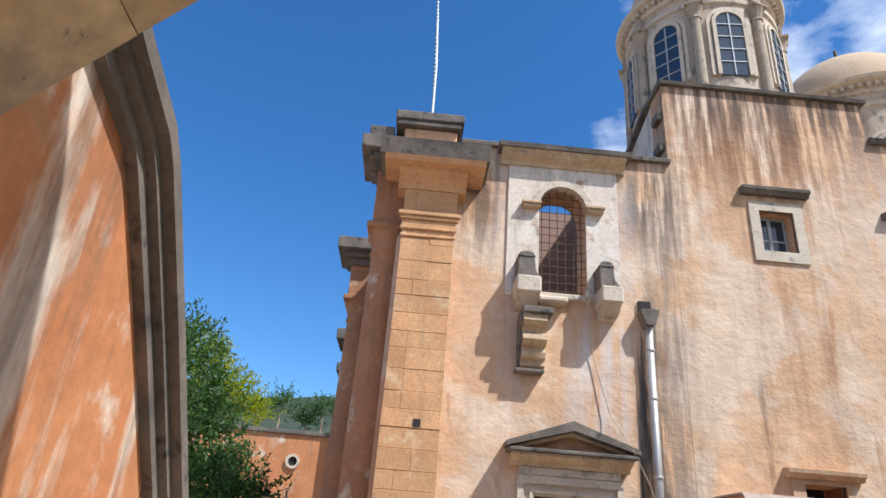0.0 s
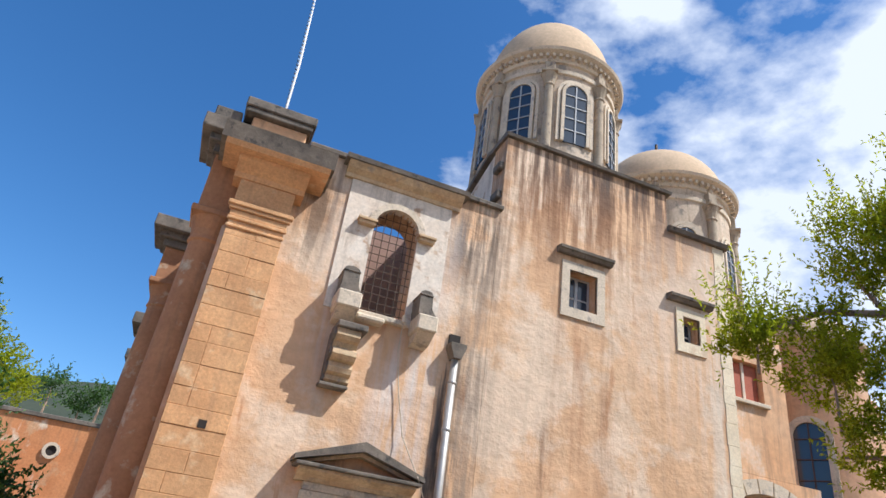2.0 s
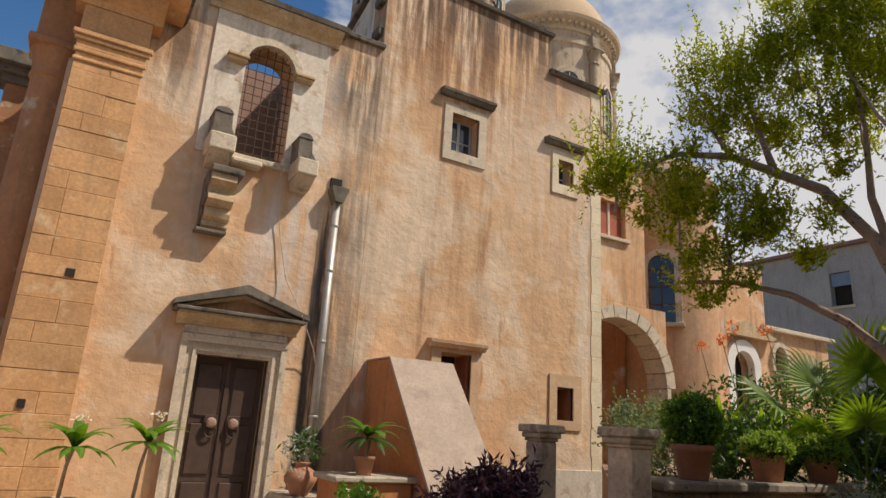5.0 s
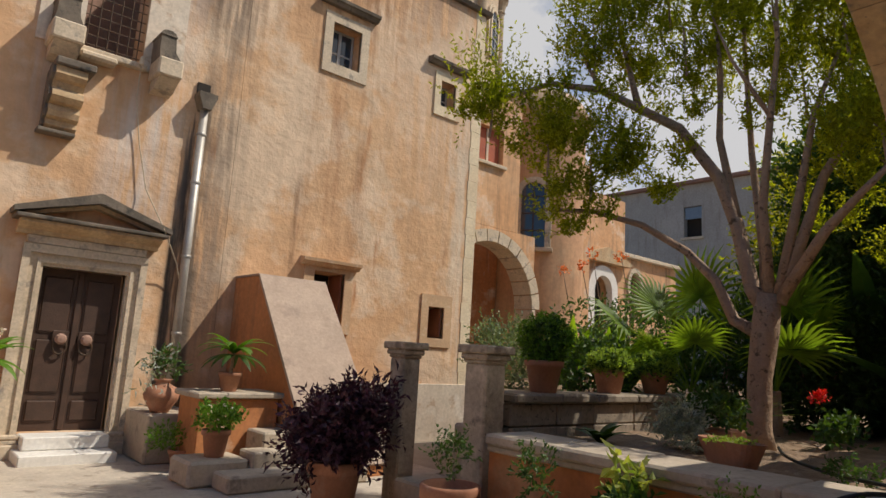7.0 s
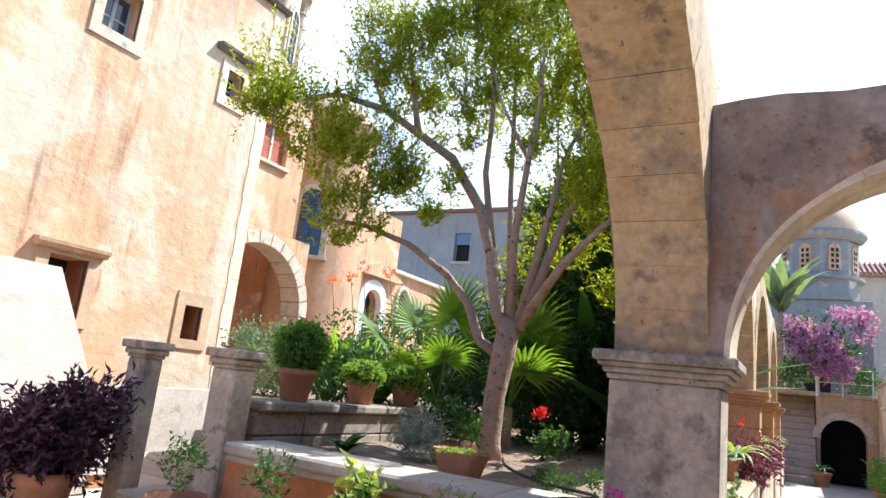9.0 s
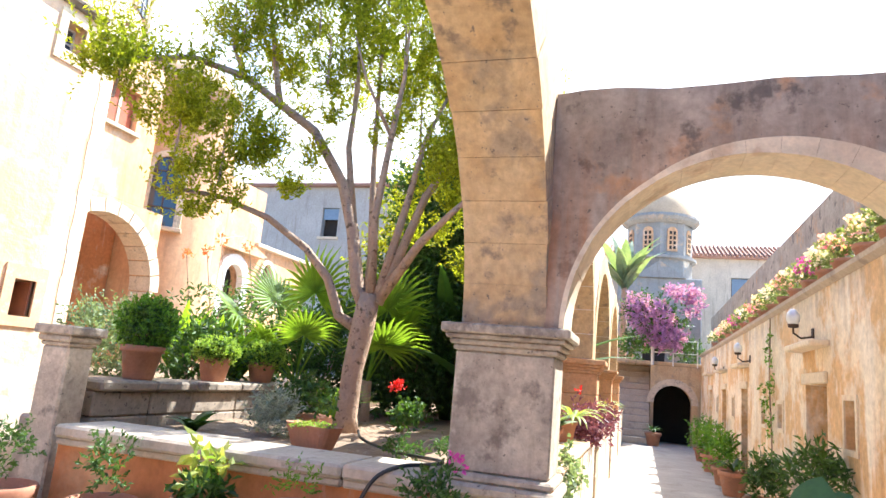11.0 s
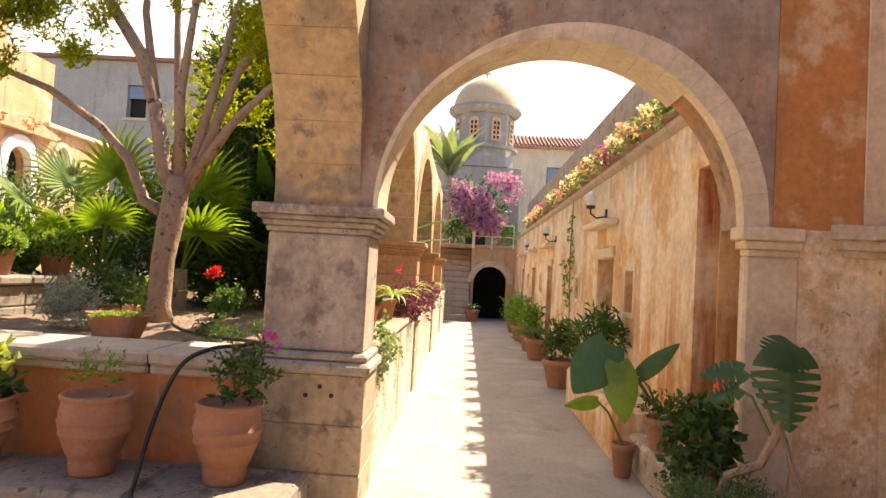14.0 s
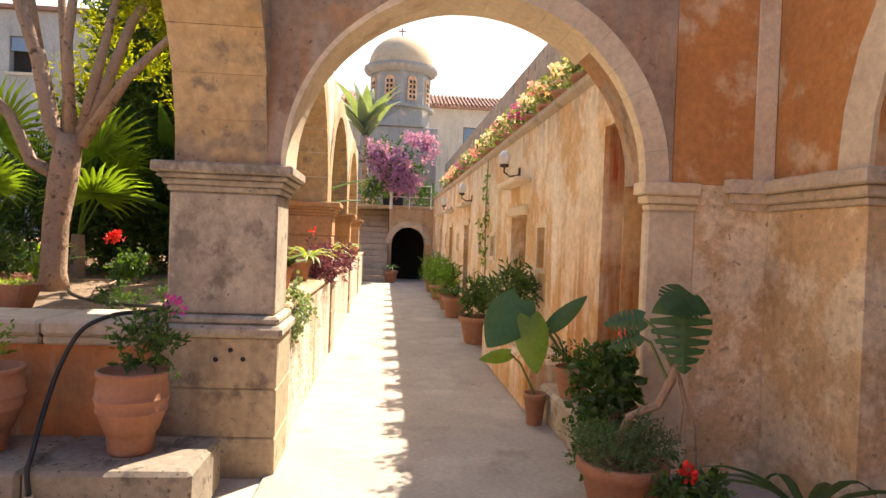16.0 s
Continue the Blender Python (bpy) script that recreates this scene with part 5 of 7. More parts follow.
part("arch_ring", arch_ring(bmesh.new(), "y", 2.4, 1.804, 1.385, 1.385, 0.22, -2.98, -2.562, 16), M_PALEW, cw)
part("corner_strip", box(4.585, 4.599, -2.585, -2.45, 1.806, 4.4, 0.004), M_PALEW, cw)
part("wall_body", box(-8.0, 1.02, -2.96, -2.50, -0.09, 1.80), M_CELL, cw)
# Room behind the archway, its shade painted on as near-black walls and ceiling.
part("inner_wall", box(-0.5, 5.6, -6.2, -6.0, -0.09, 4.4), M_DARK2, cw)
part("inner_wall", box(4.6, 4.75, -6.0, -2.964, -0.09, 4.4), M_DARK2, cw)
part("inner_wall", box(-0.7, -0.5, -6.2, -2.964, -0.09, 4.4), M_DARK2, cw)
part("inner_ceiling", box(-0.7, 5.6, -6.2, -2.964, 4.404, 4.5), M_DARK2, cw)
setting("west_end_wall", box(-8.3, -8.0, -6.2, 9.2, -0.09, 4.4), M_ORANGE, "orange plaster wall closing the cloister", "wall")

# ---- cells ----
cl = thing("cell_wall", "long worn orange and cream plaster wall of monks' cells", "wall", (0, 0, 0), "", "structure")
DOORS = [(5.012, 5.43, -0.09, 2.24), (7.95, 8.8, 0.02, 1.68), (12.9, 13.6, 0.02, 1.66), (15.8, 16.5, 0.02, 1.66), (18.6, 19.3, 0.02, 1.66)]
WINS = [(7.05, 7.36, 1.12, 1.53), (10.0, 10.3, 1.15, 1.45), (11.2, 11.5, 1.15, 1.5), (14.5, 14.8, 1.15, 1.5), (17.2, 17.5, 1.15, 1.5)]
bm = bmesh.new()
wall_with_holes(bm, "x", 5.004, 21.95, -0.09, 2.62, -1.8, -2.25, DOORS + WINS)
part("wall_body", bm, M_CELL, cl)
bm = bmesh.new()
extrude_profile(bm, [(-2.4, 2.624), (-1.80, 2.624), (-1.75, 2.66), (-1.74, 2.70), (-2.4, 2.70)], "x", 5.004, 21.95)
part("coping", bm, M_CEMENT, cl)
part("back_fill", box(5.004, 21.95, -2.40, -2.256, -0.09, 2.62), M_RED_REVEAL, cl)
part("terrace", box(5.004, 32.0, -3.2, -2.404, -0.09, 2.66), M_CEMENT, cl)
for i, (a, b, z0, z1) in enumerate(DOORS):
    d = thing("cell_door", "old wooden cell door set into a plaster reveal", "door", (0, 0, 0), "cell doors")
    part("door_leaf", box(a + 0.02 if i else 4.69, b - 0.02, -2.20, -2.16, max(z0, 0.0), z1 - 0.02, 0.005), M_WOODG if i else M_RED_REVEAL, d)
    if i:
        bm = box(a - 0.06, b + 0.06, -1.80, -1.765, z1 + 0.004, z1 + 0.12, 0.01)
        part("lintel", bm, M_PALEW, d)
        part("hood", box(a - 0.15, b + 0.15, -1.80, -1.62, z1 + 0.35, z1 + 0.42, 0.015), M_PALEW, d)
for a, b, z0, z1 in WINS:
    w = thing("cell_window", "small recessed cell window with stone frame", "window", (0, 0, 0), "cell windows")
    part("frame", wall_with_holes(bmesh.new(), "x", a - 0.05, b + 0.05, z0 - 0.05, z1 + 0.05, -1.785, -1.80, [(a, b, z0, z1)]), M_PALEW, w)
    part("shutter", box(a + 0.01, b - 0.01, -2.02, -1.98, z0 + 0.01, z1 - 0.01, 0.004), M_WOODG, w)
setting("upper_wall", box(5.004, 34.0, -3.6, -3.204, -0.09, 5.2), M_GREYPL, "dark weathered upper wall above the cells", "wall")
setting("cell_plinth", box(5.95, 8.3, -1.796, -1.40, -0.02, 0.42, 0.03), M_CELL, "orange plaster plinth along the cell wall", "plinth")
setting("kerb_bench", box(4.2, 5.9, -1.796, -1.50, -0.02, 0.26, 0.03), M_PIER, "rough stone kerb bench below the cell wall", "bench")

# ---- far end of the walkway ----
te = thing("tunnel_wall", "stone end wall with a dark tunnel arch and terrace above", "wall", (0, 0, 0), "", "structure")
bm = bmesh.new()
wall_with_holes(bm, "y", -3.0, -0.36, -0.09, 2.3, 22.0, 22.6, [(-1.55, -0.46, -0.09, 1.72, 0.545)])
part("wall_body", bm, M_STONE, te)
part("arch_ring", arch_ring(bmesh.new(), "x", -1.005, 1.175, 0.545, 0.545, 0.2, 21.95, 22.05, 12), M_PALE, te)
# Black sheet closing the tunnel in place of its depth of shade.
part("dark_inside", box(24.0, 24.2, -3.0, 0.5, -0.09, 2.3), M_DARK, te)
part("terrace_slab", box(22.0, 31.0, -3.2, 1.6, 2.304, 2.42, 0.02), M_STONE, te)
part("stair_wall", box(23.4, 24.0, -0.36, 1.6, -0.09, 2.3), M_STONE, te)
fs = thing("stone_stair", "grey stone stair rising beside the tunnel", "stair", (0, 0, 0))
for i in range(12):
    part("step", box(20.6 + 0.24 * i, 23.6, -0.34, 0.62, 0.0 + 0.19 * i, 0.19 * (i + 1) - 0.003, 0.012), M_CEMENT, fs)
rl = thing("terrace_railing", "thin white metal railing above the tunnel", "railing", (0, 0, 0))
for yy in (-0.4, -1.0, -1.7):
    part("post", tube(bmesh.new(), [(21.98, yy, 2.3), (21.98, yy, 3.1)], 0.02 if yy < -0.4 else 0.05, 6), M_MARBLE, rl)
for zz in (2.7, 3.08):
    part("rail", tube(bmesh.new(), [(21.98, -1.7, zz), (21.98, -0.4, zz)], 0.014, 6), M_MARBLE, rl)
hb = thing("terrace_house", "shaded house front with a dark door behind the terrace", "house", (0, 0, 0))
part("wall", box(30.0, 31.0, -2.4, 3.0, 2.42, 5.4), M_BLUEGR, hb)
part("door", box(29.96, 30.0, -1.0, -0.1, 2.42, 4.4), M_DARK, hb)

tw = thing("bell_tower", "blue-grey domed octagonal stone tower beyond the walkway", "tower", (38, -0.84, 0))
part("base", box(-2.0, 2.0, -2.1, 2.1, -0.09, 7.4, 0.05), M_BLUEGR, tw)
part("gable", extrude_profile(bmesh.new(), [(-1.3, 7.4), (1.3, 7.4), (0, 8.3)], "x", -2.15, 2.0), M_BLUEGR, tw)
part("drum_wall", lathe(bmesh.new(), [(1.72, 7.4), (1.72, 10.7)], 8), M_BLUEGR, tw)
part("cornice", lathe(bmesh.new(), [(1.72, 8.5), (1.95, 8.55), (1.95, 8.7), (1.74, 8.75)], 24), M_BLUEGR, tw)
part("cornice", lathe(bmesh.new(), [(1.72, 10.5), (2.0, 10.65), (2.12, 10.8), (2.1, 10.95), (1.7, 11.0)], 24), M_BLUEGR, tw)
part("dome_shell", lathe(bmesh.new(), [(1.85, 10.95)] + [(1.85 * math.cos(a), 11.0 + 1.8 * math.sin(a)) for a in (math.pi / 2 * i / 10 for i in range(1, 11))], 28), M_DOME, tw, "weathered tan dome", True)
for i in range(8):
    m = Matrix.Rotation(math.pi / 8 + math.pi / 4 * i, 4, "Z") @ Matrix.Translation((1.62, 0, 0)) @ Matrix.Rotation(radians(90), 4, "Z")
    w = part("window", arch_profile(0.28, 8.95, 10.0, -0.03, 0.05), M_OCHRE, tw)
    w.matrix_basis = m
    bm = bmesh.new()
    for j in range(4):
        for k in (-0.11, 0.11):
            add_box(bm, k - 0.06, k + 0.06, -0.05, -0.031, 9.05 + j * 0.27, 9.22 + j * 0.27)
    part("lattice_hole", bm, M_DARK, w)["kind"] = "stuff"
bm = tube(bmesh.new(), [(0, 0, 12.75), (0, 0, 13.35)], 0.05, 6)
tube(bm, [(0, -0.22, 13.15), (0, 0.22, 13.15)], 0.05, 6)
part("stone_cross", bm, M_BLUEGR, tw)
fh = thing("far_house", "cream house with a tiled roof beyond the walkway", "house", (0, 0, 0))
bm = bmesh.new()
wall_with_holes(bm, "y", -8.2, 2.5, -0.09, 9.5, 41.0, 41.6, [(-6.0, -4.9, 6.3, 8.4)])
part("wall", bm, M_FARWALL, fh)
part("dark_inside", box(41.5, 41.58, -6.1, -4.8, 6.2, 8.5), M_DARK, fh)
part("window_shutter", box(41.1, 41.16, -5.95, -4.95, 7.3, 8.35), M_BLUESH, fh)
bm = bmesh.new()
extrude_profile(bm, [(40.7, 9.5), (40.7, 9.62), (44.0, 10.9), (44.0, 9.5)], "y", -8.5, 2.8)
part("roof", bm, M_ROOF, fh)
bm = bmesh.new()
for i in range(46):
    yy = -8.4 + i * 0.245
    tube(bm, [(40.62, yy, 9.66), (44.0, yy, 10.96)], 0.075, 6)
part("roof_tiles", bm, M_ROOF, fh)["kind"] = "stuff"

# ---- garden structure ----
gw = thing("garden_wall", "low orange plaster garden wall with worn stone coping", "wall", (0, 0, 0), "", "structure")
part("wall_body", box(4.42, 4.75, 1.058, 3.70, -0.09, 0.745), M_ORANGE, gw)
y = 1.08
for ln in (0.47, 0.92, 0.62, 0.60):
    part("coping_stone", box(4.33 + rng.uniform(0, 0.012), 4.86 + rng.uniform(0, 0.02), y + 0.003, y + ln - 0.003, 0.80, 0.88 + rng.uniform(0, 0.006), 0.018), M_COPE, gw)
    part("coping_bed", box(4.37, 4.80, y + 0.004, y + ln - 0.004, 0.749, 0.80, 0.012), M_COPE, gw)
    y += ln
bm = bmesh.new()
bmesh.ops.create_grid(bm, x_segments=90, y_segments=24, size=1)
for v in bm.verts:
    x, y = 4.86 + (v.co.x + 1) * 7.6, 1.0 + (v.co.y + 1) * 1.6
    v.co = (x, y, 0.80 + 0.05 * noise.noise((x * 1.7, y * 1.7, 0)) + 0.03 * noise.noise((x * 6, y * 6, 5)))
setting("garden_soil", bm, M_SOIL, "dry brown garden soil with scattered twigs", "soil", True)
setting("garden_fill", box(4.755, 20.0, 1.06, 4.25, -0.09, 0.70), M_SOIL, "soil body of the raised garden", "soil")
setting("upper_garden", extrude_profile(bmesh.new(), [(4.95, 4.2), (20.0, 4.2), (20.0, 8.6), (8.75, 8.55), (4.95, 4.5)], "z", -0.09, 1.06), M_SOIL, "upper planting bed behind the planter wall", "soil")
pw = thing("planter_wall", "shaded stone planter wall carrying potted bushes", "wall", (0, 0, 0), "", "structure")
x = 4.86
for ln in (0.62, 0.55, 0.7, 0.66, 0.6, 0.55):
    for z0, z1 in ((0.70, 0.88), (0.884, 1.08)):
        part("stone_block", box(x + 0.003, x + ln - 0.003, 3.9 + rng.uniform(0, 0.01), 4.25, z0, z1 - 0.003, 0.012), M_PIERB, pw)
    part("coping_stone", box(x + 0.002, x + ln - 0.002, 3.84 + rng.uniform(0, 0.012), 4.28, 1.082, 1.165, 0.018), M_PIERB, pw)
    x += ln


def gate_post(x0, x1, y0, y1, z0):
    g = thing("gate_post", "square grey stone gate post by the garden steps", "post", (0, 0, 0), "garden gate posts")
    part("shaft", box(x0, x1, y0, y1, z0, 1.40, 0.015), M_PIER, g)
    bm = bmesh.new()
    for a, b, k in ((1.40, 1.43, 0.012), (1.43, 1.48, 0.03), (1.48, 1.55, 0.055)):
        add_box(bm, x0 - k, x1 + k, y0 - k, y1 + k, a, b, 0.012)
    part("cap", bm, M_PIER, g)


gate_post(4.52, 4.76, 3.88, 4.13, -0.09)
gate_post(4.52, 4.72, 4.96, 5.18, -0.09)
gs = thing("garden_steps", "worn pale stone steps between the gate posts", "steps", (0, 0, 0))
part("step", box(4.10, 4.50, 4.10, 4.92, -0.02, 0.16, 0.02), M_COPE, gs)
part("step", box(4.45, 4.95, 4.09, 4.91, 0.16, 0.34, 0.02), M_COPE, gs)
part("step", box(4.955, 5.4, 4.56, 4.95, -0.05, 0.34, 0.02), M_COPE, gs)
setting("terrace_block", box(4.765, 4.945, 4.14, 4.5, -0.09, 0.86, 0.02), M_CEMENT, "cement block beside the garden steps", "block")
# steps and pedestals below the buttress
cs = thing("courtyard_steps", "worn stone steps rising to the buttress pedestal", "steps", (0, 0, 0))
part("step", box(3.55, 5.2, 6.35, 6.75, -0.02, 0.15, 0.02), M_COPE, cs)
part("step", box(3.95, 5.2, 6.70, 7.05, 0.0, 0.31, 0.02), M_COPE, cs)
part("step", box(4.20, 5.2, 7.0, 7.45, 0.0, 0.47, 0.02), M_COPE, cs)
part("kerb", box(3.30, 3.95, 6.75, 7.3, -0.02, 0.24, 0.03), M_COPE, cs)
pd = thing("plant_pedestal", "orange plaster pedestal with a stone slab top", "pedestal", (0, 0, 0))
part("body", box(3.62, 4.58, 7.46, 8.1, -0.02, 0.80, 0.01), M_ORANGE, pd)
part("slab", box(3.56, 4.66, 7.40, 8.14, 0.804, 0.87, 0.015), M_COPE, pd)
lg = thing("stone_ledge", "low stone ledge against the church wall", "ledge", (0, 0, 0))
part("body", box(3.32, 3.98, 8.2, 9.19, -0.02, 0.55, 0.02), M_COPE, lg)
bn = thing("stone_bench", "low stone bench along the garden wall", "bench", (0, 0, 0))
y = 0.62
for ln in (0.75, 0.9, 0.85):
    part("bench_stone", box(3.84 + rng.uniform(0, 0.015), 4.415, y + 0.003, y + ln - 0.003, -0.02, 0.265, 0.02), M_PIERB, bn)
    y += ln
# ---- plants ----
prng = np.random.default_rng(5)


def unit(v):
    return v / np.maximum(np.linalg.norm(v, axis=-1, keepdims=True), 1e-9)


def leaf_object(name, pos, way, length, width, mat, parent, kind="", droop=0.15, label=""):
    """Many small folded leaves, one four-cornered face each, as one mesh."""
    n = len(pos)
    way = unit(way)
    side = unit(np.cross(way, prng.normal(size=(n, 3))))
    up = np.cross(side, way)
    length, width = np.broadcast_to(length, n)[:, None], np.broadcast_to(width, n)[:, None]
    mid = pos + way * length * 0.5 + up * length * 0.10
    v = np.stack([pos, mid + side * width / 2, pos + way * length - up * length * droop, mid - side * width / 2], 1).reshape(-1, 3)
    me = bpy.data.meshes.new(name)
    me.from_pydata(v.tolist(), [], np.arange(4 * n).reshape(n, 4).tolist())
    me.materials.append(mat)
    ob = new(name, me)
    ob.parent = parent
    if kind:
        ob["kind"] = kind
    if label:
        ob["label"] = label
    return ob


def in_ball(n, hollow=0.0):
    d = unit(prng.normal(size=(n, 3)))
    return d * (hollow + (1 - hollow) * prng.random((n, 1)) ** 0.45)


def sprigs(centre, radii, n, per, reach, up=0.6, hollow=0.2):
    """Leaf starts and ways along n short shoots that grow out of an ellipsoid."""
    b = in_ball(n, hollow)
    start = np.array(centre) + b * np.array(radii)
    d = unit(b * 0.8 + np.array([0, 0, up]) + prng.normal(size=(n, 3)) * 0.45)
    ln = reach * (0.5 + prng.random((n, 1, 1)))
    f = (np.arange(per)[None, :, None] + 0.5) / per
    pos = start[:, None] + d[:, None] * f * ln
    way = d[:, None] * 0.55 + unit(prng.normal(size=(n, per, 3))) * 0.8
    return pos.reshape(-1, 3), way.reshape(-1, 3)


def bush(name, parent, centre, radii, n, mat, leaf=(0.05, 0.022), per=9, reach=0.16, up=0.6, hollow=0.2, label=""):
    p, w = sprigs(centre, radii, n, per, reach, up, hollow)
    s = 0.75 + 0.5 * prng.random(len(p))
    return leaf_object(name, p, w, leaf[0] * s, leaf[1] * s, mat, parent, "stuff", label=label)


def strip(bm, pts, widths, side, fold=0.25):
    """A long leaf along pts, folded along its middle."""
    pts = [Vector(p) for p in pts]
    rows = []
    for i, p in enumerate(pts):
        d = (pts[min(i + 1, len(pts) - 1)] - pts[max(i - 1, 0)]).normalized()
        s = (Vector(side) - d * d.dot(Vector(side))).normalized()
        nrm = d.cross(s)
        w = widths[i] / 2
        rows.append((bm.verts.new(p - s * w + nrm * w * fold), bm.verts.new(p), bm.verts.new(p + s * w + nrm * w * fold)))
    for a, b in zip(rows, rows[1:]):
        bm.faces.new((a[0], a[1], b[1], b[0]))
        bm.faces.new((a[1], a[2], b[2], b[1]))


def strap_plant(parent, at, n, length, width, lift, mat, rng, name="leaf", arch=0.6):
    for i in range(n):
        a = 2 * math.pi * (i + rng.random() * 0.7) / n * 1.0 + rng.random() * 0.4
        ln = length * rng.uniform(0.75, 1.1)
        el = lift * rng.uniform(0.7, 1.2)
        out = Vector((math.cos(a), math.sin(a), 0))
        pts, ws = [], []
        p, ang = Vector(at), el
        for k in range(7):
            pts.append(p.copy())
            ws.append(width * (0.45, 0.85, 1.0, 0.95, 0.75, 0.45, 0.05)[k])
            p = p + (out * math.cos(ang) + Vector((0, 0, 1)) * math.sin(ang)) * ln / 6
            ang -= arch * rng.uniform(0.7, 1.3) / 3
        bm = bmesh.new()
        strip(bm, pts, ws, out.cross(Vector((0, 0, 1))))
        part(name, bm, mat, parent)


def fan_leaf(parent, base, tip, radius, mat, rng, blades=22):
    """A fan palm leaf: a stalk and blades spread round its end."""
    base, tip = Vector(base), Vector(tip)
    d = (tip - base).normalized()
    s = d.cross(Vector((0, 0, 1))).normalized()
    nrm = s.cross(d)
    bm = tube(bmesh.new(), [base, base.lerp(tip, 0.5) + Vector((0, 0, 0.05)), tip], [0.014, 0.011, 0.008], 5)
    for i in range(blades):
        a = radians(-128 + 256 * i / (blades - 1))
        w = d * math.cos(a) + s * math.sin(a)
        r = radius * (0.72 + 0.28 * math.cos(a * 0.6)) * rng.uniform(0.93, 1.05)
        pts = [tip, tip + w * r * 0.35 + nrm * 0.01, tip + w * r * 0.7 - nrm * 0.0, tip + w * r - nrm * r * 0.10 - Vector((0, 0, r * rng.uniform(0.02, 0.12)))]
        strip(bm, pts, [0.006, r * 0.10, r * 0.062, 0.004], d * -math.sin(a) + s * math.cos(a), 0.35)
    part("fan_leaf", bm, mat, parent)


def pot(parent, at, r, h, kind="taper", mat=None):
    x, y, z = at
    prof = {
        "taper": [(0.0, 0.0), (0.66, 0.0), (0.70, 0.04), (0.93, 0.80), (1.04, 0.80), (1.06, 0.97), (1.02, 1.0), (0.92, 1.0), (0.90, 0.86), (0.0, 0.86)],
        "jar": [(0.0, 0.0), (0.60, 0.0), (0.63, 0.03), (0.66, 0.20), (0.70, 0.26), (0.74, 0.265), (0.84, 0.38), (0.94, 0.50), (0.98, 0.51), (0.98, 0.535), (0.96, 0.545), (1.0, 0.62), (1.0, 0.655), (1.03, 0.66), (1.03, 0.685), (1.0, 0.695), (0.99, 0.78), (0.96, 0.86), (0.93, 0.93), (0.95, 0.935), (1.0, 0.95), (1.01, 0.99), (0.98, 1.0), (0.90, 1.0), (0.88, 0.9), (0.0, 0.88)],
        "urn": [(0.0, 0.0), (0.5, 0.0), (0.62, 0.1), (1.0, 0.42), (1.05, 0.55), (0.86, 0.74), (0.42, 0.86), (0.40, 0.92), (0.56, 0.98), (0.55, 1.0), (0.42, 1.0), (0.36, 0.95), (0.0, 0.9)],
    }[kind]
    ob = part("pot", lathe(bmesh.new(), [(max(a, 0.002) * r, b * h) for a, b in prof], 26, (x, y, z)), mat or M_TERRA, parent, "", True)
    part("potting_soil", lathe(bmesh.new(), [(0.002, h * 0.885), (r * (0.88 if kind != "urn" else 0.38), h * 0.88)], 16, (x, y, z)), M_SOIL, parent)
    return ob


def potted(name, label, at, r, h, kind="taper", group="", mat=None):
    t = thing(name, label, "potted plant", (0, 0, 0), group)
    pot(t, at, r, h, kind, mat)
    return t


# the garden tree
tree = thing("garden_tree", "spreading garden tree with feathery light green leaves", "tree", (0, 0, 0))
trunk = [(7.02, 2.78, 0.74), (7.0, 2.77, 0.95), (6.98, 2.75, 1.4), (7.0, 2.70, 1.85), (7.0, 2.66, 2.2)]
part("trunk", tube(bmesh.new(), trunk, [0.15, 0.11, 0.108, 0.125, 0.11], 14), M_BARK, tree, "", True)
TREE_LIMBS = [
    [(7.0, 2.80, 1.85), (6.98, 2.98, 1.95), (6.9, 3.12, 2.33), (6.85, 3.40, 2.64), (6.8, 3.89, 2.96), (6.7, 4.47, 3.17), (6.6, 5.1, 3.25)],
    [(7.0, 2.72, 2.1), (7.0, 2.81, 2.25), (7.0, 2.95, 2.89), (7.02, 3.14, 3.41), (7.0, 3.57, 4.04), (6.95, 4.04, 4.37), (6.9, 4.54, 4.72), (6.85, 5.3, 5.0), (6.8, 6.3, 5.0)],
    [(6.95, 4.04, 4.37), (7.0, 4.17, 4.75), (7.1, 4.40, 5.48), (7.1, 4.5, 5.9)],
    [(7.0, 2.95, 2.95), (7.15, 3.19, 3.88), (7.2, 3.19, 4.64), (7.2, 3.25, 5.3)],
    [(7.02, 2.70, 2.15), (7.15, 2.76, 2.6), (7.3, 2.92, 3.66), (7.35, 3.00, 4.9), (7.35, 3.0, 5.5)],
    [(7.0, 2.65, 2.2), (6.95, 2.68, 3.02), (6.9, 2.57, 3.90), (6.85, 2.47, 4.55), (6.8, 2.45, 5.1)],
    [(7.0, 2.58, 2.15), (7.1, 2.39, 3.20), (7.15, 2.27, 3.94), (7.2, 2.03, 4.57)],
    [(7.0, 2.55, 2.15), (6.85, 2.11, 2.72), (6.75, 1.78, 3.01), (6.7, 1.4, 3.35)],
    [(7.0, 2.56, 2.1), (7.2, 2.22, 3.32), (7.3, 1.74, 4.15), (7.35, 1.5, 4.6)],
    [(6.9, 4.54, 4.72), (6.9, 4.75, 5.1), (6.95, 4.9, 5.5)],
    [(6.9, 2.57, 3.9), (6.7, 2.85, 4.5), (6.6, 3.0, 5.0)],
]
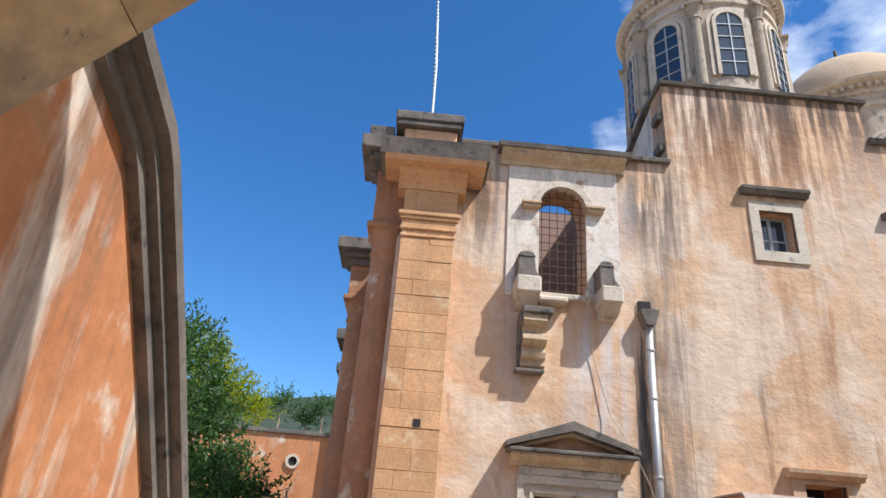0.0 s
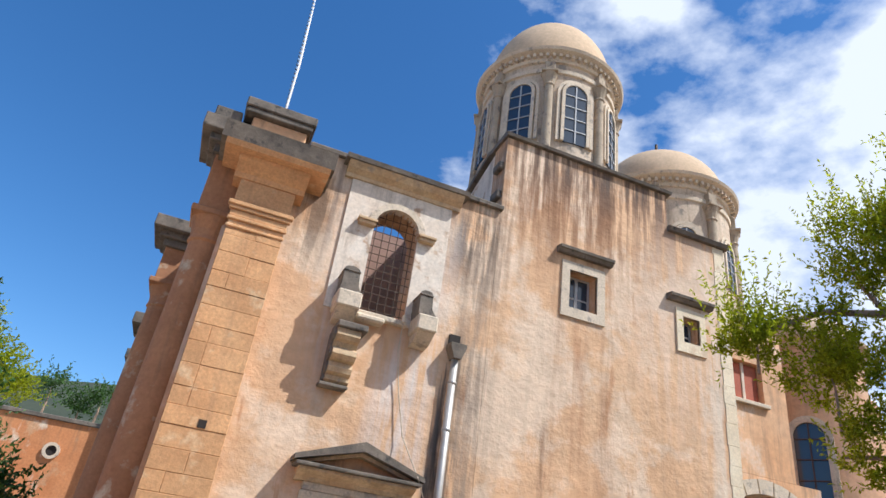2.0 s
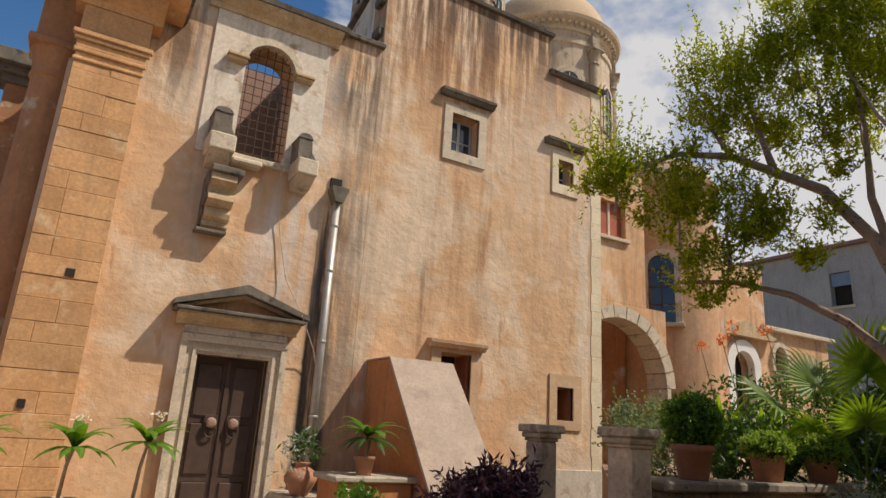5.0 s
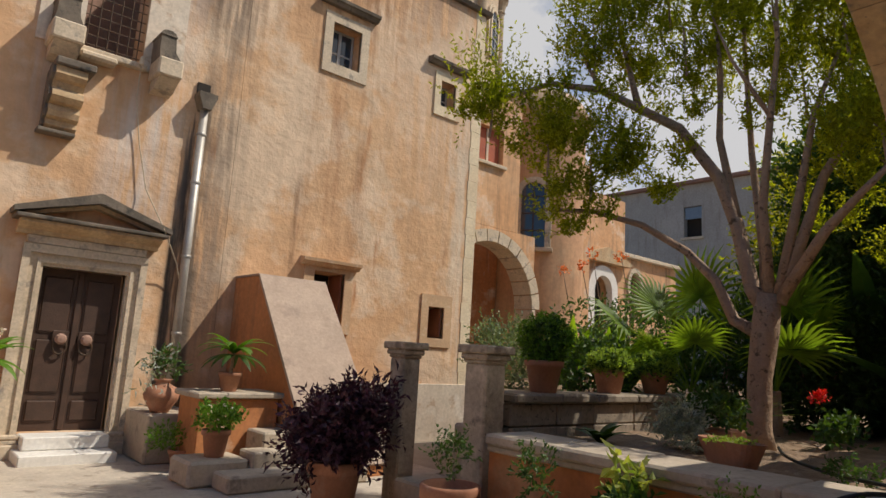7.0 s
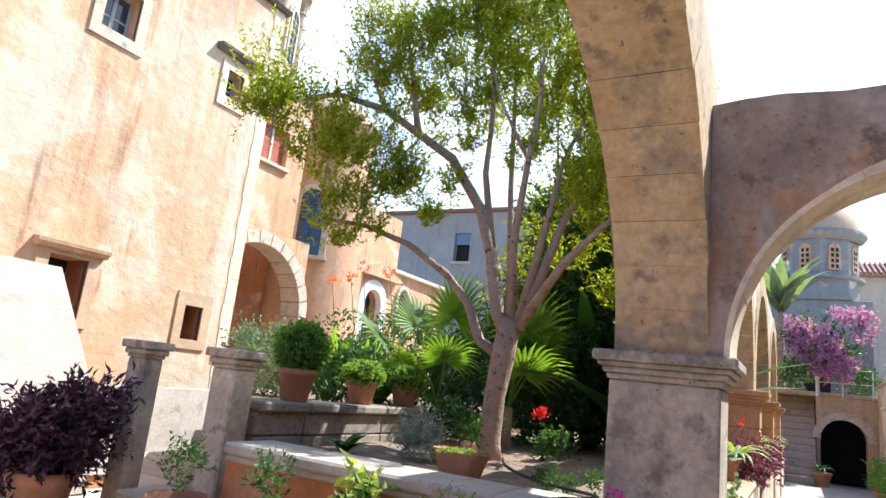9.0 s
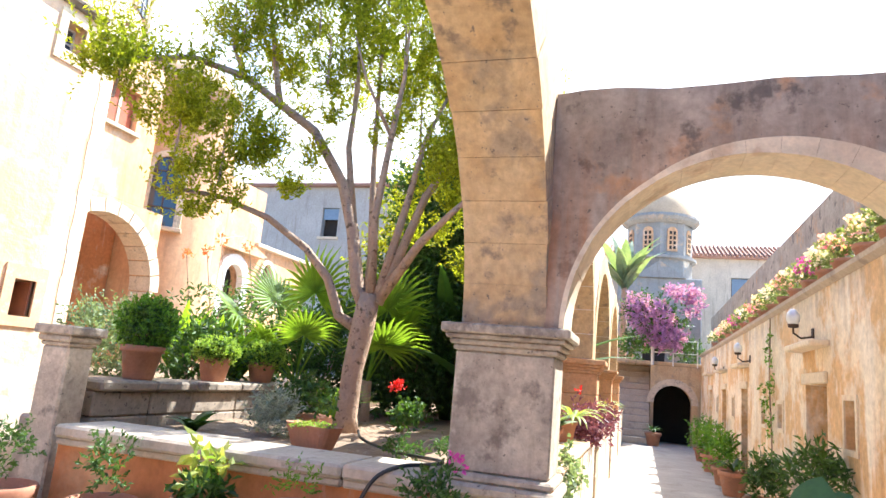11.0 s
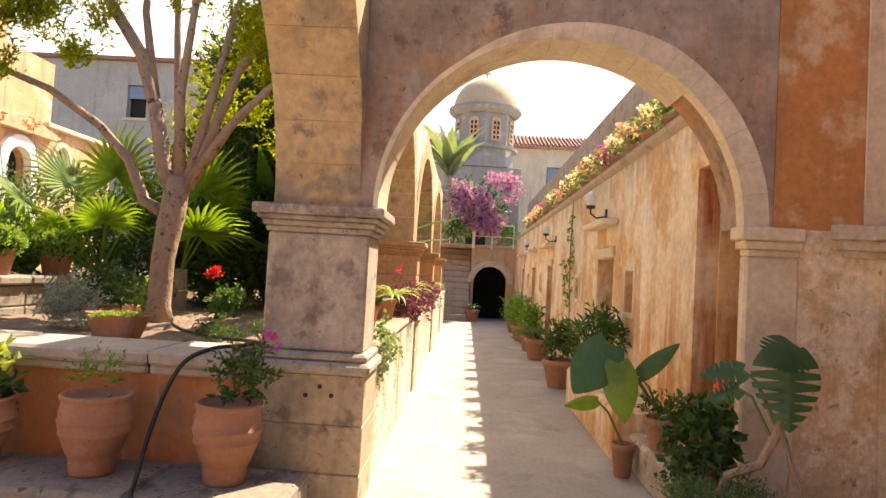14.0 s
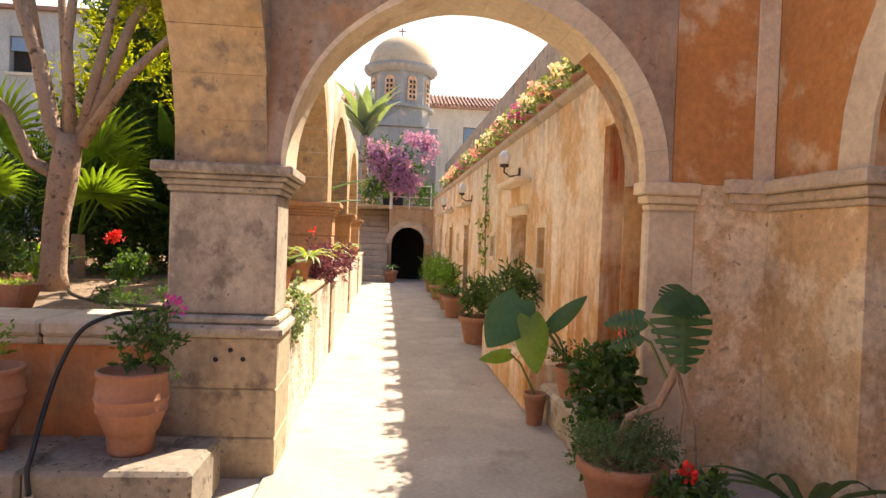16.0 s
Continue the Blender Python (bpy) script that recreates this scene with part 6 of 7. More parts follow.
for i, pts in enumerate(TREE_LIMBS):
    pts = [(0.76 + (x - 0.76) * k, y * k, 1.45 + (z - 1.45) * k) for x, y, z in pts for k in (1 - 0.26 * min(1.0, max(0.0, (y - 3.4) / 3.0)),)]
    r0 = (0.065, 0.085, 0.045, 0.05, 0.055, 0.055, 0.055, 0.06, 0.06, 0.028, 0.025)[i]
    part("branch", tube(bmesh.new(), pts, [r0 * (1 - 0.72 * k / (len(pts) - 1)) for k in range(len(pts))], 8), M_BARK, tree, "", True)
CLUMPS = [
    ((6.8, 6.35, 4.82), (0.36, 0.38, 0.28), 110), ((6.85, 5.7, 5.05), (0.22, 0.36, 0.16), 30), ((6.7, 4.55, 3.8), (0.5, 0.6, 0.40), 170), ((6.65, 5.15, 3.95), (0.35, 0.40, 0.36), 105),
    ((6.7, 4.1, 3.4), (0.45, 0.5, 0.30), 95), ((6.6, 4.85, 3.2), (0.4, 0.5, 0.25), 80), ((7.0, 4.75, 5.5), (0.45, 0.5, 0.5), 210), ((7.1, 4.5, 5.95), (0.3, 0.4, 0.3), 80),
    ((7.1, 3.6, 5.2), (0.6, 0.65, 0.45), 260), ((7.2, 3.1, 5.6), (0.5, 0.5, 0.35), 170), ((7.0, 2.6, 5.2), (0.6, 0.6, 0.5), 260), ((7.1, 2.0, 4.8), (0.5, 0.5, 0.45), 200),
    ((7.2, 1.55, 4.4), (0.45, 0.45, 0.45), 150), ((6.8, 1.65, 3.45), (0.4, 0.4, 0.35), 120), ((7.3, 2.0, 3.8), (0.35, 0.35, 0.35), 80), ((7.3, 2.6, 3.9), (0.35, 0.3, 0.35), 60),
    ((7.2, 3.75, 4.4), (0.4, 0.35, 0.3), 60), ((6.9, 3.9, 3.7), (0.35, 0.4, 0.25), 60), ((6.6, 4.3, 2.95), (0.3, 0.4, 0.2), 50), ((6.7, 1.2, 3.9), (0.35, 0.35, 0.4), 90), ((6.9, 5.0, 4.7), (0.3, 0.4, 0.2), 50),
    ((7.3, 1.75, 3.3), (0.35, 0.4, 0.35), 110), ((7.4, 2.3, 3.1), (0.3, 0.35, 0.3), 80), ((7.4, 1.6, 2.75), (0.3, 0.35, 0.3), 80), ((7.5, 2.5, 4.5), (0.4, 0.4, 0.4), 130), ((7.4, 1.3, 3.9), (0.35, 0.35, 0.4), 110), ((7.3, 3.3, 4.7), (0.4, 0.4, 0.35), 110), ((7.3, 4.1, 5.0), (0.4, 0.4, 0.3), 100), ((7.3, 3.9, 5.75), (0.4, 0.5, 0.3), 130),
    ((7.0, 2.9, 6.0), (0.5, 0.6, 0.4), 190), ((7.1, 2.2, 5.6), (0.45, 0.5, 0.4), 190), ((7.2, 1.6, 5.1), (0.4, 0.45, 0.4), 160), ((7.1, 3.5, 6.1), (0.45, 0.5, 0.35), 160), ((7.6, 1.9, 4.3), (0.35, 0.4, 0.45), 120),
]
EYE_SIDE = np.array((0.76, 0.0, 1.45))
ps, ws = [], []
for c, r, n in CLUMPS:
    k = 1 - 0.26 * min(1.0, max(0.0, (c[1] - 3.4) / 3.0))
    c = EYE_SIDE + (np.array(c) - EYE_SIDE) * k
    r = np.array(r) * k
    tufts = max(4, n // 16)
    for q in in_ball(tufts, 0.35):
        p, w = sprigs(c + q * r * 1.05, r * 0.27, int(n * 1.15 / tufts), 14, 0.26, 1.1, 0.0)
        ps.append(p), ws.append(w)
    if n > 100:
        p, w = sprigs(c + r * (0, 0, 0.5), r * (1.05, 1.05, 0.4), 55, 26, 0.55, 1.9, 0.1)
        ps.append(p), ws.append(w)
    if n > 100:
        part("twig", tube(bmesh.new(), [c - r * (0.2, 0.2, 1.3), c + r * (0.1, 0.0, 0.2), c + r * (0.5, 0.4, 0.9)], [0.016, 0.011, 0.005], 5), M_BARK, tree)
ps, ws = np.concatenate(ps), np.concatenate(ws)
s = 0.65 + 0.6 * prng.random(len(ps))
leaf_object("crown", ps, ws, 0.056 * s, 0.021 * s, M_LEAF, tree, "stuff", label="feathery light green leaves")


def back_tree(name, label, base, height, clumps, mat, leaf, trunk_r=0.12, bark=None):
    t = thing(name, label, "tree", (0, 0, 0))
    b = Vector(base)
    part("trunk", tube(bmesh.new(), [b, b + Vector((0.1, 0.05, height * 0.4)), b + Vector((0.05, 0.1, height * 0.75))], [trunk_r, trunk_r * 0.8, trunk_r * 0.45], 8), M_BARK, t)
    for c, r, n in clumps:
        part("branch", tube(bmesh.new(), [b + Vector((0.07, 0.07, height * 0.45)), Vector(c)], [trunk_r * 0.45, 0.015], 6), M_BARK, t)
    q = [sprigs(c, r, n, 10, leaf * 4.5, 0.5, 0.15) for c, r, n in clumps]
    p, w = np.concatenate([a for a, _ in q]), np.concatenate([a for _, a in q])
    s = 0.7 + 0.6 * prng.random(len(p))
    leaf_object("crown", p, w, leaf * s, leaf * 0.45 * s, mat, t, "stuff")


back_tree("courtyard_tree", "dense dark green leafy tree in the west court", (-4.6, 16.0, -0.09), 5.0, [((-5.2, 16, 4.8), (1.0, 0.9, 1.4), 420), ((-4.4, 16, 3.4), (0.9, 0.9, 1.2), 420), ((-3.7, 15.6, 2.2), (0.9, 0.8, 0.8), 330), ((-5.6, 16, 2.6), (1.0, 0.9, 1.5), 260), ((-2.9, 15.6, 1.9), (0.6, 0.6, 0.5), 160)], M_LEAFD, 0.13)
back_tree("umbrella_pine", "flat-topped green pine beyond the court wall", (-8.3, 30.0, -0.09), 8.0, [((-8.6, 30, 7.9), (1.3, 1.2, 0.7), 260), ((-7.4, 30, 7.1), (1.0, 1.0, 0.5), 220), ((-9.6, 30, 9.0), (1.4, 1.2, 0.7), 260), ((-6.7, 30.4, 6.6), (0.7, 0.7, 0.4), 110)], M_LEAF, 0.15)
for bx, by, bz, k in ((-15, 118, 18.5, 1.0), (-11, 122, 19.5, 0.8), (-22, 115, 17.5, 1.2), (-18, 120, 18.0, 0.7)):
    back_tree("hilltop_pine", "small dark pine on the far hill", (bx, by, bz), 5.0 * k, [((bx, by, bz + 4.6 * k), (2.2 * k, 1.5, 1.1 * k), 90)], M_LEAFD, 0.5, 0.2)
back_tree("garden_citrus", "bright green leafy tree behind the garden palms", (11.5, 3.4, 0.7), 4.0, [((11.5, 3.6, 4.2), (0.9, 1.0, 0.9), 330), ((11.2, 2.5, 3.3), (0.8, 0.8, 0.8), 280), ((11.8, 4.3, 3.4), (0.7, 0.7, 0.7), 200), ((11.3, 1.9, 4.6), (0.7, 0.6, 0.7), 200)], M_LEAF, 0.09)
back_tree("garden_evergreen", "dark evergreen tree in the shaded garden", (10.2, 2.2, 0.7), 3.0, [((10.2, 2.3, 3.1), (0.9, 0.9, 0.9), 1100), ((9.9, 2.0, 2.4), (0.7, 0.6, 0.9), 900), ((10.4, 3.2, 2.4), (0.8, 0.8, 0.9), 900), ((10.0, 2.0, 3.8), (0.7, 0.6, 0.8), 800), ((10.6, 4.0, 2.0), (0.8, 0.8, 0.7), 500), ((10.3, 2.9, 4.0), (0.8, 0.7, 0.7), 700), ((10.2, 2.2, 4.7), (0.7, 0.6, 0.6), 500), ((10.9, 1.9, 1.6), (0.8, 0.6, 0.8), 700), ((10.7, 2.4, 1.6), (0.8, 0.8, 0.8), 700)], M_LEAFD, 0.10)

# fan palms
R = random.Random(8)
fp1 = thing("fan_palm", "low fan palm with wide green fronds and pale tips", "palm", (0, 0, 0), "fan palms")
part("stem", tube(bmesh.new(), [(8.1, 4.02, 0.74), (8.06, 4.0, 1.2)], [0.10, 0.08], 8), M_BARK, fp1)
for tip, rad in (((8.0, 3.84, 2.30), 0.68), ((7.8, 4.75, 1.95), 0.66), ((8.2, 4.5, 2.2), 0.62), ((8.3, 3.5, 2.45), 0.6), ((7.75, 4.2, 1.6), 0.5), ((8.1, 4.9, 1.6), 0.55), ((7.6, 3.7, 1.75), 0.5)):
    fan_leaf(fp1, (8.06, 4.0, 1.18), tip, rad * R.uniform(0.95, 1.05), M_PALM, R, 26)
fp2 = thing("fan_palm", "low fan palm with bright green fronds behind the tree", "palm", (0, 0, 0), "fan palms")
part("stem", tube(bmesh.new(), [(8.32, 3.16, 0.74), (8.3, 3.15, 1.28)], [0.09, 0.07], 8), M_BARK, fp2)
for tip, rad in (((8.1, 2.88, 2.15), 0.68), ((7.9, 2.82, 1.68), 0.62), ((8.3, 2.75, 1.9), 0.6), ((8.4, 3.05, 2.3), 0.55)):
    fan_leaf(fp2, (8.3, 3.15, 1.25), tip, rad * R.uniform(0.95, 1.05), M_PALM, R, 26)
for (x, y, z), n, ln, w, lift, mat, label in (
    ((8.0, 5.7, 1.06), 26, 1.2, 0.19, 1.45, M_CANNA, "tall bright green strap-leaved plants in the upper bed"),
    ((8.4, 5.1, 1.06), 24, 1.15, 0.19, 1.45, M_CANNA, "tall bright green strap-leaved plants in the upper bed"),
    ((7.7, 4.9, 1.06), 22, 1.0, 0.17, 1.4, M_CANNA, "tall bright green strap-leaved plants in the upper bed"),
    ((7.5, 3.2, 0.8), 20, 0.75, 0.035, 1.0, M_PALM, "spiky narrow-leaved plant beside the tree"),
    ((9.4, 1.7, 0.8), 16, 2.3, 0.32, 1.35, M_LEAFD, "broad banana leaves in the garden corner"),
    ((10.0, 2.6, 0.8), 14, 2.6, 0.36, 1.4, M_LEAFD, "broad banana leaves in the garden corner"),
    ((23.8, 0.55, 4.9), 20, 2.3, 0.46, 1.3, M_GREYLEAF, "tall banana palm on the terrace beyond the arcade")):
    sp_ = thing("strap_plant", label, "plant", (0, 0, 0))
    strap_plant(sp_, (x, y, z), n, ln, w, lift, mat, R, arch=0.55)
    if x > 15:
        part("stem", tube(bmesh.new(), [(x, y, 2.4), (x, y, 4.95)], [0.14, 0.10], 8), M_BARK, sp_)

sh = thing("grey_shrub", "loose grey-green shrub by the church corner", "shrub", (0, 0, 0))
bush("foliage", sh, (7.3, 6.35, 1.45), (0.42, 0.42, 0.5), 420, M_GREYLEAF, (0.05, 0.03), 9, 0.2)
for (x, y, z), r, n, mat, label in (((9.2, 1.45, 1.6), (0.6, 0.45, 0.9), 1300, M_LEAFD, "dark bushes in garden shade"), ((9.3, 3.0, 1.7), (0.6, 0.7, 0.9), 1300, M_LEAFD, "dark bushes in garden shade"), ((9.4, 4.4, 1.5), (0.7, 0.8, 0.6), 420, M_LEAFD, "dark bushes in garden shade"), ((7.0, 4.6, 1.35), (0.4, 0.3, 0.3), 160, M_LEAFD, "leafy bush behind the planter wall"), ((11.5, 6.5, 1.9), (1.2, 1.0, 0.8), 460, M_LEAFD, "leafy hedge before the chapel")):
    b_ = thing("garden_bush", label, "bush", (0, 0, 0))
    for k in range(5):
        part("stem", tube(bmesh.new(), [(x + 0.05 * k - 0.1, y, z - r[2] - 0.15), (x + r[0] * (0.3 * k - 0.6), y + r[1] * (0.25, -0.4, 0.5, -0.2, 0.3)[k], z + 0.2 * r[2])], [0.022, 0.008], 5), M_BARK, b_)
    bush("foliage", b_, (x, y, z), r, n, mat, (0.085, 0.04), 9, 0.25)
for i, (x, y) in enumerate(((9.0, 6.6), (9.6, 5.9), (10.2, 6.9), (8.7, 6.0))):
    can = thing("canna_flower", "tall stalk with orange-red flowers before the chapel", "flower", (0, 0, 0), "tall red flowers")
    h = 1.9 + 0.25 * (i % 3)
    part("stalk", tube(bmesh.new(), [(x, y, 1.0), (x + 0.08, y - 0.05, 1.0 + h * 0.6), (x + 0.05, y + 0.12, 1.0 + h)], [0.014, 0.01, 0.006], 5), M_BARK, can)
    bush("petals", can, (x + 0.05, y + 0.12, 1.0 + h), (0.08, 0.08, 0.07), 9, M_CORAL, (0.06, 0.03), 4, 0.06)
    bush("leaves", can, (x + 0.05, y, 1.0 + h * 0.55), (0.2, 0.2, 0.35), 22, M_LEAFD, (0.09, 0.04), 4, 0.15)

# pots on the planter wall
for (x, y), r, h, br, hue in (((5.46, 4.06), 0.175, 0.29, 0.25, M_BOX), ((6.50, 4.06), 0.165, 0.24, 0.215, M_BOXL), ((7.37, 4.06), 0.165, 0.23, 0.24, M_BOXL)):
    t = potted("potted_bush", "round clipped green bush in a terracotta pot" if hue is M_BOX else "low pale green cushion plant in a terracotta pot", (x, y, 1.166), r, h, "taper", "planter wall pots")
    flat = 1.0 if hue is M_BOX else 0.62
    bush("foliage", t, (x, y, 1.166 + h + br * flat * (0.75 if flat == 1.0 else 0.45)), (br, br, br * flat), 900, hue, (0.028, 0.014), 5, 0.035, 0.3, 0.55)
    # Darker inner leaves put the shade between the outer leaves into colour.
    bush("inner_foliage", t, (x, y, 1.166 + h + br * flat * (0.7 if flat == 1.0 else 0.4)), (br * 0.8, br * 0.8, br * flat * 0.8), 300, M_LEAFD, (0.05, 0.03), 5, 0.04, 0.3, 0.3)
sv = thing("silver_plant", "silver-grey feathery plant in the bed", "plant", (0, 0, 0))
bush("foliage", sv, (5.75, 2.85, 0.95), (0.17, 0.17, 0.14), 260, M_SILVER, (0.05, 0.012), 9, 0.14, 0.9)
hs = thing("hosta_plant", "blue-green broad-leaved plant in the bed", "plant", (0, 0, 0))
strap_plant(hs, (5.5, 3.45, 0.80), 11, 0.33, 0.10, 0.9, M_LEAFD, R)
bo = thing("bowl_planter", "wide shallow terracotta bowl planter on the bed edge", "planter", (0, 0, 0))
bm = bmesh.new()
m = Matrix.Translation((5.25, 2.22, 0.83)) @ Matrix.Rotation(radians(64), 4, "Z")
lo, hi, inn = [], [], []
for i in range(24):
    a = 2 * math.pi * i / 24
    e = lambda k: math.copysign(abs(math.cos(a)) ** 0.6, math.cos(a)) * 0.27 * k
    f = lambda k: math.copysign(abs(math.sin(a)) ** 0.6, math.sin(a)) * 0.12 * k
    lo.append(bm.verts.new(m @ Vector((e(0.72), f(0.7), 0))))
    hi.append(bm.verts.new(m @ Vector((e(1.0), f(1.0), 0.165))))
    inn.append(bm.verts.new(m @ Vector((e(0.92), f(0.88), 0.15))))
for i in range(24):
    j = (i + 1) % 24
    bm.faces.new((lo[i], lo[j], hi[j], hi[i]))
    bm.faces.new((hi[i], hi[j], inn[j], inn[i]))
bm.faces.new(lo[::-1])
part("bowl", bm, M_TERRA, bo)
bm = bmesh.new()
bm.faces.new([bm.verts.new(m @ Vector((0.25 * math.cos(2 * math.pi * i / 24), 0.11 * math.sin(2 * math.pi * i / 24), 0.145))) for i in range(24)])
part("potting_soil", bm, M_SOIL, bo)
bush("moss", bo, tuple(m @ Vector((0, 0, 0.15))), (0.2, 0.16, 0.02), 160, M_BOXL, (0.018, 0.01), 4, 0.02)
bp = thing("box_planter", "square terracotta planter with small flowers", "planter", (0, 0, 0))
part("box", box(5.95, 6.25, 2.55, 2.85, 0.80, 0.99, 0.015), M_TERRA, bp)
bush("foliage", bp, (6.05, 2.75, 1.12), (0.2, 0.22, 0.13), 150, M_LEAFD, (0.05, 0.03), 6, 0.1)
bush("petals", bp, (6.0, 2.95, 1.22), (0.1, 0.06, 0.06), 14, M_WHITEFL, (0.035, 0.025), 3, 0.03)
rg = thing("red_geranium", "red geranium beside the tree trunk", "flower", (0, 0, 0))
bush("foliage", rg, (7.4, 2.25, 0.95), (0.15, 0.14, 0.14), 70, M_LEAFD, (0.06, 0.045), 5, 0.12)
bush("petals", rg, (7.2, 2.32, 1.28), (0.06, 0.06, 0.04), 30, M_RED, (0.035, 0.03), 3, 0.03)
for i in range(7):
    tg = thing("dry_twig", "dry twig lying on the soil", "twig", (0, 0, 0), "twigs on the soil")
    x, y, a = R.uniform(5.2, 7.5), R.uniform(1.2, 2.3), R.uniform(0, 3.1)
    part("stick", tube(bmesh.new(), [(x, y, 0.86), (x + 0.2 * math.cos(a), y + 0.2 * math.sin(a), 0.88), (x + 0.4 * math.cos(a), y + 0.4 * math.sin(a + 0.3), 0.86)], [0.008, 0.007, 0.004], 5), M_BARK, tg)
for x, y in ((5.15, 1.45), (5.6, 1.25)):
    sm = thing("low_weed", "small dark weed on the garden edge", "weed", (0, 0, 0))
    bush("foliage", sm, (x, y, 0.90), (0.1, 0.13, 0.06), 70, M_LEAFD, (0.035, 0.015), 5, 0.06)

# pots on the bench before the garden wall
t = potted("potted_vinca", "terracotta jar with a trailing plant and pink flowers", (4.15, 1.0, 0.266), 0.17, 0.41, "jar", "bench pots")
bush("foliage", t, (4.15, 0.92, 0.80), (0.09, 0.13, 0.12), 60, M_LEAFD, (0.045, 0.018), 8, 0.10)
bush("petals", t, (4.12, 0.84, 0.99), (0.03, 0.10, 0.05), 9, M_MAGENTA, (0.03, 0.028), 4, 0.02)
t = potted("potted_herb", "terracotta jar with a sparse thin herb", (4.15, 1.70, 0.266), 0.175, 0.41, "jar", "bench pots")
bush("foliage", t, (4.15, 1.70, 0.76), (0.09, 0.13, 0.06), 22, M_BOX, (0.034, 0.014), 7, 0.13)
t = potted("potted_croton", "terracotta jar with a yellow variegated leafy plant", (4.15, 2.32, 0.266), 0.165, 0.36, "jar", "bench pots")
bush("foliage", t, (4.15, 2.32, 0.76), (0.07, 0.09, 0.13), 15, M_YELLOW, (0.09, 0.042), 5, 0.09)
bush("lower_foliage", t, (4.15, 2.32, 0.66), (0.12, 0.14, 0.05), 34, M_LEAFD, (0.07, 0.035), 6, 0.08)
# Both shrubs wear the dark leaf colour to carry shade the sun leaves out.
t = potted("potted_shrub", "dark terracotta pot with a small leafy shrub", (4.12, 2.98, -0.02), 0.20, 0.55, "taper", "bench pots")
bush("foliage", t, (4.12, 2.98, 0.72), (0.11, 0.13, 0.12), 46, M_LEAFD, (0.042, 0.02), 7, 0.11)
t = potted("potted_shrub", "dark terracotta pot with a small leafy shrub", (4.05, 3.72, -0.02), 0.21, 0.55, "taper", "bench pots")
bush("foliage", t, (4.05, 3.72, 0.74), (0.11, 0.13, 0.14), 46, M_LEAFD, (0.042, 0.02), 7, 0.11)
hose = thing("garden_hose", "black rubber garden hose looped over the garden wall", "hose", (0, 0, 0))
ctrl = [Vector(p) for p in ((3.815, 1.275, -0.01), (3.82, 1.30, 0.12), (3.84, 1.33, 0.27), (3.95, 1.37, 0.30), (4.15, 1.42, 0.45), (4.26, 1.40, 0.66), (4.31, 1.32, 0.84), (4.40, 1.20, 0.91), (4.6, 1.10, 0.91), (4.9, 1.12, 0.90), (5.3, 1.6, 0.87), (5.9, 2.1, 0.86), (6.6, 2.45, 0.86))]
pts = []
for i in range(len(ctrl) - 1):
    p0, p1, p2, p3 = ctrl[max(i - 1, 0)], ctrl[i], ctrl[i + 1], ctrl[min(i + 2, len(ctrl) - 1)]
    for k in range(6):
        u = k / 6
        pts.append(0.5 * (2 * p1 + (p2 - p0) * u + (2 * p0 - 5 * p1 + 4 * p2 - p3) * u * u + (3 * p1 - p0 - 3 * p2 + p3) * u ** 3))
part("tube", tube(bmesh.new(), pts[8:], 0.012, 8), M_RUBBER, hose, "", True)
part("connector", tube(bmesh.new(), pts[6:9], 0.0165, 10), M_ZINC, hose, "silver hose connector")
part("end_piece", tube(bmesh.new(), pts[:7], 0.012, 8), M_BLUEHOSE, hose, "blue hose end", True)

# courtyard pots by the church
t = potted("potted_purple_plant", "bushy dark purple plant in a large clay pot", (3.98, 5.15, -0.02), 0.24, 0.50, "taper")
bush("foliage", t, (3.98, 5.12, 0.70), (0.32, 0.38, 0.24), 620, M_PURPLE, (0.085, 0.026), 9, 0.22, 0.4)
bush("side_foliage", t, (3.95, 5.40, 0.58), (0.20, 0.20, 0.20), 200, M_PURPLE, (0.085, 0.026), 9, 0.24, 0.2)
bush("top_foliage", t, (4.0, 4.88, 0.92), (0.22, 0.26, 0.12), 140, M_PURPLE, (0.09, 0.026), 9, 0.24, 0.9)
for x, y, h in ((1.50, 7.5, 1.16), (0.86, 7.6, 1.08), (0.02, 7.55, 1.10)):
    t = potted("potted_frangipani", "young frangipani with long leaves in a pale striped pot", (x, y, -0.02), 0.22, 0.62, "jar", "frangipani pots", M_PALE)
    part("stem", tube(bmesh.new(), [(x, y, 0.5), (x + 0.02, y, 0.9), (x + 0.06, y, h)], [0.02, 0.017, 0.014], 6), M_BARK, t)
    strap_plant(t, (x + 0.06, y, h), 12, 0.50, 0.105, 0.95, M_BOX, R, arch=0.75)
    strap_plant(t, (x + 0.06, y, h - 0.02), 8, 0.46, 0.10, 0.25, M_BOX, R, arch=0.6)
    bush("petals", t, (x + 0.08, y - 0.05, h + 0.24), (0.07, 0.07, 0.03), 12, M_WHITEFL, (0.035, 0.025), 3, 0.03)
t = potted("potted_urn_plant", "round clay urn with a leafy plant on the ledge", (3.52, 8.45, 0.552), 0.20, 0.40, "urn")
bush("foliage", t, (3.52, 8.45, 1.08), (0.12, 0.12, 0.14), 40, M_LEAFD, (0.10, 0.025), 6, 0.16)
bush("dry_foliage", t, (3.30, 8.35, 1.02), (0.08, 0.08, 0.16), 14, M_SILVER, (0.13, 0.02), 5, 0.2)
t = potted("potted_white_flowers", "clay pot with white-flowering plant on the kerb", (3.66, 7.02, 0.242), 0.145, 0.28, "taper")
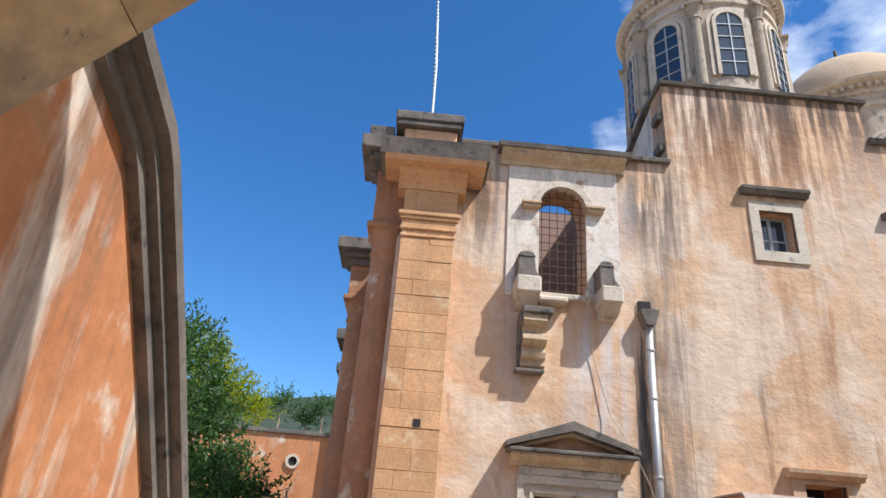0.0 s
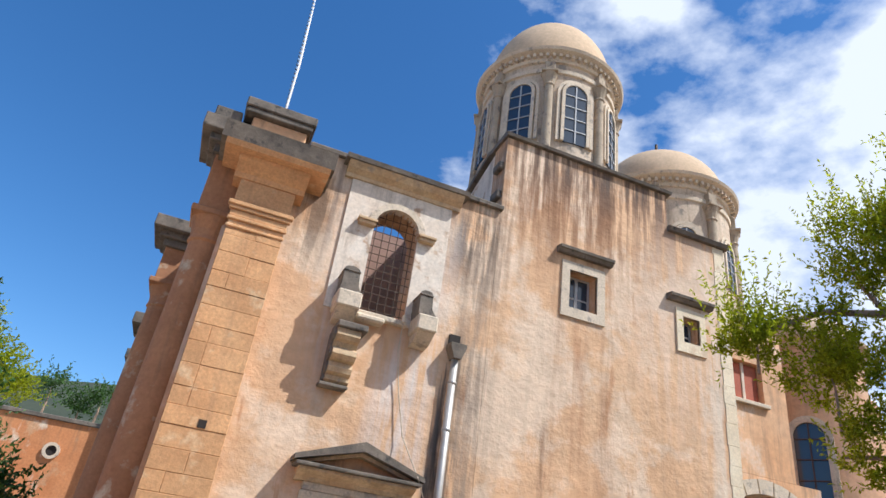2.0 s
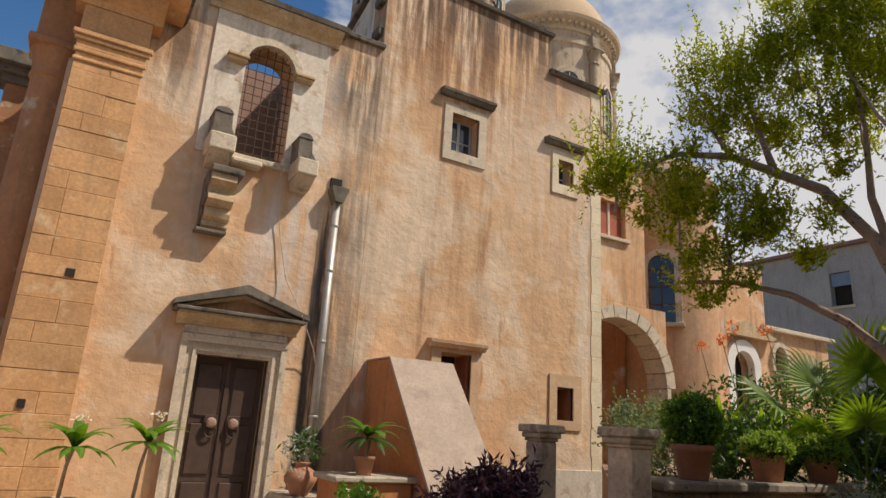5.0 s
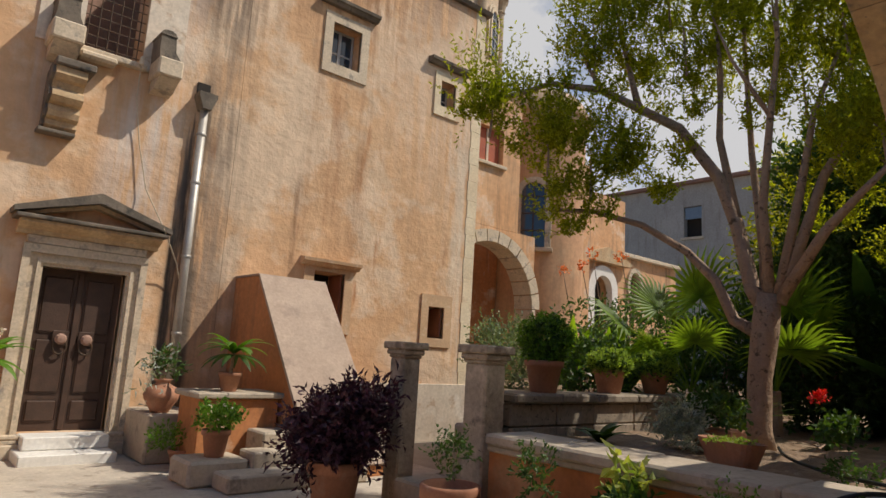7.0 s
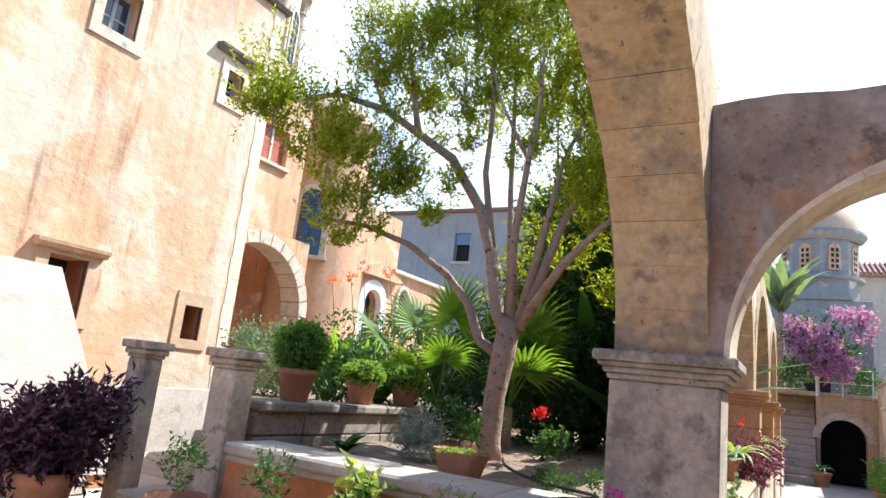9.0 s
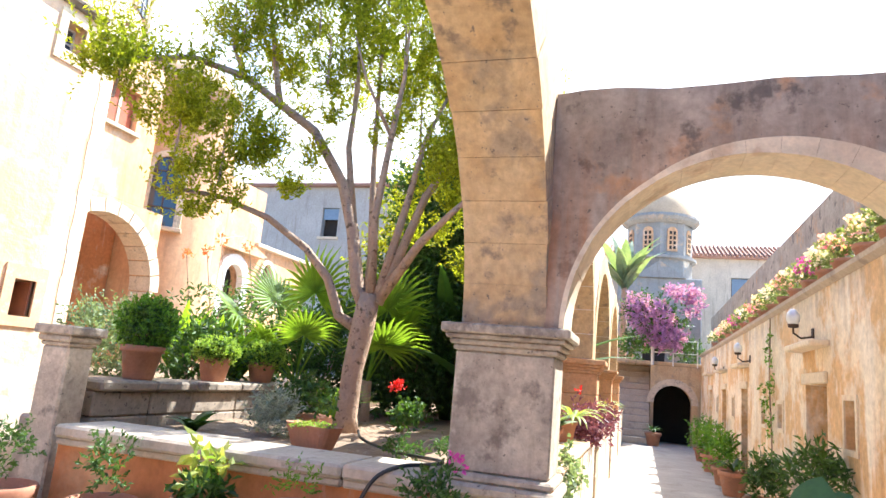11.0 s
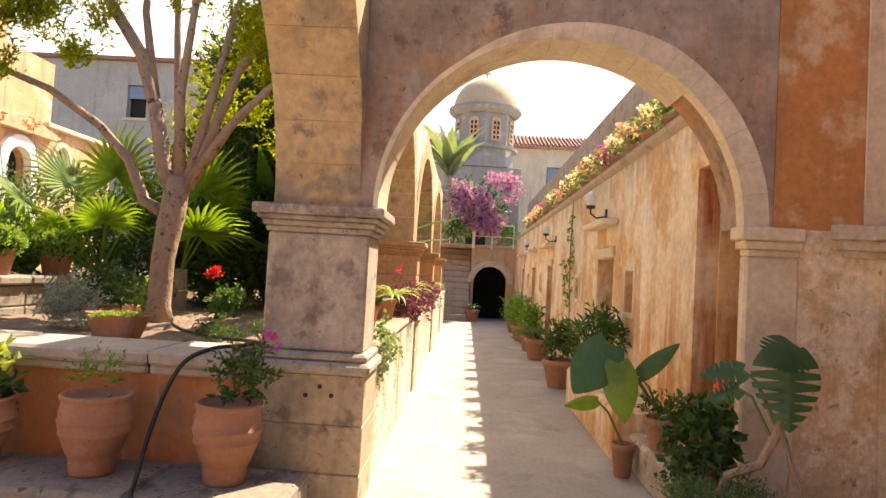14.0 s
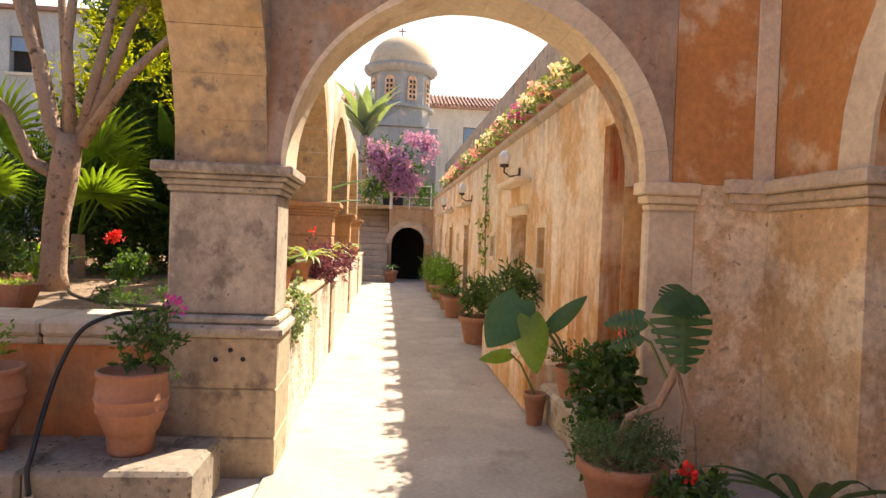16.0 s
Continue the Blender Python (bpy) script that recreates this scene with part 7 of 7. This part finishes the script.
bush("foliage", t, (3.66, 7.02, 0.64), (0.22, 0.22, 0.13), 170, M_BOX, (0.05, 0.028), 6, 0.09)
bush("petals", t, (3.66, 7.0, 0.72), (0.22, 0.22, 0.08), 14, M_WHITEFL, (0.03, 0.024), 3, 0.03)
t = potted("potted_cycad", "young frangipani with a leafy whorl on the pedestal slab", (4.02, 7.66, 0.872), 0.13, 0.22, "taper")
part("stem", tube(bmesh.new(), [(4.02, 7.66, 1.05), (4.04, 7.66, 1.34)], [0.022, 0.018], 6), M_BARK, t)
strap_plant(t, (4.04, 7.66, 1.32), 16, 0.50, 0.09, 0.85, M_BOX, R, arch=0.8)
strap_plant(t, (4.04, 7.66, 1.30), 9, 0.46, 0.09, 0.1, M_LEAFD, R, arch=0.6)
t = potted("potted_ledge_bush", "small leafy plant in a pot below the ledge", (3.62, 7.85, -0.02), 0.14, 0.22, "taper")
bush("foliage", t, (3.45, 7.85, 0.32), (0.2, 0.16, 0.10), 90, M_BOX, (0.04, 0.022), 6, 0.1)

# plants on the walkway's low wall
for i, (x, kind) in enumerate(((5.95, "succ"), (7.2, "strap"), (7.9, "purple"), (9.8, "strap"), (10.8, "purple"), (13.8, "strap"))):
    t = potted("ledge_pot", {"succ": "grey-green succulent in a terracotta pot on the low wall", "strap": "spiky yellow-green plant in a pot on the low wall", "purple": "trailing purple plant on the low wall"}[kind], (x, 0.60, 0.922), 0.12, 0.2, "taper", "low wall pots")
    if kind == "succ":
        strap_plant(t, (x, 0.56, 1.12), 14, 0.22, 0.12, 0.8, M_GREYLEAF, R, arch=0.4)
    elif kind == "strap":
        strap_plant(t, (x, 0.52, 1.12), 20, 0.42, 0.04, 0.9, M_YELLOW, R, arch=0.9)
    else:
        bush("foliage", t, (x, 0.45, 1.05), (0.35, 0.16, 0.16), 190, M_PURPLE2, (0.06, 0.022), 7, 0.14, 0.1)
    if kind == "strap":
        bush("petals", t, (x + 0.1, 0.5, 1.42), (0.04, 0.04, 0.03), 5, M_RED, (0.03, 0.03), 3, 0.02)
iv = thing("trailing_ivy", "pale trailing ivy spilling over the low wall", "ivy", (0, 0, 0))
bush("foliage", iv, (5.45, 0.40, 0.86), (0.28, 0.05, 0.16), 150, M_GREYLEAF, (0.035, 0.03), 6, 0.1, -0.6)

# flower pots along the top of the cell wall
for i, x in enumerate((5.45, 6.0, 6.55, 7.2, 7.9, 8.5, 9.2, 9.9, 10.6, 11.4, 12.2, 13.2, 14.2, 15.4, 16.6, 18.0, 19.4)):
    t = potted("parapet_flower_pot", "terracotta pot of geraniums on the cell wall top", (x, -1.98, 2.702), 0.13, 0.2, "taper", "parapet flower pots")
    bush("foliage", t, (x + 0.05, -1.95, 3.0), (0.15, 0.15, 0.10), 60, M_GERLEAF, (0.05, 0.035), 5, 0.1)
    bush("petals", t, (x, -1.92, 3.07), (0.16, 0.15, 0.10), 52, (M_PINKW, M_PINK, M_WHITEFL, M_PINKW, M_PINK, M_WHITEFL, M_MAGENTA)[i % 7], (0.04, 0.036), 4, 0.03)

# pots by the cells
t = potted("potted_elephant_ear", "terracotta pots with large elephant ear leaves", (5.42, -1.62, 0.262), 0.13, 0.22, "taper")
pot(t, (5.62, -1.40, -0.0), 0.085, 0.24, "taper")


def broad_leaf(parent, stem, tip_at, centre, length, width, mat, cuts=0):
    """A heart-shaped leaf blade; with cuts, a split leaf."""
    a, c = Vector(tip_at), Vector(centre)
    d = (a - c).normalized()
    view = Vector((-1.0, 0.25, 0.45)).normalized()
    s = d.cross(view).normalized()
    nrm = s.cross(d)
    bm = bmesh.new()
    n = 26
    root = c - d * length * 0.38
    mid = [bm.verts.new(root + d * length * k / 8 + nrm * 0.02 * math.sin(k / 8 * math.pi)) for k in range(9)]
    for sgn in (-1, 1):
        edge = []
        for k in range(33):
            u = k / 32
            w = width / 2 * (math.sin(math.pi * min(1, (u * 0.93 + 0.07)) ** 0.72) ** 0.8)
            if cuts and 0.15 < u < 0.93 and (k % 4 == 0):
                w *= 0.2
            back = 0.10 * length * (1 - u) ** 3 if u < 0.5 else 0.0
            edge.append(bm.verts.new(root + d * (length * u - back) + s * sgn * w - nrm * w * 0.22))
        for k in range(32):
            m0, m1 = mid[k // 4], mid[min((k + 1) // 4, 8)]
            vs = [m0, edge[k], edge[k + 1]] if m0 is m1 else [m0, edge[k], edge[k + 1], m1]
            bm.faces.new(vs if sgn > 0 else vs[::-1])
    part("leaf", bm, mat, parent, "", True)
    part("stalk", tube(bmesh.new(), [stem, Vector(stem).lerp(root, 0.6) + Vector((0, 0, 0.05)), root], [0.011, 0.009, 0.007], 6), M_STALK, parent)


broad_leaf(t, (5.42, -1.62, 0.46), (5.30, -1.0, 0.68), (5.36, -1.12, 0.84), 0.44, 0.34, M_EAR)
broad_leaf(t, (5.42, -1.62, 0.46), (5.25, -1.30, 0.53), (5.28, -1.28, 0.70), 0.40, 0.24, M_EARL)
broad_leaf(t, (5.45, -1.62, 0.46), (5.30, -1.68, 1.02), (5.35, -1.52, 0.86), 0.36, 0.13, M_EAR)
broad_leaf(t, (5.62, -1.40, 0.22), (5.55, -0.98, 0.50), (5.58, -1.10, 0.52), 0.26, 0.11, M_EARL)
bush("foliage", t, (5.42, -1.62, 0.56), (0.14, 0.14, 0.08), 90, M_LEAFD, (0.03, 0.014), 6, 0.06)
mo = potted("potted_monstera", "split-leaf monstera and thyme in a wide terracotta pot", (3.98, -1.46, -0.0), 0.22, 0.30, "taper")
part("stem", tube(bmesh.new(), [(4.0, -1.40, 0.28), (3.96, -1.48, 0.52), (3.95, -1.62, 0.58), (3.93, -1.68, 0.72), (3.93, -1.70, 0.80)], [0.022, 0.024, 0.022, 0.024, 0.018], 8), M_BARK, mo)
broad_leaf(mo, (3.93, -1.70, 0.80), (3.85, -1.70, 0.78), (3.88, -1.70, 0.98), 0.36, 0.30, M_EAR, 1)
broad_leaf(mo, (3.93, -1.70, 0.80), (3.86, -1.66, 1.10), (3.9, -1.70, 1.12), 0.28, 0.24, M_EAR, 1)
broad_leaf(mo, (3.94, -1.68, 0.78), (4.0, -1.36, 0.98), (3.98, -1.46, 1.0), 0.20, 0.13, M_EAR, 1)
broad_leaf(mo, (3.95, -1.66, 0.72), (4.0, -1.38, 0.86), (3.98, -1.46, 0.90), 0.17, 0.10, M_EAR, 1)
part("air_root", tube(bmesh.new(), [(3.92, -1.70, 0.78), (3.84, -1.76, 0.5), (3.80, -1.78, 0.02)], 0.007, 5), M_BARK, mo)
part("air_root", tube(bmesh.new(), [(3.92, -1.69, 0.78), (3.86, -1.71, 0.6), (3.87, -1.70, 0.42)], 0.006, 5), M_BARK, mo)
bush("thyme_foliage", mo, (3.97, -1.46, 0.36), (0.24, 0.24, 0.10), 420, M_THYME, (0.03, 0.008), 8, 0.09, 0.9)
iv2 = potted("potted_ivy_bush", "dark broad-leaved bush in a pot on the kerb bench", (4.45, -1.58, 0.262), 0.13, 0.2, "taper")
bush("foliage", iv2, (4.42, -1.52, 0.56), (0.11, 0.13, 0.20), 110, M_LEAFD, (0.07, 0.045), 5, 0.09, 0.2)
bush("ivy_foliage", iv2, (4.30, -1.40, 0.34), (0.06, 0.08, 0.2), 70, M_LEAFD, (0.045, 0.035), 5, 0.08, -0.4)
gr = potted("potted_red_geranium", "small pot of red geranium by the walkway", (3.62, -1.66, 0.0), 0.13, 0.18, "taper")
bush("foliage", gr, (3.62, -1.66, 0.24), (0.16, 0.16, 0.08), 90, M_LEAFD, (0.045, 0.035), 5, 0.08)
bush("petals", gr, (3.60, -1.62, 0.36), (0.03, 0.03, 0.02), 16, M_RED, (0.028, 0.026), 3, 0.02)
ag = potted("potted_agave", "dark agave with long arching leaves by the archway", (3.50, -2.12, 0.0), 0.15, 0.2, "taper")
strap_plant(ag, (3.50, -2.12, 0.2), 11, 0.62, 0.05, 0.75, M_LEAFD, R, arch=0.8)
st2 = potted("potted_oleander", "leafy oleander in a pot on the plinth", (7.3, -1.60, 0.422), 0.14, 0.24, "taper")
bush("foliage", st2, (7.3, -1.58, 0.88), (0.22, 0.26, 0.14), 90, M_LEAFD, (0.10, 0.024), 8, 0.16, 0.8)
for (x, y), r, h, br, mat in (((9.4, -1.50), 0.24, 0.36, 0.22, M_LEAFD), ((12.2, -1.50), 0.22, 0.36, 0.30, M_LEAFD), ((13.4, -1.5), 0.2, 0.3, 0.28, M_BOX), ((15.4, -1.5), 0.22, 0.34, 0.32, M_BOX), ((17.5, -1.5), 0.2, 0.3, 0.35, M_BOX), ((20.6, -0.45), 0.22, 0.36, 0.2, M_LEAFD)):
    t = potted("walkway_pot", "leafy plant in a terracotta pot along the walkway", (x, y, 0.0), r, h, "taper", "walkway pots")
    if mat is M_LEAFD and x > 10:
        strap_plant(t, (x, y, h), 22, 0.42, 0.05, 1.0, M_LEAFD, R, arch=0.8)
    else:
        bush("foliage", t, (x, y, h + br * 0.8), (br * 0.7, br * 0.7, br), 120, mat, (0.085, 0.028), 7, 0.16, 0.7)
vn = thing("climbing_vine", "thin climbing vine on the cell wall", "vine", (0, 0, 0))
part("stem", tube(bmesh.new(), [(10.6, -1.77, 0.0), (10.55, -1.76, 1.0), (10.7, -1.76, 1.7), (10.6, -1.76, 2.6)], 0.012, 5), M_BARK, vn)
bush("foliage", vn, (10.62, -1.74, 1.6), (0.1, 0.05, 0.9), 60, M_BOX, (0.05, 0.03), 4, 0.08)

# bougainvillea over the terrace
bg = thing("bougainvillea", "large purple bougainvillea over the terrace railing", "bougainvillea", (0, 0, 0))
part("trunk", tube(bmesh.new(), [(22.8, 0.3, 2.42), (22.6, 0.1, 3.2), (22.2, -0.3, 3.9)], [0.08, 0.06, 0.03], 7), M_BARK, bg)
for c, r, n in (((21.8, -0.35, 3.9), (0.6, 0.65, 0.5), 420), ((21.8, -0.75, 3.35), (0.5, 0.55, 0.35), 300), ((21.9, 0.05, 4.3), (0.5, 0.35, 0.3), 160), ((21.8, -1.2, 4.75), (0.3, 0.5, 0.12), 90), ((21.8, -1.55, 4.35), (0.2, 0.2, 0.25), 50)):
    c = (c[0], c[1], c[2] - 0.2)
    bush("bract_foliage", bg, c, r, n, M_BOUG, (0.09, 0.07), 6, 0.2, 0.1)
bush("foliage", bg, (21.9, -0.4, 3.7), (0.8, 1.0, 0.8), 200, M_LEAFD, (0.10, 0.06), 6, 0.25, 0.1)
tb = thing("terrace_bush", "dark green bush on the terrace edge", "bush", (0, 0, 0))
bush("foliage", tb, (22.3, 0.2, 2.8), (0.4, 0.4, 0.35), 140, M_LEAFD, (0.10, 0.05), 6, 0.2)
tb = thing("terrace_bush", "dark green bush on the terrace edge", "bush", (0, 0, 0))
bush("foliage", tb, (22.3, -1.3, 2.8), (0.4, 0.5, 0.3), 140, M_LEAFD, (0.10, 0.05), 6, 0.2)

# globe lamps on the cell wall
for x, z in ((8.42, 2.26), (12.6, 2.2), (16.2, 2.15)):
    wl_ = thing("wall_lamp", "iron wall lamp with an opal glass globe on the cell wall", "wall lamp", (x, -1.8, z), "cell wall lamps")
    part("wall_plate", box(-0.04, 0.04, 0.0, 0.015, -0.12, 0.0, 0.004), M_IRON, wl_)
    part("bracket", tube(bmesh.new(), [(0, 0.01, -0.09), (0, 0.12, -0.11), (0, 0.19, -0.06), (0, 0.19, 0.0)], 0.011, 6), M_IRON, wl_)
    part("collar", lathe(bmesh.new(), [(0.002, -0.01), (0.05, 0.0), (0.055, 0.03), (0.045, 0.035)], 12, (0, 0.19, 0)), M_IRON, wl_)
    part("globe", lathe(bmesh.new(), [(0.04, 0.03), (0.062, 0.06), (0.07, 0.105), (0.06, 0.15), (0.035, 0.18), (0.02, 0.195), (0.002, 0.2)], 16, (0, 0.19, 0)), M_OPAL, wl_, "milky glass globe", True)

rs = thing("notice_card", "small red and white card fixed on the door jamb", "card", (0, 0, 0))
part("card", box(4.80, 4.98, -1.798, -1.788, 0.70, 0.84, 0.002), M_WHITEFL, rs)
part("red_field", box(4.80, 4.965, -1.7875, -1.784, 0.745, 0.84, 0.001), M_RED, rs)
